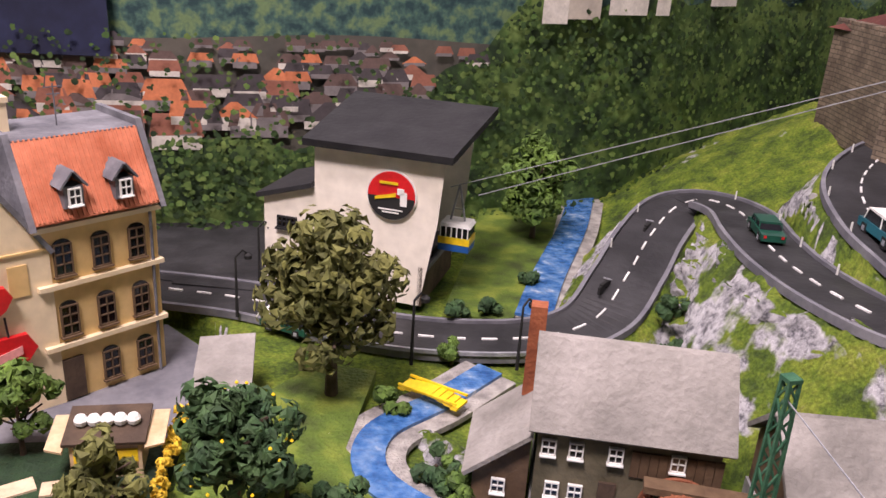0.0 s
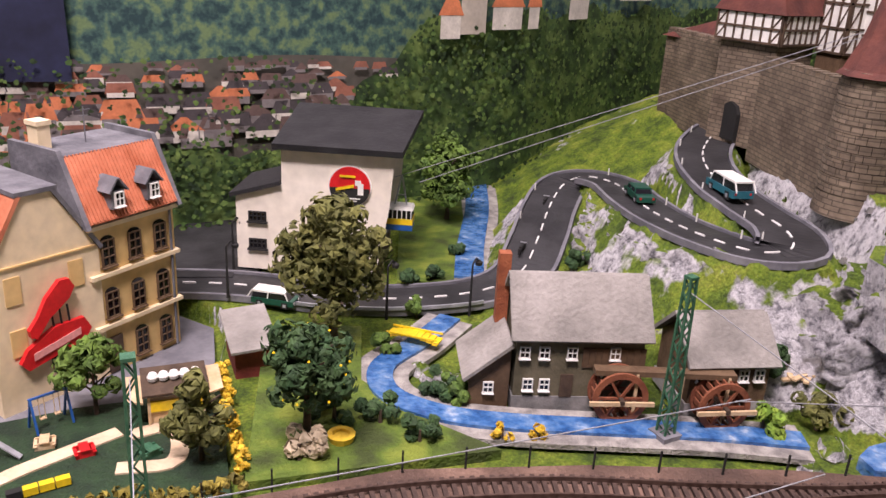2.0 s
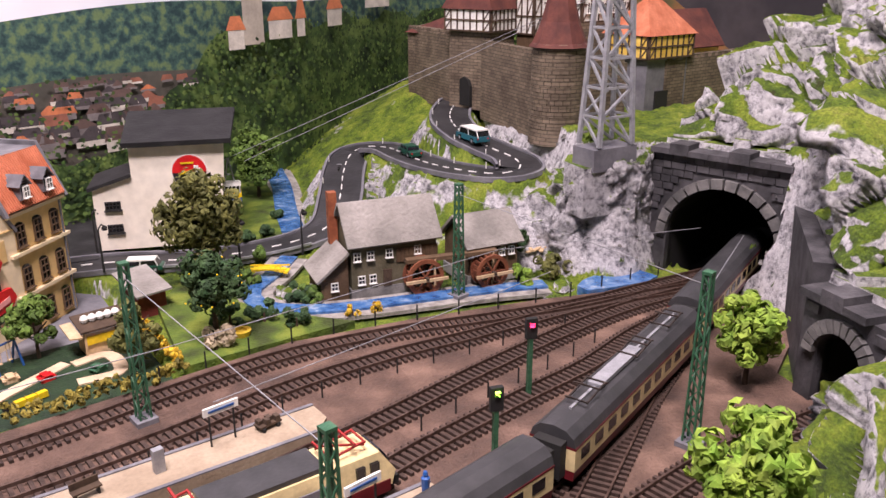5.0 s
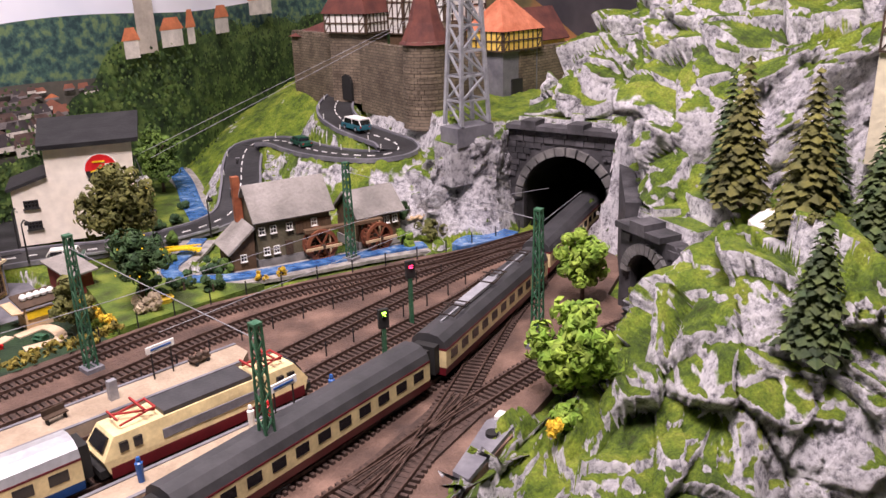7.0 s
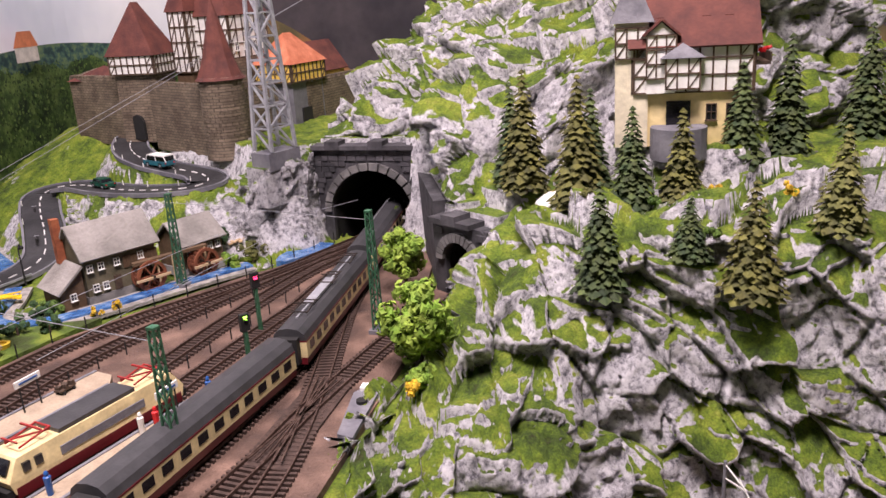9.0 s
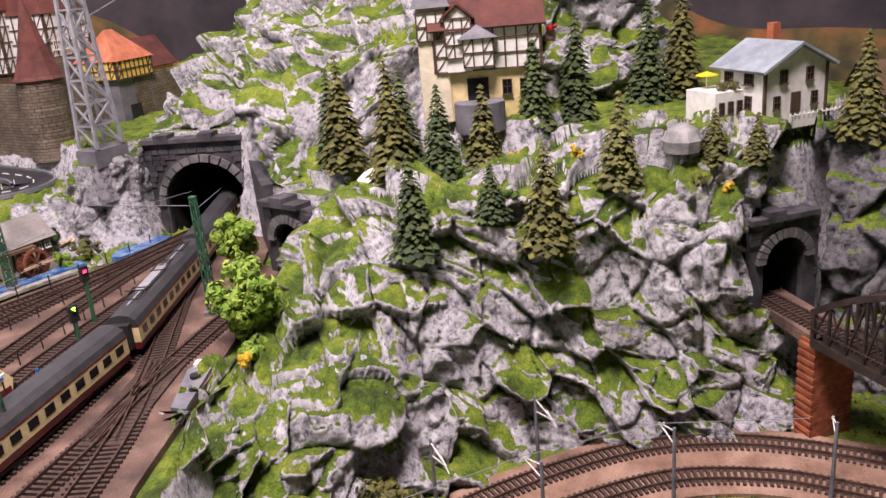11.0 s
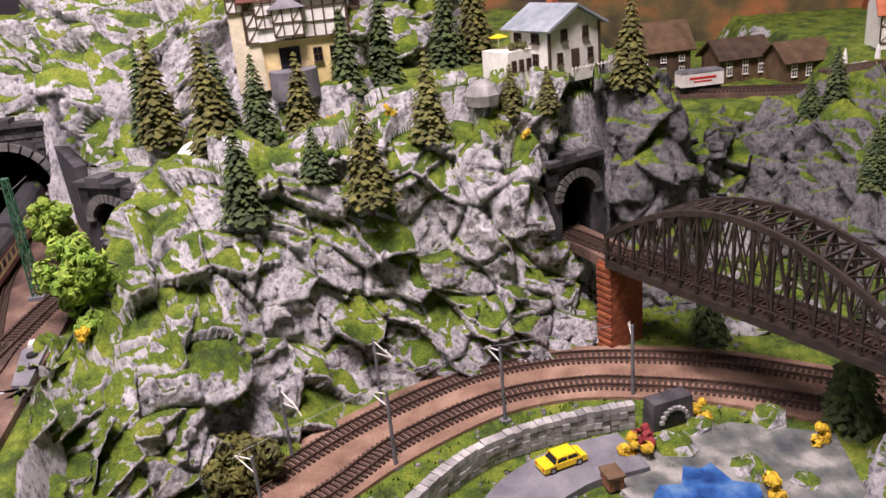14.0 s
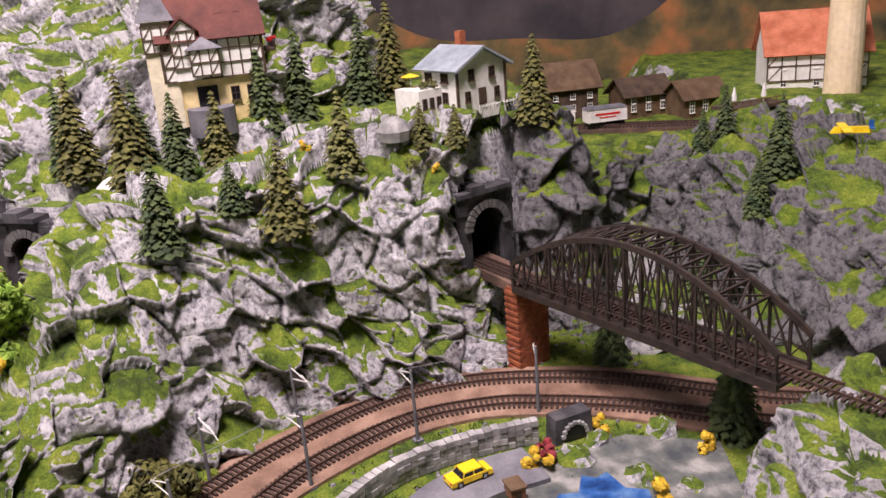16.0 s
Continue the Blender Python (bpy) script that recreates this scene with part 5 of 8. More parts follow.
# water mill, two houses
mill = thing("water_mill", "olive-grey timber mill house with a weathered shingle roof", "house", 0.149, 0.317, 0.0, -14)
MW, MD = 0.092, 0.056
part("base", Shape().box(0, 0, 0, MW + 0.002, MD + 0.002, 0.012), LSTONE, mill, "grey cobbled stone base")
part("wall", Shape().box(0, 0, 0.012, MW, MD, 0.05).gable(0, 0, 0.062, MW, MD, 0.032), OLIVE, mill)
part("roof", Shape().roof(0, 0, 0.063, MW, MD, 0.032, 0.005, 0.003), GREYROOF, mill, "weathered grey shingle roof")
for x in (-0.04, -0.026, -0.006, 0.025):
    window(mill, x, 0.043, 0.0068, 0.0085, -MD / 2 - 0.0002, WHITEP, (1, 1))
for x in (-0.036, -0.024):
    window(mill, x, 0.0175, 0.0068, 0.0085, -MD / 2 - 0.0002, WHITEP, (1, 1))
part("door", Shape().box(-0.008, -MD / 2 - 0.0005, 0.012, 0.009, 0.002, 0.018), WOODD, mill)
for i in range(10):
    part("plank", Shape().box(0.004 + i * 0.0046, -MD / 2 - 0.0004, 0.036, 0.0043, 0.0018, 0.015), WOODM, mill)
part("chimney", Shape().box(-0.052, 0.018, 0.05, 0.009, 0.009, 0.055), BRICK, mill)
lean = part("annex_wall", Shape().add([(x, y, z) for y in (-MD / 2 + 0.002, MD / 2 - 0.004) for x, z in ((-0.078, 0), (-0.049, 0), (-0.049, 0.05), (-0.078, 0.026))], [(0, 1, 2, 3), (7, 6, 5, 4), (1, 0, 4, 5), (3, 2, 6, 7), (0, 3, 7, 4)]), WOODM, mill)
part("annex_roof", Shape().slab([(-0.082, -MD / 2 - 0.004, 0.0245), (-0.048, -MD / 2 - 0.004, 0.0525), (-0.048, MD / 2, 0.0525), (-0.082, MD / 2, 0.0245)], 0.0025), GREYROOF, mill)
window(mill, -0.064, 0.014, 0.0068, 0.008, -MD / 2 + 0.0016, WHITEP, (1, 1))
mill2 = thing("mill_workshop", "smaller grey-brown mill workshop with a shingle roof", "house", 0.252, 0.285, 0.0, -10)
part("base", Shape().box(0, 0, 0, 0.063, 0.058, 0.012), LSTONE, mill2)
part("wall", Shape().box(0, 0, 0.012, 0.06, 0.056, 0.033).gable(0, 0, 0.045, 0.06, 0.056, 0.024), WOODM, mill2)
part("roof", Shape().roof(0, 0, 0.046, 0.06, 0.056, 0.024, 0.005, 0.003), GREYROOF, mill2)
for x in (-0.022, -0.006, 0.01, 0.022):
    window(mill2, x, 0.03, 0.0068, 0.0085, -0.0282, WHITEP, (1, 1))


def wheel(x, y, z, rz, rad):
    e = thing("waterwheel", "rust-brown wooden water wheel in the mill stream", "water wheel", x, y, z, rz, group="mill wheels")
    for yy in (-0.007, 0.007):
        n = 28
        vs = [(r * math.cos(6.2832 * i / n), yy + o, rad + r * math.sin(6.2832 * i / n)) for o in (-0.001, 0.001) for r in (rad * 0.78, rad) for i in range(n)]
        fs = []
        for i in range(n):
            j = (i + 1) % n
            fs += [(i, j, n + j, n + i), (3 * n + i, 3 * n + j, 2 * n + j, 2 * n + i), (n + i, n + j, 3 * n + j, 3 * n + i), (j, i, 2 * n + i, 2 * n + j)]
        part("rim", Shape().add(vs, fs), RUST, e)
        for i in range(6):
            a = 6.2832 * i / 6
            part("spoke", Shape().bar((0, yy, rad), (rad * 0.8 * math.cos(a), yy, rad + rad * 0.8 * math.sin(a)), 0.0018), RUST, e)
    for i in range(20):
        a = 6.2832 * i / 20
        part("paddle", Shape().bar((rad * 0.86 * math.cos(a), -0.007, rad + rad * 0.86 * math.sin(a)), (rad * 0.86 * math.cos(a), 0.007, rad + rad * 0.86 * math.sin(a)), 0.0012, rad * 0.2), RUST, e)
    part("axle", Shape().bar((0, -0.014, rad), (0, 0.014, rad), 0.003), WOODD, e)
    part("beam", Shape().box(0, -0.012, rad * 0.85, rad * 2.3, 0.002, 0.003), WOODL, e)
    return e


RUST = mat("rust_brown_wood", (0.15, 0.045, 0.02), (0.25, 0.085, 0.04), scale=90)
wheel(0.165, 0.271, 0.002, -14, 0.02)
wheel(0.232, 0.245, 0.002, -10, 0.019)
flume = thing("mill_flume", "wooden water flume on posts above the wheels", "flume", 0.195, 0.262, 0.0, -17)
part("trough", Shape().box(0, 0, 0.038, 0.1, 0.009, 0.004), WOODM, flume)
for x in (-0.02, 0.0, 0.012, 0.045):
    part("post", Shape().box(x, -0.004, 0, 0.002, 0.002, 0.04), WOODL, flume)

# yellow footbridge
fb = thing("footbridge", "small bright yellow footbridge over the brook", "bridge", 0.055, 0.408, 0.006, -38)
for i in range(9):
    part("plank", Shape().box(-0.02 + i * 0.005, 0, 0.004 + 0.003 * math.sin(math.pi * i / 8), 0.0047, 0.014, 0.0015), YELM, fb)
for yy in (-0.007, 0.007):
    part("rail", Shape().bar((-0.022, yy, 0.008), (0.022, yy, 0.009), 0.0014), YELM, fb)

# red shed
shed = thing("garden_shed", "dark red wooden shed with a grey roof", "shed", -0.077, 0.42, -0.003, 4)
part("wall", Shape().box(0, 0, -0.016, 0.028, 0.05, 0.042), mat("dark_red_wood", (0.13, 0.02, 0.015), (0.22, 0.04, 0.03), scale=60), shed)
part("roof", Shape().slab([(-0.018, -0.034, 0.024), (0.018, -0.034, 0.026), (0.018, 0.032, 0.032), (-0.018, 0.032, 0.03)], 0.002), GREYROOF, shed)

# ---- castle ----
def crenel_box(name, sh_args, parent, material=CSTONE):
    return part(name, Shape().box(*sh_args), material, parent)


def hip(sh, x, y, z, sx, sy, h, ridge=0.0, over=0.005):
    a, b = sx / 2 + over, sy / 2 + over
    vs = [(x - a, y - b, z), (x + a, y - b, z), (x + a, y + b, z), (x - a, y + b, z), (x - ridge / 2, y, z + h), (x + ridge / 2, y, z + h)]
    return sh.add(vs, [(3, 2, 1, 0), (0, 1, 5, 4), (2, 3, 4, 5), (1, 2, 5), (3, 0, 4)])


def timber(parent, x, y, z, w, h, cols, rows, infill, rz=0, beam=0.0022):
    """A half-timbered wall facing -y: infill plate, posts, rails and braces."""
    e = side_frame(parent, x, y, rz, "timber_wall")
    e.location.z = z
    part("infill", Shape().box(0, -0.0004, 0, w, 0.0016, h), infill, e)
    for i in range(cols + 1):
        part("post", Shape().box(-w / 2 + w * i / cols, -0.0012, 0, beam, 0.0024, h), WOODD, e)
    for j in range(rows + 1):
        part("beam", Shape().box(0, -0.0014, h * j / rows - beam / 2, w + beam, 0.0024, beam), WOODD, e)
    br = Shape()
    for i in (0, cols - 1):
        for j in range(rows):
            x0, x1 = -w / 2 + w * i / cols, -w / 2 + w * (i + 1) / cols
            br.bar((x0, -0.0014, h * j / rows), (x1, -0.0014, h * (j + 1) / rows), beam * 0.7)
    part("brace", br, WOODD, e)
    return e


cz = 0.13
castle = thing("castle", "brown-grey stone castle with red roofs and half-timbered towers", "castle", 0.5, 0.6, cz, 0)
CW = lambda x, y: (x - 0.5, y - 0.6)


def cwall(a, b, h, th=0.014):
    (x0, y0), (x1, y1) = CW(*a), CW(*b)
    ln = math.hypot(x1 - x0, y1 - y0)
    rz = math.degrees(math.atan2(y1 - y0, x1 - x0))
    part("wall", Shape().box((x0 + x1) / 2, (y0 + y1) / 2, -0.02, ln, th, h + 0.02, rz), CSTONE, castle)
    for i in range(int(ln / 0.016)):
        u = (i + 0.5) / int(ln / 0.016)
        part("merlon", Shape().box(x0 + (x1 - x0) * u, y0 + (y1 - y0) * u, h, 0.009, th, 0.005, rz), CSTONE, castle)


cwall((0.515, 0.80), (0.49, 0.64), 0.095)
cwall((0.48, 0.56), (0.44, 0.40), 0.088)
cwall((0.455, 0.37), (0.55, 0.36), 0.075)
cwall((0.515, 0.80), (0.7, 0.95), 0.09)
cwall((0.64, 0.37), (0.86, 0.38), 0.07)
# gate tower
gx, gy = CW(0.505, 0.6)
part("gate_tower", Shape().box(gx, gy, -0.01, 0.06, 0.075, 0.115, 14), CSTONE, castle)
# black plate on the solid wall, painting the dark of the archway
part("gate_arch", Shape().add([(gx - 0.0335 + 0.0005 * q, gy + yy, zz) for q in (0, 10) for yy, zz in ((-0.014, -0.005), (0.014, -0.005), (0.014, 0.025), (0.009, 0.034), (0, 0.038), (-0.009, 0.034), (-0.014, 0.025))], [tuple(reversed(range(7))), tuple(range(7, 14))] + [(i, (i + 1) % 7, 7 + (i + 1) % 7, 7 + i) for i in range(7)]), BLACK, castle)
tw = part("tower_story", Shape().box(gx, gy, 0.105, 0.068, 0.083, 0.03, 14), WHITEP, castle)
for s, dx, dy in ((0.083, -0.0345, 0), (0.068, 0, -0.042)):
    rz = -90 + 14 if dx else 14
    c, sn = math.cos(radians(14)), math.sin(radians(14))
    timber(castle, gx + c * dx - sn * dy, gy + sn * dx + c * dy, 0.105, s, 0.03, 7, 2, WHITEP, rz)
part("tower_roof", hip(Shape(), 0, 0, 0, 0.068, 0.083, 0.085, 0.02), BROWNTILE, castle).matrix_basis = pose(gx, gy, 0.135, 0, 0, 14)
# low wing with a brown roof by the gate
wx, wy = CW(0.535, 0.735)
part("wing", Shape().box(wx, wy, -0.02, 0.05, 0.12, 0.11, 8), CSTONE, castle)
part("wing_roof", hip(Shape(), 0, 0, 0, 0.05, 0.12, 0.025, 0.0), BROWNTILE, castle).matrix_basis = pose(wx, wy, 0.09, 0, 0, 8)
# round tower
rx, ry = CW(0.447, 0.375)
part("round_tower", Shape().lathe(rx, ry, [(-0.02, 0.036), (0.02, 0.033), (0.1, 0.031), (0.1, 0.034), (0.104, 0.034)], 24), CSTONE, castle, smooth=False)
part("spire", Shape().lathe(rx, ry, [(0.1, 0.039), (0.105, 0.034), (0.13, 0.024), (0.215, 0.002)], 10), BROWNTILE, castle)
for i in range(22):
    a = 6.2832 * i / 22
    for k in range(13):
        aa = a + (0.143 if k % 2 else 0)
        rr_ = 0.0335 - 0.00018 * k
        part("stone", Shape().box(rx + rr_ * math.cos(aa), ry + rr_ * math.sin(aa), 0.001 + k * 0.0075, 0.003, 0.0092, 0.0069, math.degrees(aa)), CSTONE, castle)
# keep with white timbered storeys
kx, ky = CW(0.61, 0.5)
part("keep", Shape().box(kx, ky, -0.02, 0.1, 0.1, 0.14), CSTONE, castle)
part("keep_story", Shape().box(kx, ky, 0.12, 0.094, 0.094, 0.07), WHITEP, castle)
timber(castle, kx - 0.0475, ky, 0.12, 0.094, 0.07, 6, 3, WHITEP, -90)
timber(castle, kx, ky - 0.0475, 0.12, 0.094, 0.07, 6, 3, WHITEP, 0)
part("keep_roof", hip(Shape(), kx, ky, 0.19, 0.094, 0.094, 0.08, 0.03), BROWNTILE, castle)
for j in range(4):
    window(castle, kx - 0.035 + j * 0.023, 0.132, 0.009, 0.014, ky - 0.049, WHITEP, (1, 1))
# tall slim tower
sx_, sy_ = CW(0.56, 0.545)
part("slim_tower", Shape().box(sx_, sy_, 0, 0.036, 0.036, 0.2), WOODM, castle)
timber(castle, sx_ - 0.0185, sy_, 0.1, 0.036, 0.1, 3, 4, WHITEP, -90)
timber(castle, sx_, sy_ - 0.0185, 0.1, 0.036, 0.1, 3, 4, WHITEP, 0)
part("slim_roof", hip(Shape(), sx_, sy_, 0.2, 0.036, 0.036, 0.07, 0.0), BROWNTILE, castle)
# yellow gatehouse
yx, yy_ = CW(0.645, 0.40)
part("gatehouse", Shape().box(yx, yy_, -0.02, 0.085, 0.07, 0.095), PAVE, castle)
# archway shade painted as a black plate
part("gatehouse_arch", Shape().box(yx - 0.01, yy_ - 0.036, -0.01, 0.026, 0.003, 0.04), BLACK, castle)
YT = mat("yellow_infill", (0.75, 0.5, 0.08), (0.85, 0.62, 0.14), scale=40)
part("gatehouse_story", Shape().box(yx, yy_, 0.075, 0.092, 0.077, 0.03), YT, castle)
timber(castle, yx - 0.0468, yy_, 0.075, 0.077, 0.03, 7, 2, YT, -90)
timber(castle, yx, yy_ - 0.0392, 0.075, 0.092, 0.03, 8, 2, YT, 0)
part("gatehouse_roof", hip(Shape(), yx, yy_, 0.105, 0.092, 0.077, 0.05, 0.02), REDTILE, castle)
ex, ey = CW(0.74, 0.42)
part("hall", Shape().box(ex, ey, -0.02, 0.1, 0.08, 0.08), CSTONE, castle)
part("hall_story", Shape().box(ex, ey, 0.06, 0.09, 0.07, 0.025).gable(ex, ey, 0.085, 0.09, 0.07, 0.045), YT, castle)
timber(castle, ex - 0.0458, ey, 0.06, 0.07, 0.025, 4, 1, YT, -90)
part("hall_roof", Shape().roof(ex, ey, 0.087, 0.09, 0.07, 0.045, 0.005), BROWNTILE, castle)

# ---- lattice pylon of the cable car ----
py = thing("lattice_pylon", "tall light grey steel lattice pylon on a concrete base", "pylon", 0.365, 0.215, 0.133, -5)
part("base", Shape().box(0, 0, -0.014, 0.06, 0.034, 0.024), PAVE, py)
wid = lambda z: 0.018 * (1 - z / 0.36) + 0.005
for sx, sy in ((-1, -1), (1, -1), (1, 1), (-1, 1)):
    part("leg", Shape().bar((sx * wid(0), sy * wid(0) * 0.7, 0.012), (sx * wid(0.27), sy * wid(0.27) * 0.7, 0.28), 0.0042), GREYM, py)
zs = [0.012 + 0.03 * i for i in range(10)]
for i in range(9):
    a, b = wid(zs[i]), wid(zs[i + 1])
    za, zb = zs[i], zs[i + 1]
    for q in (-1, 1):
        part("strut", Shape().bar((-a * (1 if i % 2 else -1), q * a * 0.7, za), (b * (1 if i % 2 else -1), q * b * 0.7, zb), 0.0026).bar((-b, q * b * 0.7, zb), (b, q * b * 0.7, zb), 0.0024), GREYM, py)
        part("strut", Shape().bar((q * a, -a * 0.7, za), (q * b, b * 0.7, zb), 0.0024).bar((q * b, -b * 0.7, zb), (q * b, b * 0.7, zb), 0.0024), GREYM, py)
part("top_arm", Shape().box(0, 0, 0.275, 0.05, 0.012, 0.006), GREYM, py)

# ---- half-timbered inn on the mountain ----
inn = thing("mountain_inn", "half-timbered inn with yellow ground floor and red-brown roofs", "house", 0.385, -0.335, 0.192, -72)
inn.scale.x = 1.08
part("ground_floor", Shape().box(0, 0, -0.02, 0.10, 0.075, 0.055), mat("pale_yellow_plaster", (0.7, 0.56, 0.25), (0.8, 0.66, 0.35), scale=25), inn)
part("upper_floor", Shape().box(0, 0, 0.035, 0.106, 0.08, 0.05), WHITEP, inn)
timber(inn, 0, -0.0402, 0.035, 0.106, 0.05, 9, 3, WHITEP, 0, 0.0016)
timber(inn, -0.0532, 0, 0.035, 0.08, 0.05, 6, 3, WHITEP, -90, 0.0016)
timber(inn, 0.0532, 0, 0.035, 0.08, 0.05, 6, 3, WHITEP, 90, 0.0016)
part("gable_wall", Shape().gable(0, 0, 0.085, 0.106, 0.08, 0.05), WHITEP, inn)
part("roof", Shape().roof(0, 0, 0.086, 0.106, 0.08, 0.05, 0.006), BROWNTILE, inn)
part("turret", Shape().box(-0.055, -0.025, -0.02, 0.03, 0.03, 0.125), mat("turret_plaster", (0.74, 0.68, 0.5), scale=30), inn)
timber(inn, -0.055, -0.0402, 0.07, 0.03, 0.03, 3, 2, WHITEP, 0, 0.0016)
part("turret_roof", hip(Shape(), -0.055, -0.025, 0.105, 0.03, 0.03, 0.05), SLATE, inn)
part("oriel", Shape().box(-0.01, -0.046, 0.04, 0.03, 0.014, 0.03), WHITEP, inn)
timber(inn, -0.01, -0.0532, 0.04, 0.03, 0.03, 3, 2, WHITEP, 0, 0.0014)
part("oriel_roof", hip(Shape(), -0.01, -0.046, 0.07, 0.03, 0.014, 0.014), SLATE, inn)
part("balcony", Shape().box(0.062, 0, 0.058, 0.016, 0.06, 0.003).box(0.07, 0, 0.061, 0.0015, 0.06, 0.009), WOODD, inn)
part("flower_box", leafy(random.Random(3), (0.07, 0, 0.071), 0.006, 60, 0.002, 0.6), REDM, inn)
# flat dark plate for the shaded way through, the wall behind is solid
part("passage", Shape().box(-0.012, -0.0378, 0.0, 0.022, 0.003, 0.026), DARK, inn)
for x in (0.018, 0.036):
    window(inn, x, 0.006, 0.009, 0.016, -0.0378, WOODD, (1, 1))
for x in (-0.03, 0.012, 0.032):
    part("roof_dormer", Shape().box(x, -0.022, 0.1, 0.008, 0.01, 0.008), BROWNTILE, inn)
part("terrace", Shape().lathe(-0.012, -0.05, [(-0.03, 0.026), (0.002, 0.026)], 16), PAVE, inn)
part("wing_wall", Shape().add([(x, y, z) for y in (-0.046, 0.0) for x, z in ((-0.042, 0.035), (-0.016, 0.035), (-0.016, 0.092), (-0.029, 0.104), (-0.042, 0.092))], [(0, 1, 2, 3, 4), (9, 8, 7, 6, 5)] + [((i + 1) % 5, i, 5 + i, 5 + (i + 1) % 5) for i in range(5)]), WHITEP, inn)
for a, b in ((-0.045, -0.029), (-0.013, -0.029)):
    part("wing_roof", Shape().slab([(a, -0.05, 0.091), (b, -0.05, 0.106), (b, 0.0, 0.106), (a, 0.0, 0.091)], 0.002 if a < b else -0.002), BROWNTILE, inn)
timber(inn, -0.029, -0.0462, 0.05, 0.026, 0.042, 3, 3, WHITEP, 0, 0.0014)
part("chimney", Shape().box(0.02, 0.012, 0.12, 0.008, 0.008, 0.024), BRICK, inn)

# ---- white guest house ----
gh = thing("guest_house", "white guest house with dark timber trim and blue-grey roof", "house", 0.455, -0.645, 0.158, -50)
part("wall", Shape().box(0, 0, -0.02, 0.085, 0.07, 0.07), WHITEP, gh)
part("gable_wall", Shape().add([(x, y, z) for x, y, z in ((-0.0425, -0.035, 0.05), (0.0425, -0.035, 0.05), (0.0425, 0.035, 0.05), (-0.0425, 0.035, 0.05), (0, -0.035, 0.072), (0, 0.035, 0.072))], [(0, 1, 4), (2, 3, 5), (1, 2, 5, 4), (3, 0, 4, 5)]), WHITEP, gh)
part("roof", Shape().slab([(-0.052, -0.044, 0.047), (0, -0.044, 0.074), (0, 0.044, 0.074), (-0.052, 0.044, 0.047)], -0.003).slab([(0.052, 0.044, 0.047), (0, 0.044, 0.074), (0, -0.044, 0.074), (0.052, -0.044, 0.047)], -0.003), BLUEROOF, gh)
part("chimney", Shape().box(0.008, 0.01, 0.065, 0.01, 0.01, 0.026), BRICK, gh)
for x in (-0.026, 0.026):
    window(gh, x, 0.004, 0.008, 0.014, -0.0352, WOODD, (1, 1))
for x in (-0.018, 0.018):
    window(gh, x, 0.031, 0.009, 0.014, -0.0352, WOODD, (1, 1))
part("door", Shape().box(0, -0.0355, -0.002, 0.012, 0.003, 0.022), WOODD, gh)
sidew = side_frame(gh, -0.0425, 0, -90)
for x in (-0.02, 0.012):
    window(sidew, x, 0.004, 0.009, 0.014, -0.0002, WOODD, (1, 1))
    window(sidew, x, 0.031, 0.012, 0.012, -0.0002, WOODD, (2, 1))
for x in (-0.0425, 0.0425):
    part("corner_board", Shape().box(x, -0.0355, -0.01, 0.003, 0.003, 0.06), WOODD, gh)
part("terrace", Shape().box(-0.062, 0.02, -0.02, 0.04, 0.05, 0.045), WHITEP, gh)
tf = side_frame(gh, -0.062, -0.005, 0)
for x in (-0.012, 0.0, 0.012):
    window(tf, x, 0.0, 0.006, 0.014, -0.0002, WOODD, (1, 1))
part("flower_box", leafy(random.Random(8), (-0.062, 0.0, 0.03), 0.018, 180, 0.002, 0.2), LEAFO, gh)
um = thing("parasol", "bright yellow parasol on the terrace", "parasol", 0.44, -0.575, 0.183)
part("pole", Shape().lathe(0, 0, [(0, 0.0006), (0.018, 0.0006)], 6), WHITEP, um)
part("canopy", Shape().lathe(0, 0, [(0.0145, 0.0125), (0.015, 0.0125), (0.019, 0.0008)], 10), YELM, um)
fence = thing("picket_fence", "low white fence before the guest house", "fence", 0.418, -0.69, 0.152, -52)
for i in range(13):
    part("post", Shape().box(-0.036 + i * 0.006, 0, 0, 0.0012, 0.0012, 0.008), WHITEP, fence)
part("rail", Shape().box(0, -0.0012, 0.005, 0.074, 0.001, 0.0014), WHITEP, fence)

# ---- arch bridge ----
A, B = Vector((0.272, -0.703, -0.035)), Vector((-0.004, -0.908, -0.035))
bl = (B - A).length
bz = math.degrees(math.atan2(B.y - A.y, B.x - A.x))
br = thing("arch_bridge", "dark brown steel arch railway bridge with lattice trusses", "railway bridge", A.x, A.y, A.z, bz)
part("deck", Shape().box(bl / 2, 0, -0.006, bl, 0.05, 0.004), IRON, br)
N = 16
arch = lambda u: 0.028 + 0.062 * (1 - (2 * u - 1) ** 2)
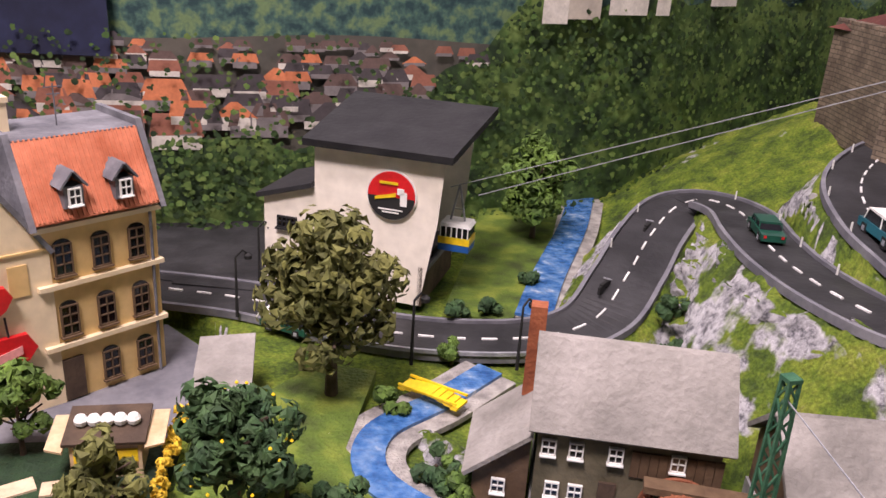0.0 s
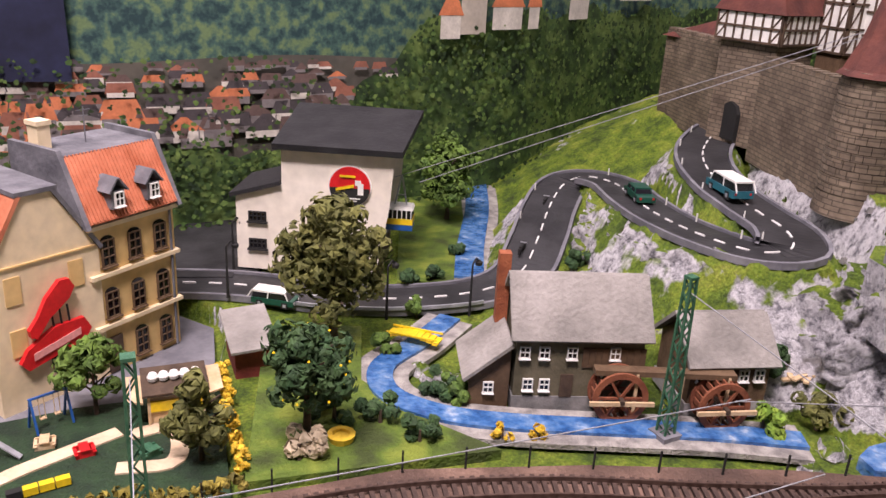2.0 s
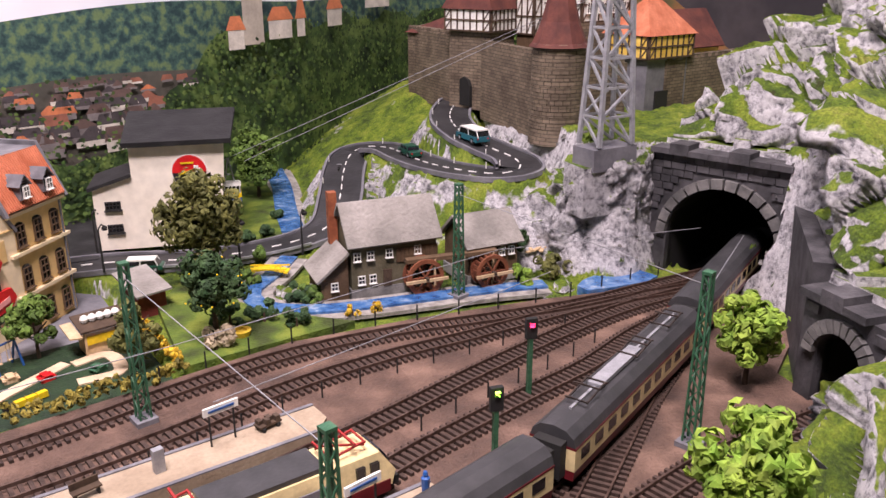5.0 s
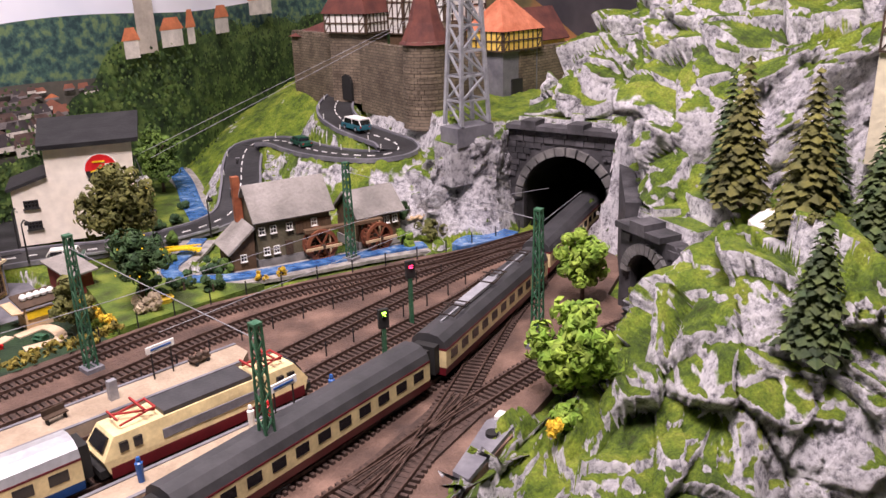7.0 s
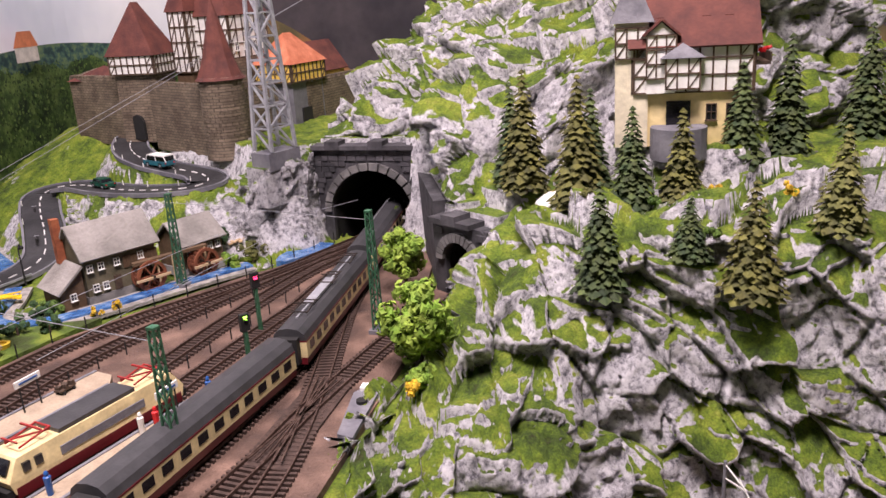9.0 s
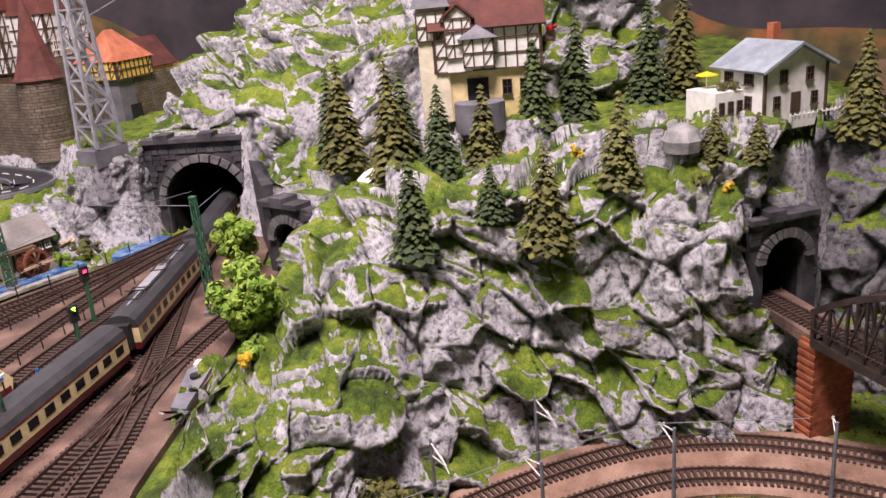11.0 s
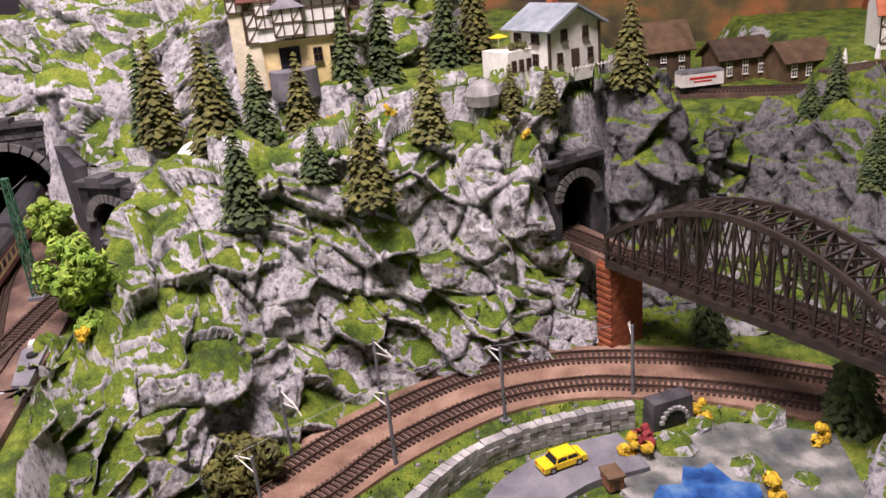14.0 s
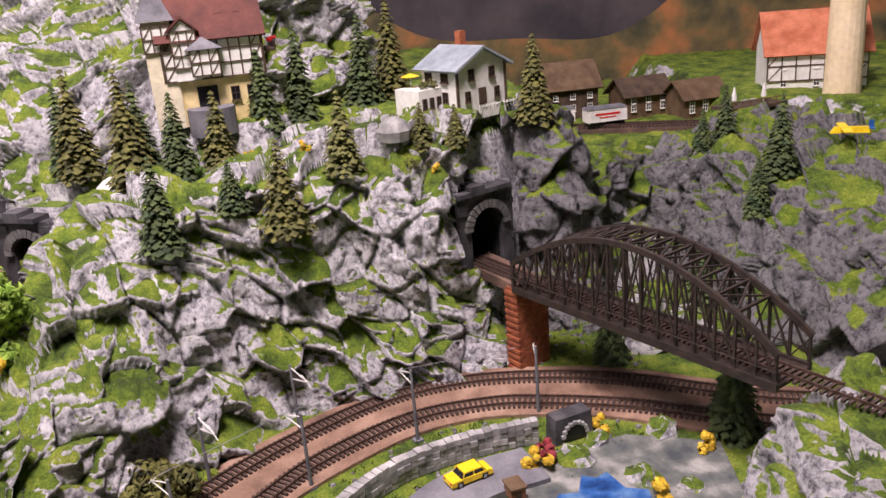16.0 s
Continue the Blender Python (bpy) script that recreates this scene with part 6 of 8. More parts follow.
for yy in (-0.027, 0.027):
    part("bottom_chord", Shape().box(bl / 2, yy, -0.008, bl, 0.004, 0.009), IRON, br)
    for i in range(N):
        u0, u1 = i / N, (i + 1) / N
        part("top_chord", Shape().bar((bl * u0, yy, arch(u0)), (bl * u1, yy, arch(u1)), 0.0042, 0.006), IRON, br)
        part("post", Shape().box(bl * u1 if i < N - 1 else bl - 0.002, yy, 0, 0.0026, 0.0026, arch(u1)), IRON, br)
        a, b = (u0, u1) if i < N / 2 else (u1, u0)
        part("diagonal", Shape().bar((bl * a, yy, 0.0), (bl * b, yy, arch(b)), 0.0018), IRON, br)
        part("lattice", Shape().bar((bl * b, yy, 0.0), (bl * a, yy, arch(a)), 0.0013), IRON, br)
    part("post", Shape().box(0.002, yy, 0, 0.004, 0.004, arch(0)), IRON, br)
    part("handrail", Shape().box(bl / 2, yy * 1.12, 0.012, bl, 0.001, 0.001), IRON, br)
for i in range(2, N - 1):
    u0, u1 = i / N, (i + 1) / N
    part("cross_beam", Shape().bar((bl * u0, -0.027, arch(u0)), (bl * u0, 0.027, arch(u0)), 0.0026), IRON, br)
    if i < N - 2:
        part("cross_brace", Shape().bar((bl * u0, -0.027, arch(u0)), (bl * u1, 0.027, arch(u1)), 0.0018).bar((bl * u0, 0.027, arch(u0)), (bl * u1, -0.027, arch(u1)), 0.0018), IRON, br)
bt_ = even(np.array([(0.5, -0.55), (A.x, A.y), (B.x, B.y), (-0.25, -1.09)]), 0.0062)
track(bt_, -0.037, "brown track across the arch bridge")
dirc = (A - B).normalized()
pier = thing("bridge_pier", "orange brick pier under the end of the bridge", "bridge pier", A.x + 0.006, A.y + 0.004, LOW, bz)
part("core", Shape().box(0, 0, -0.01, 0.022, 0.05, 0.115), BRICK, pier)
for k in range(26):
    for j in range(5):
        part("brick", Shape().box(0.0, -0.02 + j * 0.0098 + (0.0015 if k % 2 else -0.0015), k * 0.0042, 0.0232, 0.0092, 0.0037), BRICK, pier)
appr = thing("bridge_approach", "brown ledge carrying the track from the tunnel to the bridge", "approach", A.x + 0.05, A.y + 0.028, -0.037, 30, kind="structure")
part("slab", Shape().box(0, 0, -0.012, 0.13, 0.045, 0.012), BALLAST, appr)

# ---- trains ----
def coach(x, y, rz, ln, name, label, power=False, n=11, colors=(None, None), z=0.0075):
    e = thing(name, label, "train car", x, y, z, rz, group="express train")
    lo, hi = colors[0] or TRED, colors[1] or TCREAM
    sec = [(-0.0155, 0.006), (-0.0165, 0.013), (-0.0165, 0.03), (-0.0145, 0.036), (-0.009, 0.0405), (0, 0.042), (0.009, 0.0405), (0.0145, 0.036), (0.0165, 0.03), (0.0165, 0.013), (0.0155, 0.006)]
    def band(a, b, nm, m, grow=0.0):
        pts = [(p[0] + (grow if p[0] > 0 else -grow), p[1]) for p in sec if a <= p[1] <= b]
        k = len(pts)
        sh = Shape().add([(xx, p, q) for xx in (-ln / 2, ln / 2) for p, q in pts], [tuple(range(k)), tuple(reversed(range(k, 2 * k)))] + [((i + 1) % k, i, k + i, k + (i + 1) % k) for i in range(k)])
        return part(nm, sh, m, e)
    band(0, 0.0131, "lower_body", lo)
    part("upper_body", Shape().box(0, 0, 0.013, ln, 0.033, 0.017), hi, e)
    band(0.0299, 0.05, "roof", TROOF)
    part("stripe", Shape().box(0, 0, 0.0285, ln + 0.0002, 0.0334, 0.0016), TRED, e)
    for i in range(n):
        xx = -ln / 2 + ln * (i + 0.7) / (n + 0.4)
        for s in (-1, 1):
            part("window", Shape().box(xx, s * 0.01655, 0.018, ln / n * 0.56, 0.0006, 0.008), DARK, e)
    for s in (-1, 1):
        part("gangway", Shape().box(s * (ln / 2 + 0.004), 0, 0.009, 0.008, 0.02, 0.025), BLACK, e)
        bg = part("bogie", Shape().box(s * ln * 0.36, 0, 0, 0.04, 0.022, 0.007), BLACK, e)
        for q in (-0.012, 0.012):
            part("wheel", Shape().bar((s * ln * 0.36 + q, -0.009, 0.0045), (s * ln * 0.36 + q, 0.009, 0.0045), 0.0085), BLACK, e)
    part("underframe", Shape().box(0, 0, 0.002, ln * 0.4, 0.02, 0.006), BLACK, e)
    if power:
        part("roof_gear", Shape().box(-ln * 0.1, 0, 0.0425, ln * 0.3, 0.01, 0.003).box(0, 0, 0.0405, ln * 0.8, 0.002, 0.003), GREYM, e)
        for s in (-0.3, 0.05, 0.32):
            xx = s * ln
            part("pantograph", Shape().bar((xx - 0.014, -0.007, 0.044), (xx + 0.014, -0.007, 0.047), 0.0011).bar((xx - 0.014, 0.007, 0.044), (xx + 0.014, 0.007, 0.047), 0.0011).bar((xx - 0.016, -0.008, 0.046), (xx - 0.016, 0.008, 0.046), 0.0011).bar((xx + 0.016, -0.008, 0.046), (xx + 0.016, 0.008, 0.046), 0.0011).bar((xx, -0.01, 0.049), (xx, 0.01, 0.049), 0.0011), IRON, e)
    return e


def along(line, s):
    ln = np.r_[0, np.cumsum(np.linalg.norm(np.diff(line[:, :2], axis=0), axis=1))]
    return Vector((float(np.interp(s, ln, line[:, 0])), float(np.interp(s, ln, line[:, 1])), 0)), ln


E_ = TRACKS["e"]
# gap between the two front cars lies at x = 0.03
_, lnE = along(E_, 0)
s0 = float(np.interp(0.028, E_[:, 0], lnE))
for off, ln_, pw, nm in ((-0.128, 0.236, False, 0), (0.128, 0.236, True, 0), (-0.384, 0.236, False, 0), (0.384, 0.236, False, 0)):
    a, _ = along(E_, s0 + off - ln_ * 0.36)
    b, _ = along(E_, s0 + off + ln_ * 0.36)
    m = (a + b) / 2
    coach(m.x, m.y, math.degrees(math.atan2(b.y - a.y, b.x - a.x)), ln_, "train_coach", "dark red and cream motor coach with roof pantographs" if pw else "dark red and cream express coach with grey roof", pw)

loco = thing("electric_locomotive", "cream and dark red electric locomotive with red pantographs", "locomotive", -0.132, 0.013, 0.0075, 0)
LL = 0.16
sec = [(-LL / 2, 0.008), (-LL / 2 - 0.003, 0.018), (-LL / 2 + 0.007, 0.033), (LL / 2 - 0.007, 0.033), (LL / 2 + 0.003, 0.018), (LL / 2, 0.008)]
part("body", Shape().add([(x, y * (0.0165 if z < 0.03 else 0.014), z) for y in (-1, 1) for x, z in sec], [tuple(range(6)), tuple(reversed(range(6, 12)))] + [((i + 1) % 6, i, 6 + i, 6 + (i + 1) % 6) for i in range(6)]), TCREAM, loco)
part("skirt", Shape().box(0, 0, 0.004, LL - 0.002, 0.0335, 0.0085), TRED, loco)
part("roof", Shape().box(0, 0, 0.033, LL * 0.45, 0.025, 0.0035), TROOF, loco)
part("side_vents", Shape().box(0, -0.0164, 0.018, LL * 0.5, 0.001, 0.007), PAVE, loco)
for s in (-1, 1):
    part("windscreen", Shape().slab([(s * (LL / 2 + 0.0008), -0.011, 0.0225), (s * (LL / 2 + 0.0008), 0.011, 0.0225), (s * (LL / 2 - 0.0052), 0.010, 0.0315), (s * (LL / 2 - 0.0052), -0.010, 0.0315)], 0.0012 * s), DARK, loco)
    for k in (0.012, 0.022):
        part("cab_window", Shape().box(s * (LL / 2 - k), -0.0158, 0.021, 0.006, 0.0022, 0.007), DARK, loco)
    xx = s * LL * 0.33
    part("pantograph", Shape().bar((xx - 0.013, -0.008, 0.036), (xx + 0.013, -0.008, 0.04), 0.0012).bar((xx - 0.013, 0.008, 0.036), (xx + 0.013, 0.008, 0.04), 0.0012).bar((xx + 0.013, -0.008, 0.038), (xx - 0.013, 0.008, 0.038), 0.0012).bar((xx - 0.014, -0.009, 0.041), (xx - 0.014, 0.009, 0.041), 0.0012).bar((xx + 0.004, -0.012, 0.043), (xx + 0.004, 0.012, 0.043), 0.0014).bar((xx + 0.013, -0.009, 0.04), (xx + 0.013, 0.009, 0.04), 0.0012), mat("pantograph_red", (0.3, 0.02, 0.02), scale=60, bump=0) if s < 0 else bpy.data.materials["pantograph_red"], loco)
    part("bogie", Shape().box(s * 0.045, 0, 0, 0.05, 0.02, 0.007), BLACK, loco)
    part("buffer_beam", Shape().box(s * (LL / 2 + 0.003), 0, 0.006, 0.006, 0.03, 0.006), BLACK, loco)
SILV = mat("silver_roof", (0.5, 0.52, 0.54), scale=40, rough=0.35, metal=0.5, bump=0)
cc = coach(-0.354, 0.012, 0, 0.25, "blue_cream_coach", "cream and dark blue coach with a silver roof", False, 11, (BLUEM, TCREAM))
for ch in cc.children:
    if ch.name.startswith("roof"):
        ch.data.materials.clear()
        ch.data.materials.append(SILV)

# ---- platforms ----
PLAT = mat("platform_sand", (0.3, 0.235, 0.165), (0.4, 0.325, 0.235), scale=40, fine=10)
def platform(x0, x1, y0, y1, label, ramp):
    e = thing("platform", label, "platform", 0, 0, 0.003, kind="structure")
    part("slab", Shape().prism([(x0, y0), (x1 - ramp, y0), (x1, (y0 + y1) / 2 - 0.004), (x1, y1), (x0, y1)], 0, 0.011), PLAT, e)
    part("edge", Shape().box((x0 + x1 - ramp) / 2, y0 + 0.0015, 0.011, x1 - x0 - ramp, 0.003, 0.001), PAVE, e)
    part("edge", Shape().box((x0 + x1) / 2, y1 - 0.0015, 0.011, x1 - x0, 0.003, 0.001), PAVE, e)
    return e
platform(-1.2, -0.045, 0.08, 0.118, "sand-coloured long station platform", 0.015)
platform(-1.2, -0.03, -0.038, -0.012, "narrow sand-coloured platform between the trains", 0.01)


def bench(x, y, rz):
    e = thing("platform_bench", "dark wooden bench on the platform", "bench", x, y, 0.014, rz)
    part("seat", Shape().box(0, 0, 0.005, 0.018, 0.006, 0.0012), WOODD, e)
    part("back", Shape().box(0, 0.003, 0.006, 0.018, 0.001, 0.005), WOODD, e)
    for s in (-1, 1):
        part("leg", Shape().box(s * 0.007, 0, 0, 0.001, 0.005, 0.005), BLACK, e)
bench(-0.21, 0.1, 8)
cart = thing("luggage_cart", "dark luggage cart with bags", "cart", -0.085, 0.108, 0.014, 10)
part("deck", Shape().box(0, 0, 0.003, 0.018, 0.009, 0.0015), WOODD, cart)
for i in range(4):
    part("bag", Shape().box(-0.006 + i * 0.004, 0.002 * (-1) ** i, 0.0045, 0.0036, 0.005, 0.003 + 0.001 * (i % 2)), BARK, cart)
    part("wheel", Shape().lathe(-0.006 + 0.012 * (i % 2), -0.004 + 0.008 * (i // 2), [(0, 0.0016), (0.003, 0.0016)], 8), BLACK, cart)


def platform_sign(x, y, rz):
    e = thing("platform_sign", "white station name board on two posts", "sign", x, y, 0.014, rz)
    part("board", Shape().box(0, 0, 0.024, 0.026, 0.0016, 0.006), WHITEP, e)
    part("lettering_bar", Shape().box(0, -0.001, 0.0262, 0.019, 0.0006, 0.0016), BLUEM, e)
    for s in (-1, 1):
        part("post", Shape().box(s * 0.009, 0, 0, 0.001, 0.001, 0.025), BLACK, e)
platform_sign(-0.118, 0.108, 6)
platform_sign(-0.085, -0.024, 6)
kiosk = thing("platform_machine", "grey ticket cabinet on the platform", "cabinet", -0.165, 0.1, 0.014, 5)
part("cabinet", Shape().box(0, 0, 0, 0.007, 0.005, 0.017), GREYM, kiosk)
for x, y, m in ((-0.042, -0.026, BLUEM), (-0.1, -0.024, REDM), (-0.112, -0.02, WHITEP), (-0.2, -0.024, BLUEM)):
    fg = thing("figurine", "tiny painted model figure standing on the platform", "figurine", x, y, 0.014)
    part("figure", Shape().lathe(0, 0, [(0, 0.0022), (0.009, 0.0026), (0.0145, 0.0028), (0.0155, 0.0012), (0.017, 0.0018), (0.019, 0.0012)], 8), m, fg)

# ---- masts and signals ----
def mast(x, y, z, h, rz, w=0.0085, label="green lattice catenary mast"):
    e = thing("catenary_mast", label, "mast", x, y, z, rz, group="catenary masts")
    part("base", Shape().box(0, 0, -0.004, w * 1.9, w * 1.9, 0.008), PAVE, e)
    for sx, sy in ((-1, -1), (1, -1), (1, 1), (-1, 1)):
        part("leg", Shape().bar((sx * w / 2, sy * w / 2, 0), (sx * w * 0.3, sy * w * 0.3, h), 0.0014), GREENM, e)
    n = int(h / 0.009)
    for i in range(n):
        a, b = w / 2 - w * 0.2 * i / n, w / 2 - w * 0.2 * (i + 1) / n
        za, zb, s = h * i / n, h * (i + 1) / n, 1 if i % 2 else -1
        part("brace", Shape().bar((-a * s, -a, za), (b * s, -b, zb), 0.0009).bar((-a * s, a, za), (b * s, b, zb), 0.0009).bar((-a, -a * s, za), (-b, b * s, zb), 0.0009).bar((a, -a * s, za), (b, b * s, zb), 0.0009), GREENM, e)
    part("cap", Shape().box(0, 0, h, w * 0.8, w * 0.8, 0.002), GREENM, e)
    return e
mast(0.187, 0.24, 0.003, 0.118, 10)
mast(0.152, -0.076, 0.003, 0.13, 10)
mast(-0.149, 0.187, 0.003, 0.125, 5)
mast(-0.136, -0.083, 0.003, 0.122, 5)
for (a, b) in (((0.152, -0.076, 0.125), (0.187, 0.24, 0.112)), ((-0.149, 0.187, 0.118), (-0.136, -0.083, 0.115)), ((0.152, -0.076, 0.12), (0.4, 0.06, 0.075)), ((-0.142, 0.05, 0.08), (0.17, 0.09, 0.08)), ((-0.142, 0.14, 0.08), (0.18, 0.16, 0.08)), ((0.17, 0.16, 0.08), (0.4, 0.11, 0.07)), ((-0.8, 0.14, 0.08), (-0.142, 0.14, 0.08))):
    tagged(part("overhead_wire", Shape().bar(a, b, 0.0005), GREYM), "thin grey overhead contact wire", "wire")


def signal(x, y, z, h, lit):
    e = thing("light_signal", "black colour-light signal with a %s lamp on a green post" % lit, "signal", x, y, z, 70)
    part("post", Shape().box(0, 0, 0, 0.003, 0.003, h), GREENM, e)
    part("ladder", Shape().box(0.003, 0, 0, 0.0006, 0.003, h), GREENM, e)
    hd = part("head", Shape().box(0, 0, h, 0.004, 0.009, 0.017), BLACK, e)
    for i, c in enumerate(("green", "red")):
        on = c == lit
        m = SIGL[c] if on else DARK
        part("lamp", Shape().bar((-0.0035, 0.0, h + 0.005 + 0.008 * (1 - i) if c == "green" else h + 0.012), (-0.0018, 0.0, h + 0.005 + 0.008 * (1 - i) if c == "green" else h + 0.012), 0.0034), m, hd)
    return e
SIGL = {"red": mat("red_signal_lamp", (0.9, 0.05, 0.05), scale=50, bump=0, emit=(1.0, 0.03, 0.12, 6)), "green": mat("green_signal_lamp", (0.5, 0.9, 0.1), scale=50, bump=0, emit=(0.45, 1.0, 0.08, 6))}
signal(0.108, 0.045, 0.003, 0.05, "red")
signal(0.023, -0.015, 0.003, 0.045, "green")
# turnout motor plate
tp = thing("turnout_motor", "grey turnout machine plate beside the switch", "turnout motor", -0.002, -0.152, 0.003, 20)
part("plate", Shape().prism([(-0.045, -0.008), (0.03, -0.012), (0.045, 0.0), (0.03, 0.01), (-0.04, 0.006)], 0, 0.004), PAVE, tp)
part("knob", Shape().lathe(0.012, -0.002, [(0.004, 0.005), (0.007, 0.005)], 12), BLACK, tp)
part("cap", Shape().box(0.038, 0.002, 0.004, 0.01, 0.006, 0.003), WHITEP, tp)
sw = thing("turnout", "dark crossing rails of the double-slip turnout", "turnout", -0.03, -0.116, 0.003, 14)
for i in range(5):
    part("switch_rail", Shape().bar((-0.07, -0.014 + i * 0.007, 0.0058), (0.07, 0.014 - i * 0.006, 0.0058), 0.0012), RAIL, sw)
part("sleeper_bed", Shape().box(0, 0, 0, 0.15, 0.04, 0.0024), SLEEPER, sw)


def pole(x, y, z, h, rz):
    e = thing("concrete_mast", "slim dark single-track catenary pole with a bracket arm", "mast", x, y, z, rz, group="lower catenary poles")
    part("post", Shape().lathe(0, 0, [(-0.004, 0.0022), (h, 0.0015)], 8), SLATE, e)
    part("foot", Shape().box(0, 0, -0.004, 0.01, 0.01, 0.006), PAVE, e)
    part("arm", Shape().bar((0, 0, h * 0.96), (0.03, 0, h * 0.86), 0.0009).bar((0, 0, h * 0.8), (0.03, 0, h * 0.86), 0.0009).bar((0.02, 0, h * 0.93), (0.035, 0, h * 0.8), 0.0008), WHITEP, e)
    return e
LP = [(-0.05, -0.355), (0.045, -0.455), (0.118, -0.56), (0.152, -0.695)]
pk = [(0.06, -0.35), (0.152, -0.427)]
for (x, y), rz in zip(LP, (50, 45, 30, 0)):
    pole(x, y, LOW, 0.085, rz)
for x, y in pk:
    pole(x, y, LOW, 0.085, 225)
for a, b in zip(LP, LP[1:]):
    tagged(part("overhead_wire", Shape().bar((a[0] + 0.02, a[1] + 0.02, LOW + 0.075), (b[0] + 0.02, b[1] + 0.02, LOW + 0.075), 0.0005), GREYM), "thin grey overhead contact wire", "wire")

# ---- cars ----
def car(x, y, z, rz, body, roofm, name, label, ln=0.05, van=False):
    e = thing(name, label, "car", x, y, z, rz, group="model cars")
    w = ln * 0.4
    pr = [(-0.5, 0.06), (-0.49, 0.17), (-0.3, 0.19), (-0.18, 0.3), (0.25, 0.3), (0.4, 0.19), (0.49, 0.17), (0.5, 0.06)] if not van else [(-0.5, 0.06), (-0.5, 0.2), (-0.47, 0.34), (0.3, 0.36), (0.42, 0.22), (0.5, 0.18), (0.5, 0.06)]
    low = [(p, min(q, 0.19)) for p, q in pr]
    k = len(pr)
    ext = lambda prof, ww, zz: Shape().add([(p * ln, s * ww / 2, q * ln + zz) for s in (-1, 1) for p, q in prof], [tuple(range(len(prof))), tuple(reversed(range(len(prof), 2 * len(prof))))] + [((i + 1) % len(prof), i, len(prof) + i, len(prof) + (i + 1) % len(prof)) for i in range(len(prof))])
    part("body", ext(low, w, 0), body, e)
    cab = [(p * 0.96, q) for p, q in pr if q >= 0.17]
    part("glass_cabin", ext(cab, w * 0.9, -0.001), DARK, e)
    top = max(q for _, q in pr)
    x0, x1 = (-0.18, 0.25) if not van else (-0.47, 0.3)
    part("roof", Shape().box((x0 + x1) / 2 * ln, 0, top * ln - 0.0015, (x1 - x0) * ln, w * 0.88, 0.0018), roofm, e)
    for q in (x0, (x0 + x1) / 2, x1):
        for s in (-1, 1):
            part("pillar", Shape().bar((q * ln * 1.25, s * w * 0.455, 0.185 * ln), (q * ln, s * w * 0.44, top * ln), 0.001), roofm, e)
    for q in (-0.3, 0.3):
        for s in (-1, 1):
            wh = part("wheel", Shape().bar((q * ln, s * (w / 2 - 0.003), 0.07 * ln), (q * ln, s * (w / 2 + 0.0004), 0.07 * ln), 0.14 * ln), BLACK, e)
            part("hub", Shape().bar((q * ln, s * (w / 2), 0.07 * ln), (q * ln, s * (w / 2 + 0.0007), 0.07 * ln), 0.07 * ln), GREYM, wh)
    for s in (-1, 1):
        part("headlight", Shape().box(0.5 * ln, s * w * 0.34, 0.11 * ln, 0.0008, 0.0022, 0.0018), WHITEP, e)
        part("tail_light", Shape().box(-0.498 * ln, s * w * 0.36, 0.12 * ln, 0.0008, 0.002, 0.002), REDM, e)
    return e
TEAL = mat("teal_car_paint", (0.02, 0.13, 0.17), scale=60, rough=0.3, bump=0)
GREENC = mat("dark_green_car_paint", (0.01, 0.07, 0.045), scale=60, rough=0.3, bump=0)
car(0.372, 0.452, 0.1075, 82, TEAL, WHITEP, "estate_car", "teal estate car with a white roof on the hairpin road", 0.052, True)
car(0.326, 0.53, 0.081, 78, GREENC, GREENC, "green_car", "dark green saloon car on the hairpin road", 0.046)
car(0.03, -0.612, -0.142, -62, YELM, YELM, "yellow_car", "bright yellow hatchback parked on the lower road", 0.046)
car(-0.045, 0.515, 0.0015, -30, GREENC, WHITEP, "green_van", "green and white old van on the street", 0.04, True)

# ---- lower road and stone wall ----
lr = curve([(-0.25, -0.52, -0.142), (-0.05, -0.56, -0.142), (0.02, -0.61, -0.142), (0.05, -0.68, -0.142)])
tagged(part("road_lower", ribbon(Shape(), lr, 0.03, -0.03, 0.01, 0.0), PAVE), "grey lower road beside the stone wall", "road", kind="structure")
sw_ = thing("stone_wall", "grey dry-stone retaining wall below the track", "stone wall", 0, 0, 0, kind="structure")
wl = even(curve([(-0.16, -0.42), (-0.09, -0.452), (0.0, -0.502), (0.052, -0.557), (0.083, -0.625), (0.1, -0.69)]), 0.0085)
rr = random.Random(5)
dd, nn = sides(wl)
part("core", ribbon(Shape(), np.c_[wl, np.full(len(wl), LOW + 0.026)], 0.003, -0.003, 0.04), SLATE, sw_)
for p, q in zip(wl, dd):
    for k in range(4):
        part("stone", Shape().box(p[0] + rr.uniform(-0.001, 0.001), p[1] - 0.001, LOW + 0.001 + k * 0.0068, 0.0078, 0.009 + rr.uniform(0, 0.003), 0.0062, math.degrees(math.atan2(q[1], q[0])) + rr.uniform(-6, 6)), LSTONE, sw_)

culvert = thing("culvert", "black stone culvert mouth in the valley wall", "culvert", 0.104, -0.722, LOW, -66)
part("block", Shape().box(0, 0, 0, 0.046, 0.02, 0.03, 0, 0.94), DSTONE, culvert)
# opening is a black plate on the block, its inner shade as colour
part("mouth", Shape().add([(0.013 * math.cos(math.pi * i / 10), y, 0.006 + 0.014 * math.sin(math.pi * i / 10)) for y in (-0.0115, -0.009) for i in range(11)], [tuple(range(10, -1, -1)), tuple(range(11, 22))] + [(i, i + 1, 12 + i, 11 + i) for i in range(10)]), BLACK, culvert)
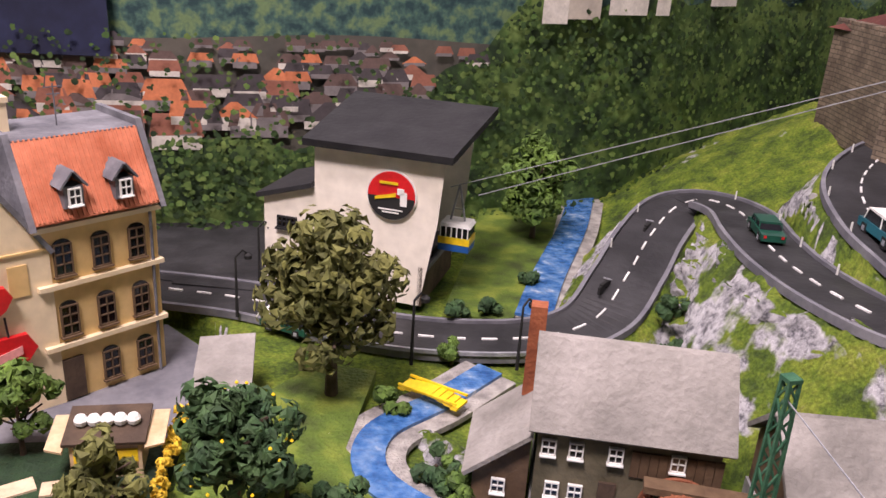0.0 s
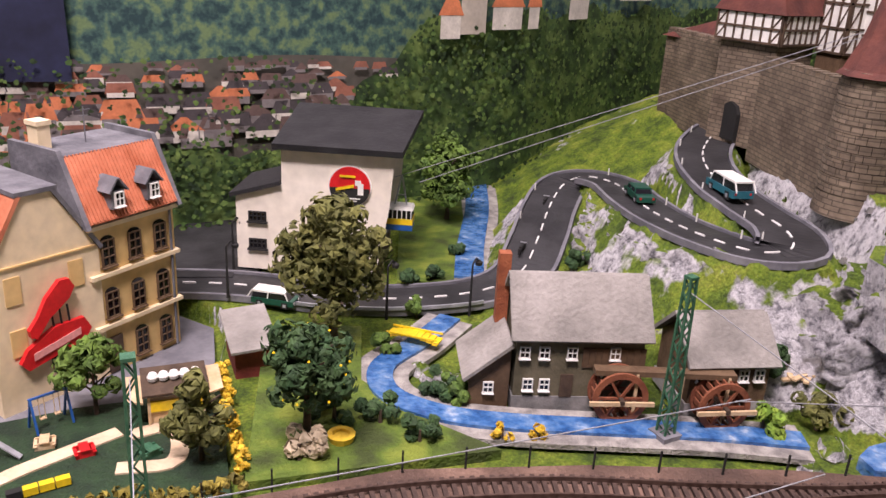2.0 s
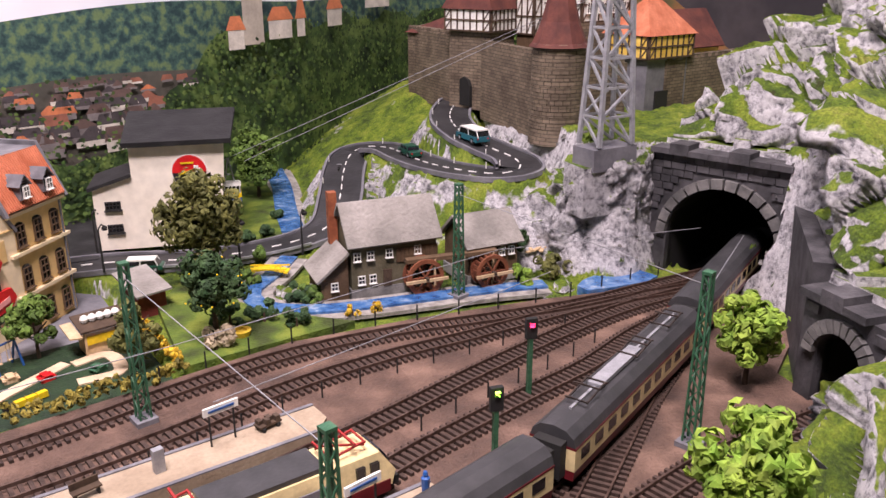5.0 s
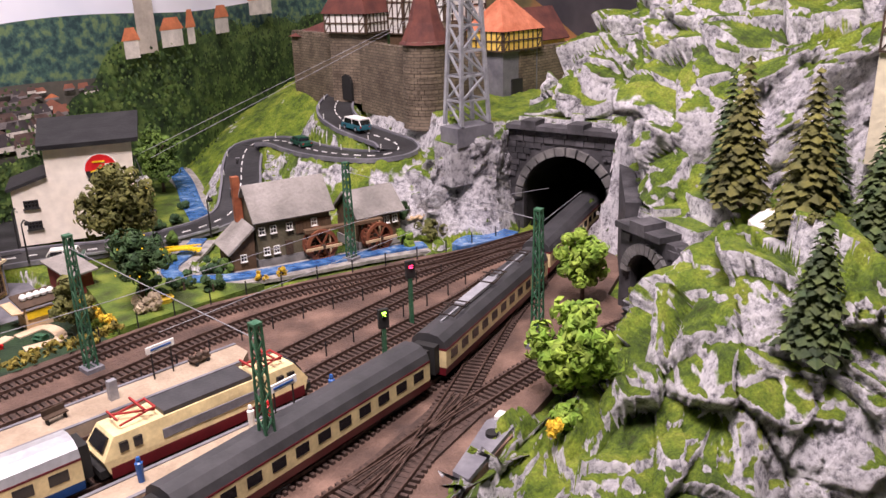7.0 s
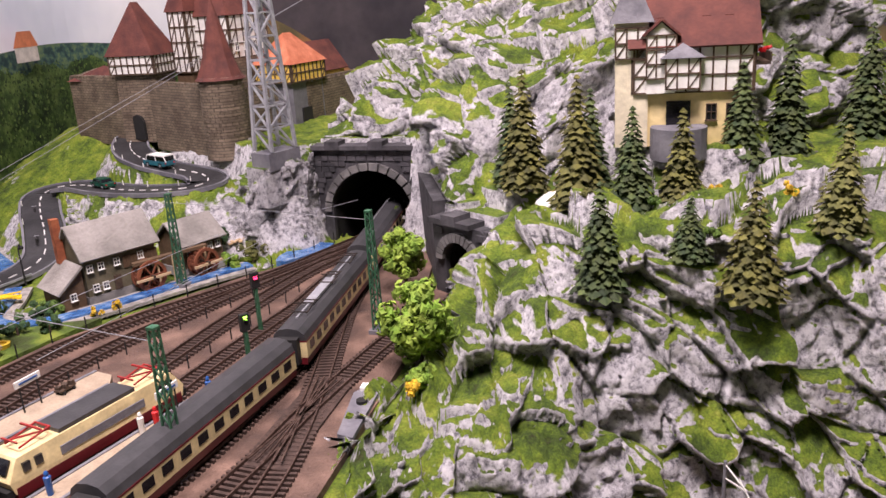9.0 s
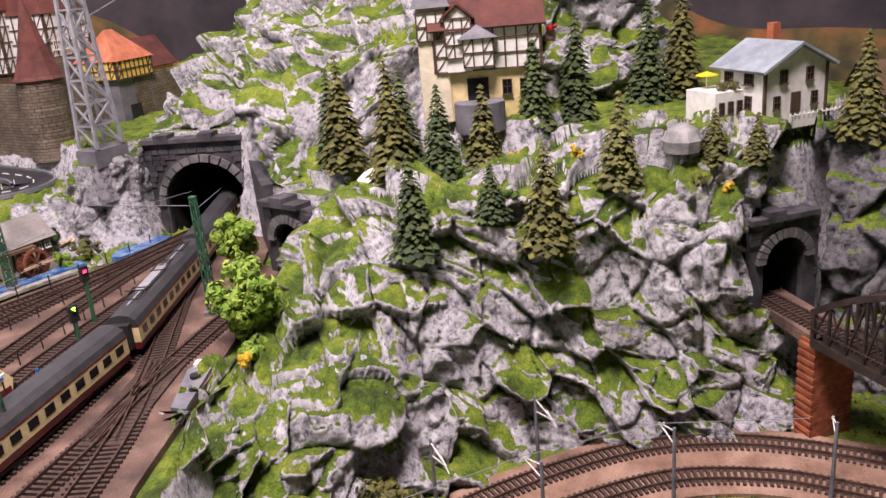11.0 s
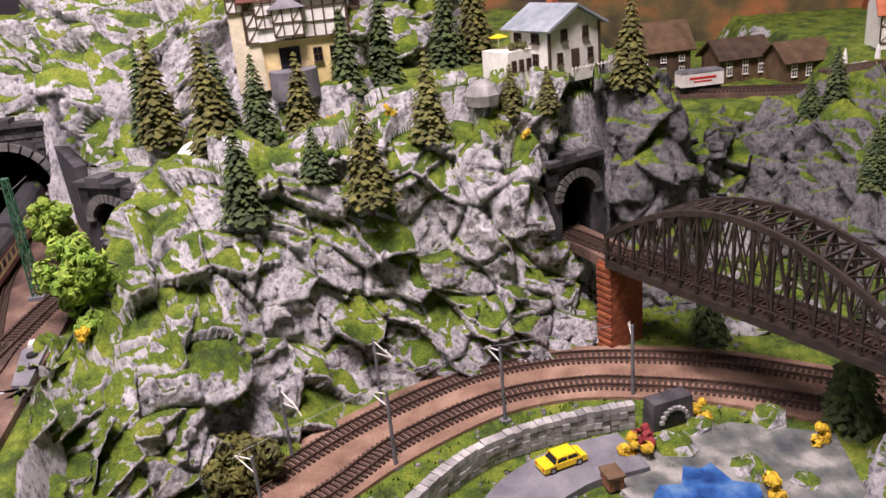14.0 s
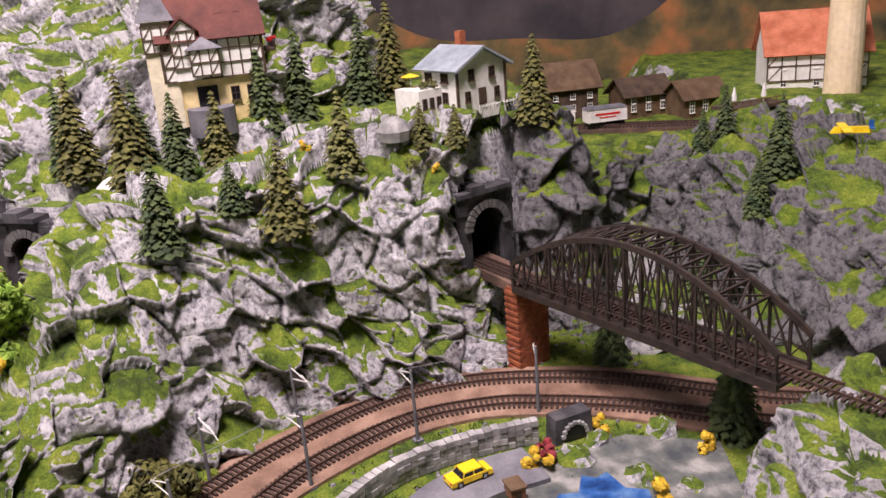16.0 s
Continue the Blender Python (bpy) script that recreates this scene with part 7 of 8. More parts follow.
for i in range(9):
    a0 = math.pi * (i + 0.5) / 9
    part("arch_stone", Shape().box(0.0145 * math.cos(a0), -0.011, 0.005 + 0.0155 * math.sin(a0), 0.0042, 0.004, 0.0034), LSTONE, culvert)
hut = thing("boat_hut", "small brown wooden hut with a flat roof by the pool", "hut", 0.004, -0.655, LOW + 0.003, 20)
part("wall", Shape().box(0, 0, 0, 0.018, 0.014, 0.013), mat("hut_wood", (0.2, 0.08, 0.04), (0.32, 0.15, 0.08), scale=90), hut)
part("roof", Shape().box(0, 0, 0.013, 0.021, 0.017, 0.0018), WOODM, hut)
part("door", Shape().box(-0.0092, 0, 0.001, 0.0008, 0.005, 0.009), WOODD, hut)

# ---- trees ----
tree(-0.01, 0.42, 0.003, 0.128, 0.041, LEAFO, "large olive-green broadleaf tree on the meadow", 1, 3000, 0.004, 0.3)
tree(-0.052, 0.288, 0.003, 0.088, 0.027, LEAFD, "dark green fruit tree with yellow fruit", 2, 1700, 0.0034, 0.42)
tree(-0.118, 0.302, -0.0085, 0.06, 0.022, LEAFO, "small olive tree by the hedge", 3, 800, 0.0036, 0.25)
tree(-0.186, 0.374, -0.0105, 0.058, 0.022, LEAF, "small green tree before the corner house", 4, 800, 0.0036, 0.3)
tree(0.185, 0.72, 0.003, 0.1, 0.038, LEAF, "green broadleaf tree beside the white building", 5, 1800, 0.0042, 0.2)
tree(0.262, -0.045, 0.003, 0.075, 0.026, LEAFB, "bright green tree between the tunnel portals", 6, 1500, 0.0042, 0.3)
tree(0.1, -0.158, 0.0, 0.082, 0.033, LEAFB, "bright green bushy tree on the slope", 7, 2400, 0.0044, 0.15)
bush(0.07, -0.175, -0.005, 0.022, LEAFB, "bright green shrub below the tree", 8, 420)
fr_ = random.Random(14)
for i in range(26):
    a, b = fr_.uniform(0, 6.28), fr_.uniform(-0.6, 1.2)
    fq = thing("fruit", "tiny yellow fruit on the dark green tree", "fruit", -0.052 + 0.027 * math.cos(a) * math.cos(b), 0.288 + 0.027 * math.sin(a) * math.cos(b), 0.058 + 0.03 * math.sin(b), group="yellow fruit")
    part("berry", Shape().lathe(0, 0, [(-0.0009, 0.0004), (0, 0.001), (0.0009, 0.0004)], 6), YELM, fq)
bush(0.025, -0.312, ground_at(0.025, -0.312) - 0.004, 0.05, NEEDLEO, "dark scraggly conifer shrub on the slope", 9, 1500, 0.0044)
for i, (x, y, rad, m) in enumerate(((0.0, 0.3, 0.018, LEAFD), (0.02, 0.272, 0.016, LEAFD), (-0.03, 0.31, 0.02, LEAFD), (0.05, 0.33, 0.018, LEAFD), (0.06, 0.32, 0.016, LEAF), (0.03, 0.395, 0.016, LEAF), (0.085, 0.535, 0.012, LEAFD), (0.11, 0.54, 0.014, LEAFD), (0.16, 0.6, 0.012, LEAFD), (0.075, 0.47, 0.012, LEAF), (0.26, 0.23, 0.018, LEAFB), (0.31, 0.23, 0.022, LEAFO), (-0.06, 0.27, 0.02, mat("dry_bush", (0.35, 0.28, 0.18), (0.5, 0.42, 0.3), scale=60, rand=0.3, island=True)), (0.24, 0.46, 0.02, LEAFD), (0.25, 0.5, 0.016, LEAFD), (0.3, 0.27, 0.016, LEAFD), (0.05, -0.178, 0.007, YLEAF))):
    bush(x, y, max(0.003, ground_at(x, y)), rad, m, "low rounded model shrub", 20 + i)
# hedges along the playground
hg = thing("hedge", "low yellow-green hedge along the track", "hedge", 0, 0, 0.003)
rh = random.Random(2)
hs = Shape()
for i in range(46):
    x = -0.62 + i * 0.0115
    q = leafy(rh, (x, 0.243 + 0.003 * math.sin(i), 0.008), 0.009, 60, 0.0026, 0.8)
    hs.add(q.v, q.f)
part("foliage", hs, mat("hedge_leaf", (0.12, 0.11, 0.02), (0.25, 0.2, 0.03), scale=60, rand=0.4, island=True), hg)
FIRS = [(0.188, -0.303, 0.066, 0.105, 0.026, NEEDLE), (0.226, -0.43, 0.066, 0.105, 0.032, NEEDLEO), (0.225, -0.375, 0.095, 0.058, 0.02, NEEDLE), (0.32, -0.174, 0.122, 0.135, 0.028, NEEDLEO), (0.335, -0.152, 0.125, 0.115, 0.022, NEEDLE), (0.29, -0.246, 0.116, 0.138, 0.03, NEEDLEO), (0.32, -0.25, 0.122, 0.115, 0.024, NEEDLE), (0.29, -0.303, 0.118, 0.105, 0.025, NEEDLE), (0.3, -0.35, 0.12, 0.1, 0.025, NEEDLEO), (0.36, -0.394, 0.133, 0.125, 0.028, NEEDLE), (0.42, -0.431, 0.14, 0.14, 0.03, NEEDLE), (0.285, -0.495, 0.115, 0.095, 0.026, LEAFO), (0.56, -0.5, 0.15, 0.13, 0.032, NEEDLE), (0.6, -0.54, 0.15, 0.15, 0.034, NEEDLEO), (0.33, -0.586, 0.126, 0.055, 0.017, NEEDLEO), (0.34, -0.628, 0.124, 0.05, 0.016, NEEDLEO), (0.42, -0.735, 0.13, 0.115, 0.028, NEEDLEO), (0.27, -0.8, None, 0.09, 0.026, NEEDLE), (0.4, -0.95, None, 0.1, 0.026, NEEDLE), (0.39, -1.02, None, 0.075, 0.02, NEEDLE), (0.55, -1.03, None, 0.1, 0.026, NEEDLE), (0.56, -1.0, None, 0.07, 0.02, NEEDLE), (0.42, -1.06, None, 0.11, 0.028, NEEDLE), (0.086, -0.89, LOW, 0.13, 0.03, NEEDLE)]
for i, (x, y, z, h, rad, m) in enumerate(FIRS):
    fir(x, y, ground_at(x, y) - 0.002 if z is None else z, h, rad, m, "olive-tipped model fir tree" if m is NEEDLEO else "dark green model fir tree", 50 + i)
for i, (x, y, m) in enumerate(((0.045, -0.682, YLEAF), (0.1, -0.757, YLEAF), (0.061, -0.852, YLEAF), (-0.013, -0.79, YLEAF), (0.058, -0.695, mat("red_bush", (0.2, 0.02, 0.03), (0.3, 0.04, 0.05), scale=60, rand=0.3, island=True)))):
    bush(x, y, LOW + 0.003, 0.018, m, "yellow or red autumn bush in the lower valley", 90 + i)

# ---- backdrop: printed landscape panel, flat shapes on a curved board ----
BD = curve([(-2.2, 0.74), (-0.6, 0.74), (-0.1, 0.765), (0.27, 0.86), (0.5, 0.98), (0.8, 1.08), (1.15, 0.98), (1.34, 0.6), (1.38, 0.3), (1.4, -0.4), (1.4, -1.0), (1.3, -1.7), (1.1, -2.3)], 0.03)
bdl = np.r_[0, np.cumsum(np.linalg.norm(np.diff(BD, axis=0), axis=1))]
_, bdn = sides(BD)
_s = lambda x, y: float(bdl[np.argmin((BD[:, 0] - x) ** 2 + (BD[:, 1] - y) ** 2)])


def bpoint(s, z, off):
    x, y = np.interp(s, bdl, BD[:, 0]), np.interp(s, bdl, BD[:, 1])
    nx, ny = np.interp(s, bdl, bdn[:, 0]), np.interp(s, bdl, bdn[:, 1])
    return (x - nx * off, y - ny * off, z)


def backdrop_layer(name, s0, s1, zlo, zhi, off, material, steps=160):
    ss = np.linspace(s0, s1, steps)
    vs = [bpoint(s, zlo(s) if callable(zlo) else zlo, off) for s in ss] + [bpoint(s, zhi(s) if callable(zhi) else zhi, off) for s in ss]
    n = len(ss)
    return part(name, Shape().add(vs, [(i + 1, i, n + i, n + i + 1) for i in range(n - 1)]), material, bdrop)


bdrop = thing("backdrop", "printed landscape backdrop with town, woods, hills and sky", "backdrop", kind="structure")
SKY = mat("printed_sky", (0.68, 0.74, 0.88), (0.88, 0.89, 0.93), scale=2.5, bump=0, fine=2)
FARH = mat("printed_blue_hills", (0.015, 0.045, 0.05), (0.05, 0.11, 0.09), (0.13, 0.2, 0.09), scale=75, bump=0, fine=4, detail=9, spread=(0.38, 0.62))
WOODS = mat("printed_woods", (0.012, 0.03, 0.01), (0.05, 0.1, 0.022), (0.13, 0.2, 0.05), scale=26, bump=0, fine=4)
AUT = mat("printed_autumn_slopes", (0.05, 0.05, 0.03), (0.16, 0.12, 0.05), (0.4, 0.16, 0.06), scale=10, bump=0, fine=6)
PURP = mat("printed_dark_mountain", (0.035, 0.03, 0.04), (0.08, 0.065, 0.075), scale=8, bump=0)
E1 = bdl[-1]
sc = _s(0.9, 1.05)
backdrop_layer("sky", 0, E1, -0.2, 1.2, 0.0, SKY)
backdrop_layer("far_hills", 0, sc + 0.2, -0.2, lambda s: 0.262 + 0.015 * math.sin(3 * s) + 0.008 * math.sin(9 * s), 0.004, FARH)
backdrop_layer("dark_mountain", sc + 0.15, E1, -0.2, lambda s: 0.38 + 0.1 * math.sin(2.2 * (s - sc)) + 0.03 * math.sin(7 * s), 0.004, PURP)
backdrop_layer("autumn_slope", sc + 0.1, E1, -0.2, lambda s: 0.25 + 0.13 * math.sin(4.5 * (s - sc) + 1.4) + 0.03 * math.sin(11 * s), 0.007, AUT)
sw0, sw1 = _s(-0.1, 0.765), _s(0.8, 1.08)
wood_top = lambda s: 0.085 + 0.15 * min(1, max(0, (s - sw0 - 0.1) / 0.22)) + 0.008 * math.sin(40 * s) + 0.006 * math.sin(93 * s + 1)
PLAIN = mat("printed_town_ground", (0.06, 0.06, 0.05), (0.11, 0.1, 0.08), scale=20, bump=0)
backdrop_layer("plain", 0, sc, -0.2, lambda s: 0.185 + 0.004 * math.sin(15 * s), 0.008, PLAIN)
backdrop_layer("near_woods", 0, sc + 0.3, -0.2, lambda s: max(-0.005 + 0.008 * math.sin(31 * s), wood_top(s)), 0.012, WOODS)
# printed houses and tree clumps
rb = random.Random(12)
ROOFS = [mat("printed_roof_" + k, c, scale=60, bump=0) for k, c in (("orange", (0.6, 0.2, 0.09)), ("brown", (0.13, 0.085, 0.075)), ("dark", (0.07, 0.06, 0.065)), ("rust", (0.3, 0.12, 0.08)))]
WALLS = [mat("printed_wall_" + k, c, scale=60, bump=0) for k, c in (("pale", (0.62, 0.58, 0.52)), ("grey", (0.2, 0.18, 0.18)))]
shr, shw = [Shape() for _ in ROOFS], [Shape() for _ in WALLS]
order = 0
for row in range(9):
    z = 0.176 - row * 0.0105
    size = 0.0095 + 0.0024 * row
    s = 1.2 + rb.uniform(0, 0.05)
    while s < sw0 + 0.42 - row * 0.02:
        w, h = size * rb.uniform(1.2, 2.2), size * rb.uniform(0.5, 0.8)
        z = 0.176 - row * 0.0105 + rb.uniform(-0.004, 0.004)
        if z > wood_top(s) - 0.005 and rb.random() < 0.8:
            o = 0.0135 + order * 1e-6
            order += 2
            q = rb.choices(range(4), (2, 4, 3, 2))[0]
            wz = h * rb.uniform(0.4, 0.9)
            k = rb.choices((0, 1), (1, 2))[0]
            shw[k].add([bpoint(s, z - wz, o), bpoint(s + w, z - wz, o), bpoint(s + w, z, o), bpoint(s, z, o)], [(1, 0, 3, 2)])
            d = w * rb.choice((0.03, 0.1, 0.2, 0.42))
            shr[q].add([bpoint(s - 0.002, z - 0.001, o + 1e-6), bpoint(s + w + 0.002, z - 0.001, o + 1e-6), bpoint(s + w - d, z + h, o + 1e-6), bpoint(s + d, z + h, o + 1e-6)], [(1, 0, 3, 2)])
        s += w * rb.uniform(0.6, 1.5)
for k, q in enumerate(shr):
    tagged(part("printed_roofs", q, ROOFS[k], bdrop), kind="stuff")
for k, q in enumerate(shw):
    tagged(part("printed_walls", q, WALLS[k], bdrop), kind="stuff")
LT = [mat("printed_leaves_" + k, a, b, scale=70, bump=0, rand=0.4, island=True) for k, a, b in (("dark", (0.012, 0.032, 0.01), (0.045, 0.09, 0.02)), ("mid", (0.045, 0.1, 0.02), (0.14, 0.21, 0.05)))]
shl = [Shape(), Shape()]
for i in range(13000):
    s = rb.uniform(1.2, sw1 + 0.25)
    top = max(0.0, wood_top(s))
    z = -0.02 + (top + 0.025) * rb.random() ** 0.8
    if i % 5 == 0 and s < sw0 + 0.15:
        z = rb.uniform(0.085, 0.19)
    r = rb.uniform(0.0012, 0.0042) if z < top - 0.01 else rb.uniform(0.0012, 0.0034)
    o = 0.018 + (0.2 - z) * 0.02 + i * 1e-6
    n = 7
    vs = [bpoint(s + r * 1.1 * math.cos(6.2832 * k / n) * rb.uniform(0.5, 1.25), z + r * math.sin(6.2832 * k / n) * rb.uniform(0.5, 1.25), o) for k in range(n)]
    shl[i % 2].add(vs, [tuple(reversed(range(n)))])
for k in (0, 1):
    tagged(part("printed_trees", shl[k], LT[k], bdrop), kind="stuff")
# printed castle tower and roofs on the skyline
sk = _s(0.22, 0.845)
PT = mat("printed_tower_stone", (0.38, 0.34, 0.29), (0.5, 0.45, 0.38), scale=30, bump=0)
part("printed_tower", Shape().add([bpoint(sk + a, z, 0.03) for a, z in ((0, 0.212), (0.04, 0.212), (0.04, 0.34), (0, 0.34))], [(1, 0, 3, 2)]), PT, bdrop)
for a, w, z, h in ((0.05, 0.05, 0.245, 0.02), (0.112, 0.02, 0.245, 0.03), (0.2, 0.05, 0.255, 0.022), (0.33, 0.08, 0.28, 0.03), (-0.03, 0.03, 0.235, 0.02)):
    part("printed_house", Shape().add([bpoint(sk + a, z - 0.028, 0.0305), bpoint(sk + a + w, z - 0.028, 0.0305), bpoint(sk + a + w, z, 0.0305), bpoint(sk + a, z, 0.0305)], [(1, 0, 3, 2)]), WALLS[0], bdrop)
    part("printed_house_roof", Shape().add([bpoint(sk + a - 0.004, z, 0.031), bpoint(sk + a + w + 0.004, z, 0.031), bpoint(sk + a + w * 0.8, z + h, 0.031), bpoint(sk + a + w * 0.2, z + h, 0.031)], [(1, 0, 3, 2)]), ROOFS[0], bdrop)

IND = mat("printed_blue_gasometer", (0.006, 0.008, 0.03), (0.015, 0.02, 0.06), scale=30, bump=0)
sg0 = _s(-0.27, 0.755)
part("printed_gasometer", Shape().add([bpoint(sg0 + a, z, 0.02) for a, z in ((-0.12, 0.165), (0.045, 0.165), (0.042, 0.4), (-0.12, 0.4))], [(1, 0, 3, 2)]), IND, bdrop)

# ---- playground and garden ----
SAND = mat("sand_path", (0.55, 0.42, 0.28), (0.68, 0.54, 0.38), scale=60)
for pts in ([(-0.34, 0.262, 0), (-0.27, 0.262, 0), (-0.22, 0.29, 0), (-0.17, 0.318, 0)], [(-0.29, 0.262, 0), (-0.285, 0.31, 0), (-0.27, 0.335, 0)], [(-0.17, 0.275, 0), (-0.135, 0.275, 0), (-0.135, 0.315, 0), (-0.165, 0.312, 0)]):
    tagged(part("path", ribbon(Shape(), curve([(x, y + 0.028, z) for x, y, z in pts]), 0.006, -0.006, 0.002, -0.0072), SAND), "pale sand playground path", "path", kind="structure")
st = thing("snack_stall", "wooden snack stall with a yellow canopy and white balls", "stall", -0.133, 0.363, -0.0085, 4)
part("counter", Shape().box(0, 0, 0, 0.036, 0.022, 0.012), WOODL, st)
part("canopy", Shape().slab([(-0.022, -0.016, 0.024), (0.022, -0.016, 0.024), (0.022, 0.014, 0.03), (-0.022, 0.014, 0.03)], 0.002), WOODD, st)
part("front_board", Shape().box(0, -0.0125, 0.011, 0.034, 0.0015, 0.008), YELM, st)
for sx in (-0.018, 0.018):
    part("post", Shape().box(sx, -0.012, 0, 0.002, 0.002, 0.025), WOODL, st)
    part("side_flap", Shape().slab([(sx * 1.2, -0.018, 0.022), (sx * 1.75, -0.014, 0.022), (sx * 1.75, 0.014, 0.026), (sx * 1.2, 0.014, 0.026)], 0.0015), WOODL, st)
for i in range(5):
    part("ball", Shape().lathe(-0.014 + i * 0.007, -0.002, [(0.028, 0.001), (0.03, 0.0034), (0.0325, 0.004), (0.035, 0.0026), (0.036, 0.0006)], 10), WHITEP, st)
sg_ = thing("swing_set", "blue metal swing set on the lawn", "swing", -0.214, 0.366, -0.0085, 30)
for sx in (-0.012, 0.012):
    part("leg", Shape().bar((sx, -0.007, 0), (sx, 0, 0.024), 0.0014).bar((sx, 0.007, 0), (sx, 0, 0.024), 0.0014), BLUEM, sg_)
part("top_bar", Shape().bar((-0.013, 0, 0.024), (0.013, 0, 0.024), 0.0014), BLUEM, sg_)
for sx in (-0.005, 0.005):
    part("swing_seat", Shape().box(sx, 0, 0.007, 0.004, 0.003, 0.0008).bar((sx - 0.0018, 0, 0.007), (sx - 0.0018, 0, 0.024), 0.0005).bar((sx + 0.0018, 0, 0.007), (sx + 0.0018, 0, 0.024), 0.0005), WOODL, sg_)
sl = thing("playground_slide", "orange wooden play tower with a slide", "slide", -0.246, 0.335, -0.0085, -20)
part("tower", Shape().box(0, 0, 0, 0.006, 0.006, 0.02, 0, 0.6), WOODL, sl)
part("chute", Shape().slab([(0.002, -0.002, 0.014), (0.002, 0.002, 0.014), (0.02, 0.002, 0.002), (0.02, -0.002, 0.002)], 0.001), GREYM, sl)
tt = thing("toy_train", "yellow and black toy train on the playground", "toy train", -0.212, 0.29, -0.0085, 16)
for i in range(4):
    part("wagon", Shape().box(-0.014 + i * 0.009, 0, 0.001, 0.0082, 0.005, 0.005), YELM if i else BLACK, tt)
for x, y, m in ((-0.15, 0.29, GREENM), (-0.215, 0.315, WOODL), (-0.28, 0.285, BLUEM), (-0.19, 0.3, REDM), (-0.3, 0.3, WOODL)):
    q = thing("play_bench", "small painted picnic bench on the lawn", "bench", x, y + 0.025, -0.0085, 40 * x * 10)
    part("top", Shape().box(0, 0, 0.005, 0.011, 0.006, 0.001), m, q)
    for s in (-1, 1):
        part("seat", Shape().box(0, s * 0.0055, 0.003, 0.011, 0.0022, 0.0008), m, q)
        part("leg", Shape().box(s * 0.004, 0, 0, 0.001, 0.012, 0.005), m, q)
hedge2 = thing("yellow_hedge", "low hedge with yellow blossom beside the meadow", "hedge", 0, 0, 0.004)
hs2 = Shape()
for i in range(15):
    q = leafy(rh, (-0.0955 - 0.0002 * i, 0.268 + i * 0.009, 0.003), 0.0065, 60, 0.002, 0.9)
    hs2.add(q.v, q.f)
part("foliage", hs2, YLEAF, hedge2)
hive = thing("flower_barrow", "orange ring planter on the meadow", "planter", -0.03, 0.285, 0.004, 0)
part("ring", Shape().lathe(0, 0, [(0, 0.008), (0.005, 0.0095), (0.005, 0.006), (0.003, 0.0055)], 12), YLEAF, hive)
for x, y in ((0.075, 0.262), (0.1, 0.257)):
    bush(x, y, 0.004, 0.009, YLEAF, "small clump of sunflowers", 130 + int(x * 1000), 90, 0.0022)


# ---- street lamps, posts ----
def lamp_post(x, y, z, h=0.05):
    e = thing("street_lamp", "black curved street lamp", "street lamp", x, y, z, 40, group="street lamps")
    part("pole", Shape().lathe(0, 0, [(0, 0.0014), (h, 0.0008)], 8), BLACK, e)
    part("arm", Shape().bar((0, 0, h), (0.006, 0, h + 0.004), 0.0012).bar((0.006, 0, h + 0.004), (0.011, 0, h), 0.0012), BLACK, e)
    part("lamp_head", Shape().lathe(0.011, 0, [(h - 0.004, 0.003), (h - 0.001, 0.0034), (h + 0.001, 0.001)], 10), BLACK, e)
for x, y in ((-0.075, 0.6), (-0.085, 0.535), (0.12, 0.455), (0.045, 0.462)):
    lamp_post(x, y, 0.002)
for i in range(0, len(ROAD), 11):
    p = ROAD[i]
    if p[2] > 0.03:
        _, nrm = sides(ROAD)
        q = thing("road_post", "tiny white roadside marker post", "marker post", p[0] + nrm[i][0] * 0.0255, p[1] + nrm[i][1] * 0.0255, p[2] + 0.001, group="marker posts")
        part("post", Shape().box(0, 0, 0, 0.0012, 0.0012, 0.008, 0, 0.8), WHITEP, q)
tagged(part("guard_rail", ribbon(Shape(), ROAD[int(len(ROAD) * 0.335):int(len(ROAD) * 0.43)], -0.03, -0.032, 0.003, 0.007), GREYM), "grey steel guard rail along the street", "guard rail", kind="structure")


def motorcycle(x, y, z, rz):
    e = thing("motorcycle", "tiny black motorcycle on the hairpin road", "motorcycle", x, y, z, rz)
    for s in (-1, 1):
        part("wheel", Shape().bar((s * 0.007, -0.001, 0.0035), (s * 0.007, 0.001, 0.0035), 0.0065), BLACK, e)
    part("body", Shape().box(0, 0, 0.004, 0.013, 0.0028, 0.004), BLACK, e)
    part("handlebar", Shape().box(0.005, 0, 0.009, 0.001, 0.007, 0.001), GREYM, e)
motorcycle(0.205, 0.54, 0.026, 50)
motorcycle(0.265, 0.62, 0.049, 55)
for i in range(14):
    x = -0.12 + i * 0.04
    y = float(np.interp(x, TRACKS["a"][:, 0], TRACKS["a"][:, 1])) + 0.026
    q = thing("fence_post", "thin dark fence post beside the track", "fence post", x, y, 0.003, group="line-side fence posts")
    part("post", Shape().box(0, 0, 0, 0.0011, 0.0011, 0.016), BLACK, q)
for k in range(2):
    for i in range(13):
        x = -0.2 + i * 0.035
        y = float(np.interp(x, TRACKS["b"][:, 0], TRACKS["b"][:, 1])) - 0.026 if k == 0 else float(np.interp(x, TRACKS["d"][:, 0], TRACKS["d"][:, 1])) + 0.022
        if k == 0 or x > 0.0:
            q = thing("fence_post", "thin dark fence post beside the track", "fence post", x, y, 0.003, group="line-side fence posts")
            part("post", Shape().box(0, 0, 0, 0.001, 0.001, 0.014), BLACK, q)

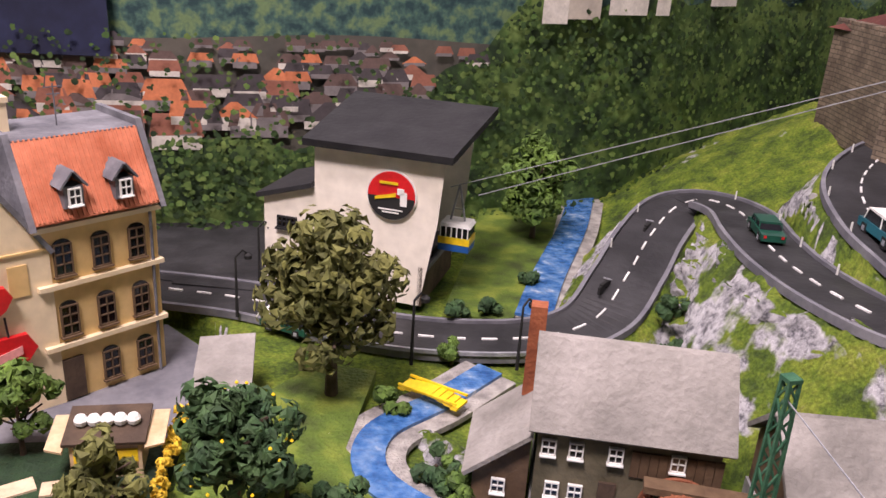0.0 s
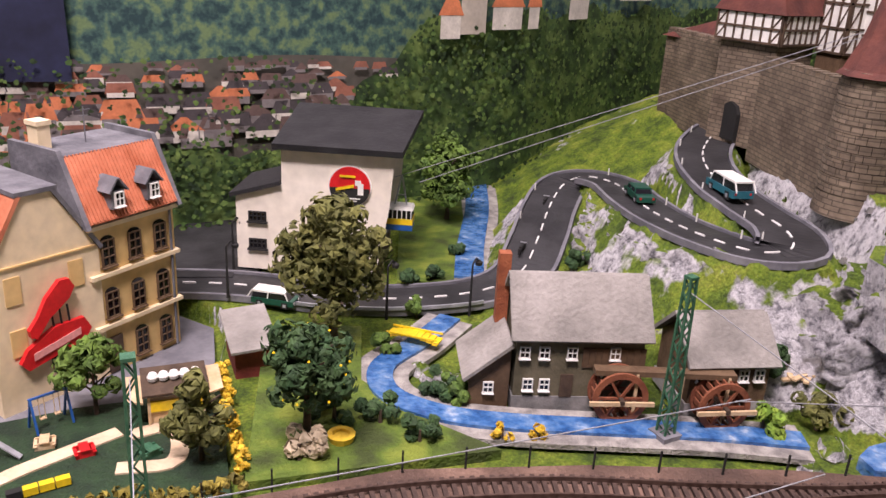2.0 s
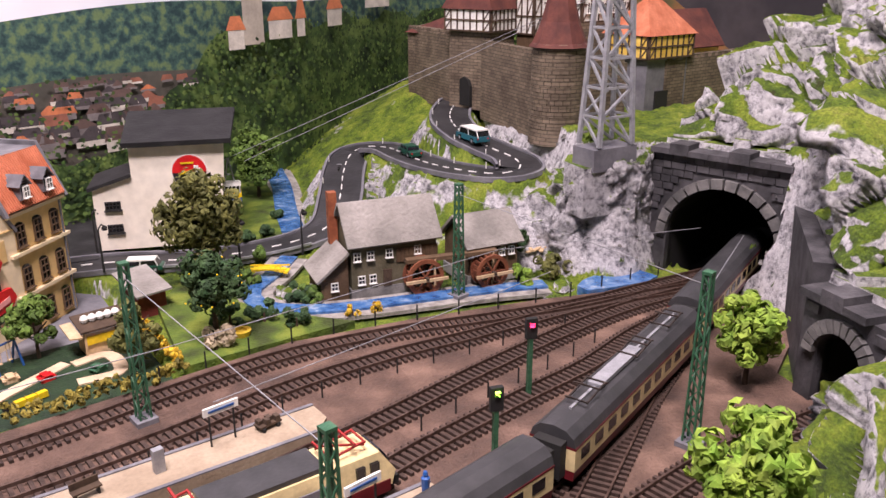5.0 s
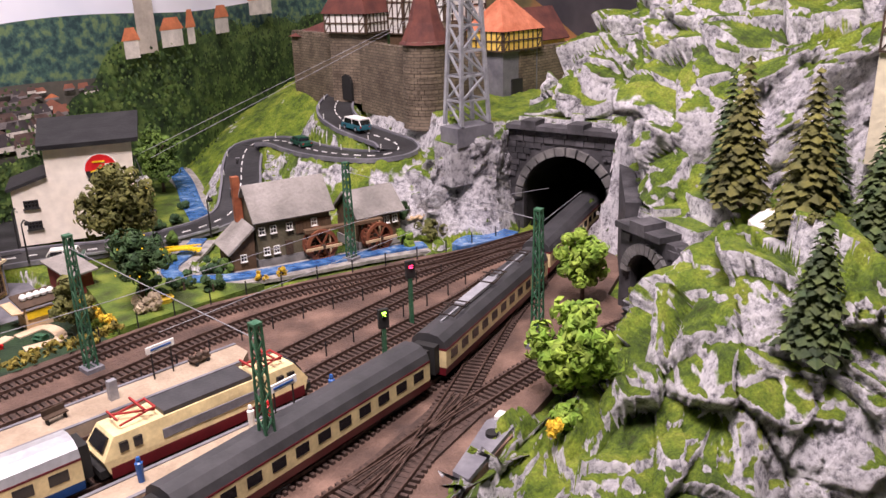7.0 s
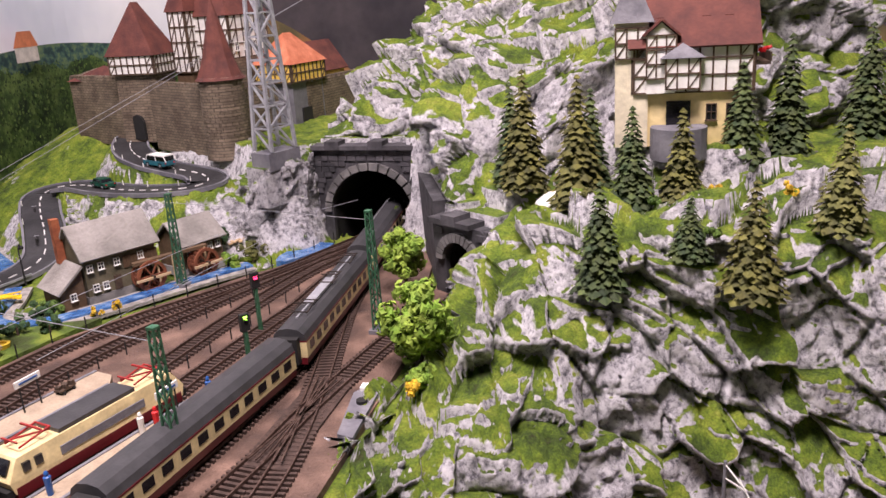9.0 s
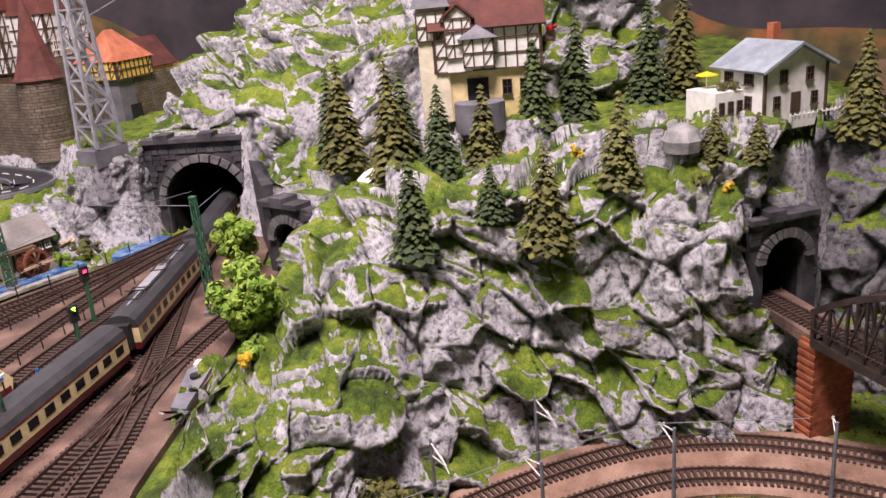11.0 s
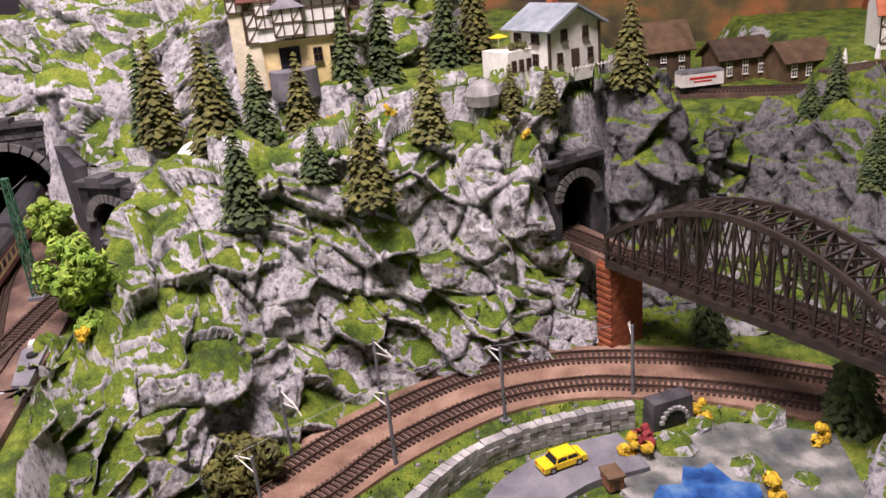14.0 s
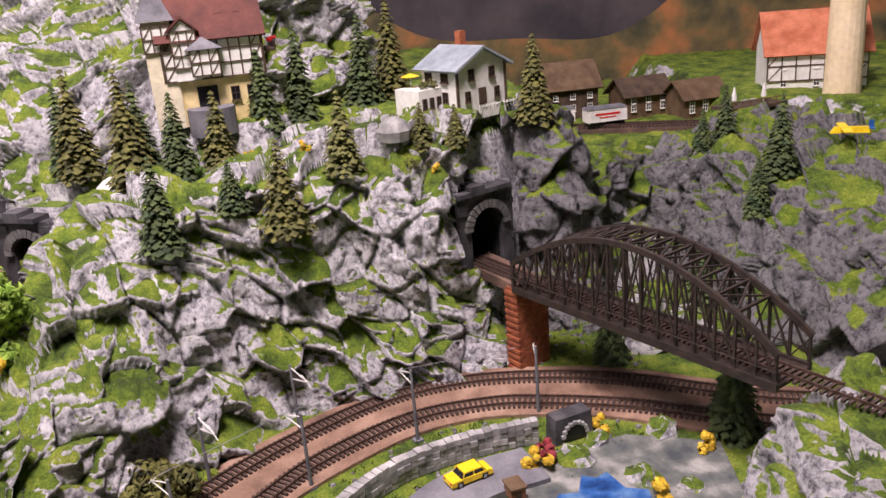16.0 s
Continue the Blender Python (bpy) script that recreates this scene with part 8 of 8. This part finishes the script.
# timber pile and clutter beside the mill
for i in range(7):
    lg = thing("timber_board", "loose light timber board by the mill", "board", 0.312 + 0.006 * (i % 3), 0.262 + 0.009 * (i // 3), ground_at(0.312, 0.262) + 0.002 + 0.0015 * (i % 2), 20 * i)
    part("board", Shape().box(0, 0, 0, 0.026, 0.004, 0.0016), WOODL, lg)

# ---- village shelf behind the ravine ----
def chalet(x, y, z, rz, w, d, h, rh_, wall, roofm, label):
    e = thing("chalet", label, "house", x, y, z, rz)
    part("wall", Shape().box(0, 0, -0.02, w, d, h + 0.02).gable(0, 0, h, w, d, rh_), wall, e)
    part("roof", Shape().roof(0, 0, h + 0.001, w, d, rh_, 0.008), roofm, e)
    for j in range(3):
        window(e, -w / 3 + j * w / 3, h * 0.25, 0.009, 0.012, -d / 2 - 0.0002, WHITEP, (1, 1))
        window(e, -w / 3 + j * w / 3, h * 0.62, 0.009, 0.01, -d / 2 - 0.0002, WHITEP, (1, 1))
    return e
chalet(0.93, -0.85, 0.04, -80, 0.1, 0.09, 0.06, 0.04, WOODD, WOODM, "dark brown timber chalet with a low roof")
chalet(0.9, -0.985, 0.04, -75, 0.09, 0.07, 0.04, 0.025, WOODM, WOODD, "brown timber goods shed")
chalet(0.85, -1.075, 0.04, -75, 0.08, 0.07, 0.035, 0.025, WOODM, WOODM, "small brown timber barn")
rh1 = chalet(0.8, -1.26, 0.07, -100, 0.16, 0.1, 0.08, 0.06, WHITEP, REDTILE, "half-timbered inn with an orange-red roof")
timber(rh1, 0, -0.0505, 0.03, 0.16, 0.05, 7, 2, WHITEP, 0, 0.002)
rt = thing("stone_tower", "round beige stone tower behind the village", "tower", 0.68, -1.262, 0.07)
part("shaft", Shape().lathe(0, 0, [(-0.05, 0.03), (0.19, 0.026), (0.19, 0.03), (0.21, 0.03)], 20), CREAM, rt)
vt = even(curve([(0.8, -0.68), (0.782, -0.8), (0.762, -0.89), (0.735, -1.0), (0.7, -1.12)]), 0.0062)
tagged(part("trackbed_village", ribbon(Shape(), np.c_[vt, np.full(len(vt), 0.045)], 0.022, -0.022, 0.02), BALLAST), "brown ballast of the village railway", "ballast", kind="structure")
track(vt, 0.046, "brown village railway track")
WAG = mat("white_wagon_paint", (0.78, 0.76, 0.74), scale=50, bump=0)
for i, (x, y, rz) in enumerate(((0.78, -0.806, 101), (0.762, -0.893, 102))):
    w = thing("goods_wagon", "white van wagon with red lettering bars", "wagon", x, y, 0.05, rz)
    part("body", Shape().box(0, 0, 0.007, 0.072, 0.026, 0.022), WAG, w)
    part("roof", Shape().box(0, 0, 0.029, 0.074, 0.028, 0.003, 0, 0.9), SLATE, w)
    part("lettering_bar", Shape().box(0, 0.0134, 0.019, 0.045, 0.0008, 0.003).box(0, 0.0134, 0.014, 0.03, 0.0008, 0.002), REDM, w)
    part("underframe", Shape().box(0, 0, 0, 0.066, 0.018, 0.007), BLACK, w)
ap = thing("model_aeroplane", "yellow model aeroplane on the hillside", "aeroplane", 0.385, -1.135, ground_at(0.385, -1.135) + 0.012, 75)
part("fuselage", Shape().box(0, 0, 0, 0.05, 0.007, 0.008, 0, 0.8), YELM, ap)
part("wing", Shape().box(0.008, 0, 0.006, 0.011, 0.06, 0.0015), YELM, ap)
part("tail", Shape().box(-0.023, 0, 0.006, 0.006, 0.02, 0.0012).box(-0.023, 0, 0.006, 0.006, 0.0012, 0.01), BLUEM, ap)
tr = thing("cafe_terrace", "dark timber cafe terrace on posts at the gorge edge", "terrace", 0.66, -1.105, 0.06, -70)
part("deck", Shape().box(0, 0, 0.02, 0.11, 0.05, 0.005), WOODD, tr)
for i in range(7):
    part("post", Shape().box(-0.05 + i * 0.0165, -0.022, -0.05, 0.003, 0.003, 0.07), WOODD, tr)
    part("railing_post", Shape().box(-0.05 + i * 0.0165, -0.0235, 0.025, 0.0014, 0.0014, 0.01), WOODM, tr)
part("railing", Shape().box(0, -0.0235, 0.034, 0.108, 0.0016, 0.0016), WOODM, tr)
for dx, dy in ((-0.03, 0.0), (0.028, -0.006)):
    pa = thing("closed_parasol", "closed white parasol on the cafe terrace", "parasol", 0.66 + dx * 0.34, -1.105 - dx * 0.94, 0.085)
    part("pole", Shape().lathe(0, 0, [(0, 0.0008), (0.03, 0.0008)], 6), WOODL, pa)
    part("canopy", Shape().lathe(0, 0, [(0.008, 0.0045), (0.018, 0.0035), (0.03, 0.0008)], 8), WHITEP, pa)
# white rocks, shelter and arched grotto on the mountain
gr = thing("stone_grotto", "white arched stone grotto on the mountain path", "grotto", 0.315, -0.215, ground_at(0.315, -0.215) - 0.002, 15)
part("vault", Shape().lathe(0, 0, [(0, 0.026), (0.012, 0.025), (0.02, 0.016), (0.024, 0.004)], 14), WHITEP, gr)
bl_ = thing("boulder", "pale grey rounded boulder before the guest house", "boulder", 0.315, -0.555, ground_at(0.315, -0.555) - 0.003, 0)
part("rock", Shape().lathe(0, 0, [(0, 0.019), (0.012, 0.021), (0.022, 0.015), (0.028, 0.005)], 9), LSTONE, bl_)
for i, (x, y) in enumerate(((0.3, -0.57), (0.31, -0.6), (0.345, -0.65), (0.36, -0.67), (0.3, -0.38), (0.28, -0.33), (0.25, -0.27), (0.29, -0.45), (0.24, -0.39))):
    bush(x, y, ground_at(x, y), 0.011, (LEAFO, YLEAF, LEAF)[i % 3], "small flowering shrub on the rocks", 160 + i, 110, 0.0026)

# bedding plants, tufts and stones scattered over the ground, uncountable
rs_ = random.Random(77)
tuft, stonef = Shape(), Shape()
tries = [(rs_.uniform(-0.1, 0.46), rs_.uniform(-0.85, 0.56)) for _ in range(5200)]
ax_ = np.array(tries)
hz, hr = height(ax_[:, 0], ax_[:, 1])
dr, _ = near_line(ax_[:, 0], ax_[:, 1], ROAD[::3])
lw = np.minimum(near_line(ax_[:, 0], ax_[:, 1], LOWER["far"][::3])[0], near_line(ax_[:, 0], ax_[:, 1], LOWER["near"][::3])[0])
for (x, y), z, rg, d, q in zip(tries, hz, hr, dr, lw):
    flat = (z > LOW + 0.02 and rg > 0.05) or (z < LOW + 0.01 and q > 0.026)
    if d < 0.032 or not flat or any((np.hypot(p[::3, ::3, 0] - x, p[::3, ::3, 1] - y) < 0.008).any() for p in SHEETS):
        continue
    if rs_.random() < 0.6:
        for k in range(4):
            a, s = rs_.uniform(0, 6.28), rs_.uniform(0.002, 0.0045)
            px, py_ = x + rs_.uniform(-0.004, 0.004), y + rs_.uniform(-0.004, 0.004)
            tuft.add([(px, py_, z - 0.002), (px + s * math.cos(a), py_ + s * math.sin(a), z - 0.001), (px + s * 0.5 * math.cos(a + 1), py_ + s * 0.5 * math.sin(a + 1), z + s * 1.1)], [(0, 1, 2), (2, 1, 0)])
    else:
        s = rs_.uniform(0.0015, 0.005)
        stonef.box(x, y, z - s * 0.4, s * 1.6, s * 1.2, s, rs_.uniform(0, 180), 0.6)
tagged(part("grass_tufts", tuft, mat("tuft_green", (0.06, 0.11, 0.012), (0.16, 0.24, 0.03), scale=60, rand=0.4, island=True)), "scattered green grass tufts on the rocks", "grass", kind="stuff")
tagged(part("loose_stones", stonef, mat("loose_stone_grey", (0.1, 0.1, 0.1), (0.28, 0.27, 0.26), scale=60, rand=0.4, island=True)), "scattered loose grey stones", "stones", kind="stuff")

# boulders in the lower valley and by the mill stream
for i, (x, y, k) in enumerate(((0.06, -0.72, 0.02), (0.09, -0.75, 0.016), (-0.05, -0.63, 0.012), (0.02, -0.78, 0.018), (-0.09, -0.79, 0.02), (-0.12, -0.74, 0.014), (0.1, -0.82, 0.02), (0.0, -0.82, 0.014), (0.3, -0.85, 0.03), (0.34, -0.92, 0.035), (0.28, -0.95, 0.03), (0.4, -0.87, 0.04), (0.3, 0.205, 0.014), (0.06, 0.36, 0.014), (0.075, 0.345, 0.016), (0.05, 0.375, 0.012), (-0.01, 0.375, 0.01), (0.27, 0.19, 0.009))):
    rk = random.Random(300 + i)
    e = thing("boulder", "rough pale grey rock lump", "boulder", x, y, ground_at(x, y) - 0.003, rk.uniform(0, 360))
    sh = Shape()
    n, rings = 10, ((0, 1.0), (0.35, 1.08), (0.7, 0.8), (0.95, 0.4), (1.05, 0.08))
    vs = [(k * rad * rk.uniform(0.78, 1.15) * math.cos(6.2832 * j / n), k * rad * rk.uniform(0.6, 1.0) * math.sin(6.2832 * j / n), k * zz * rk.uniform(0.85, 1.1)) for zz, rad in rings for j in range(n)]
    fs = [(q * n + j, q * n + (j + 1) % n, (q + 1) * n + (j + 1) % n, (q + 1) * n + j) for q in range(4) for j in range(n)] + [tuple(range(4 * n, 5 * n))]
    part("rock", sh.add(vs, fs), ROCK, e)
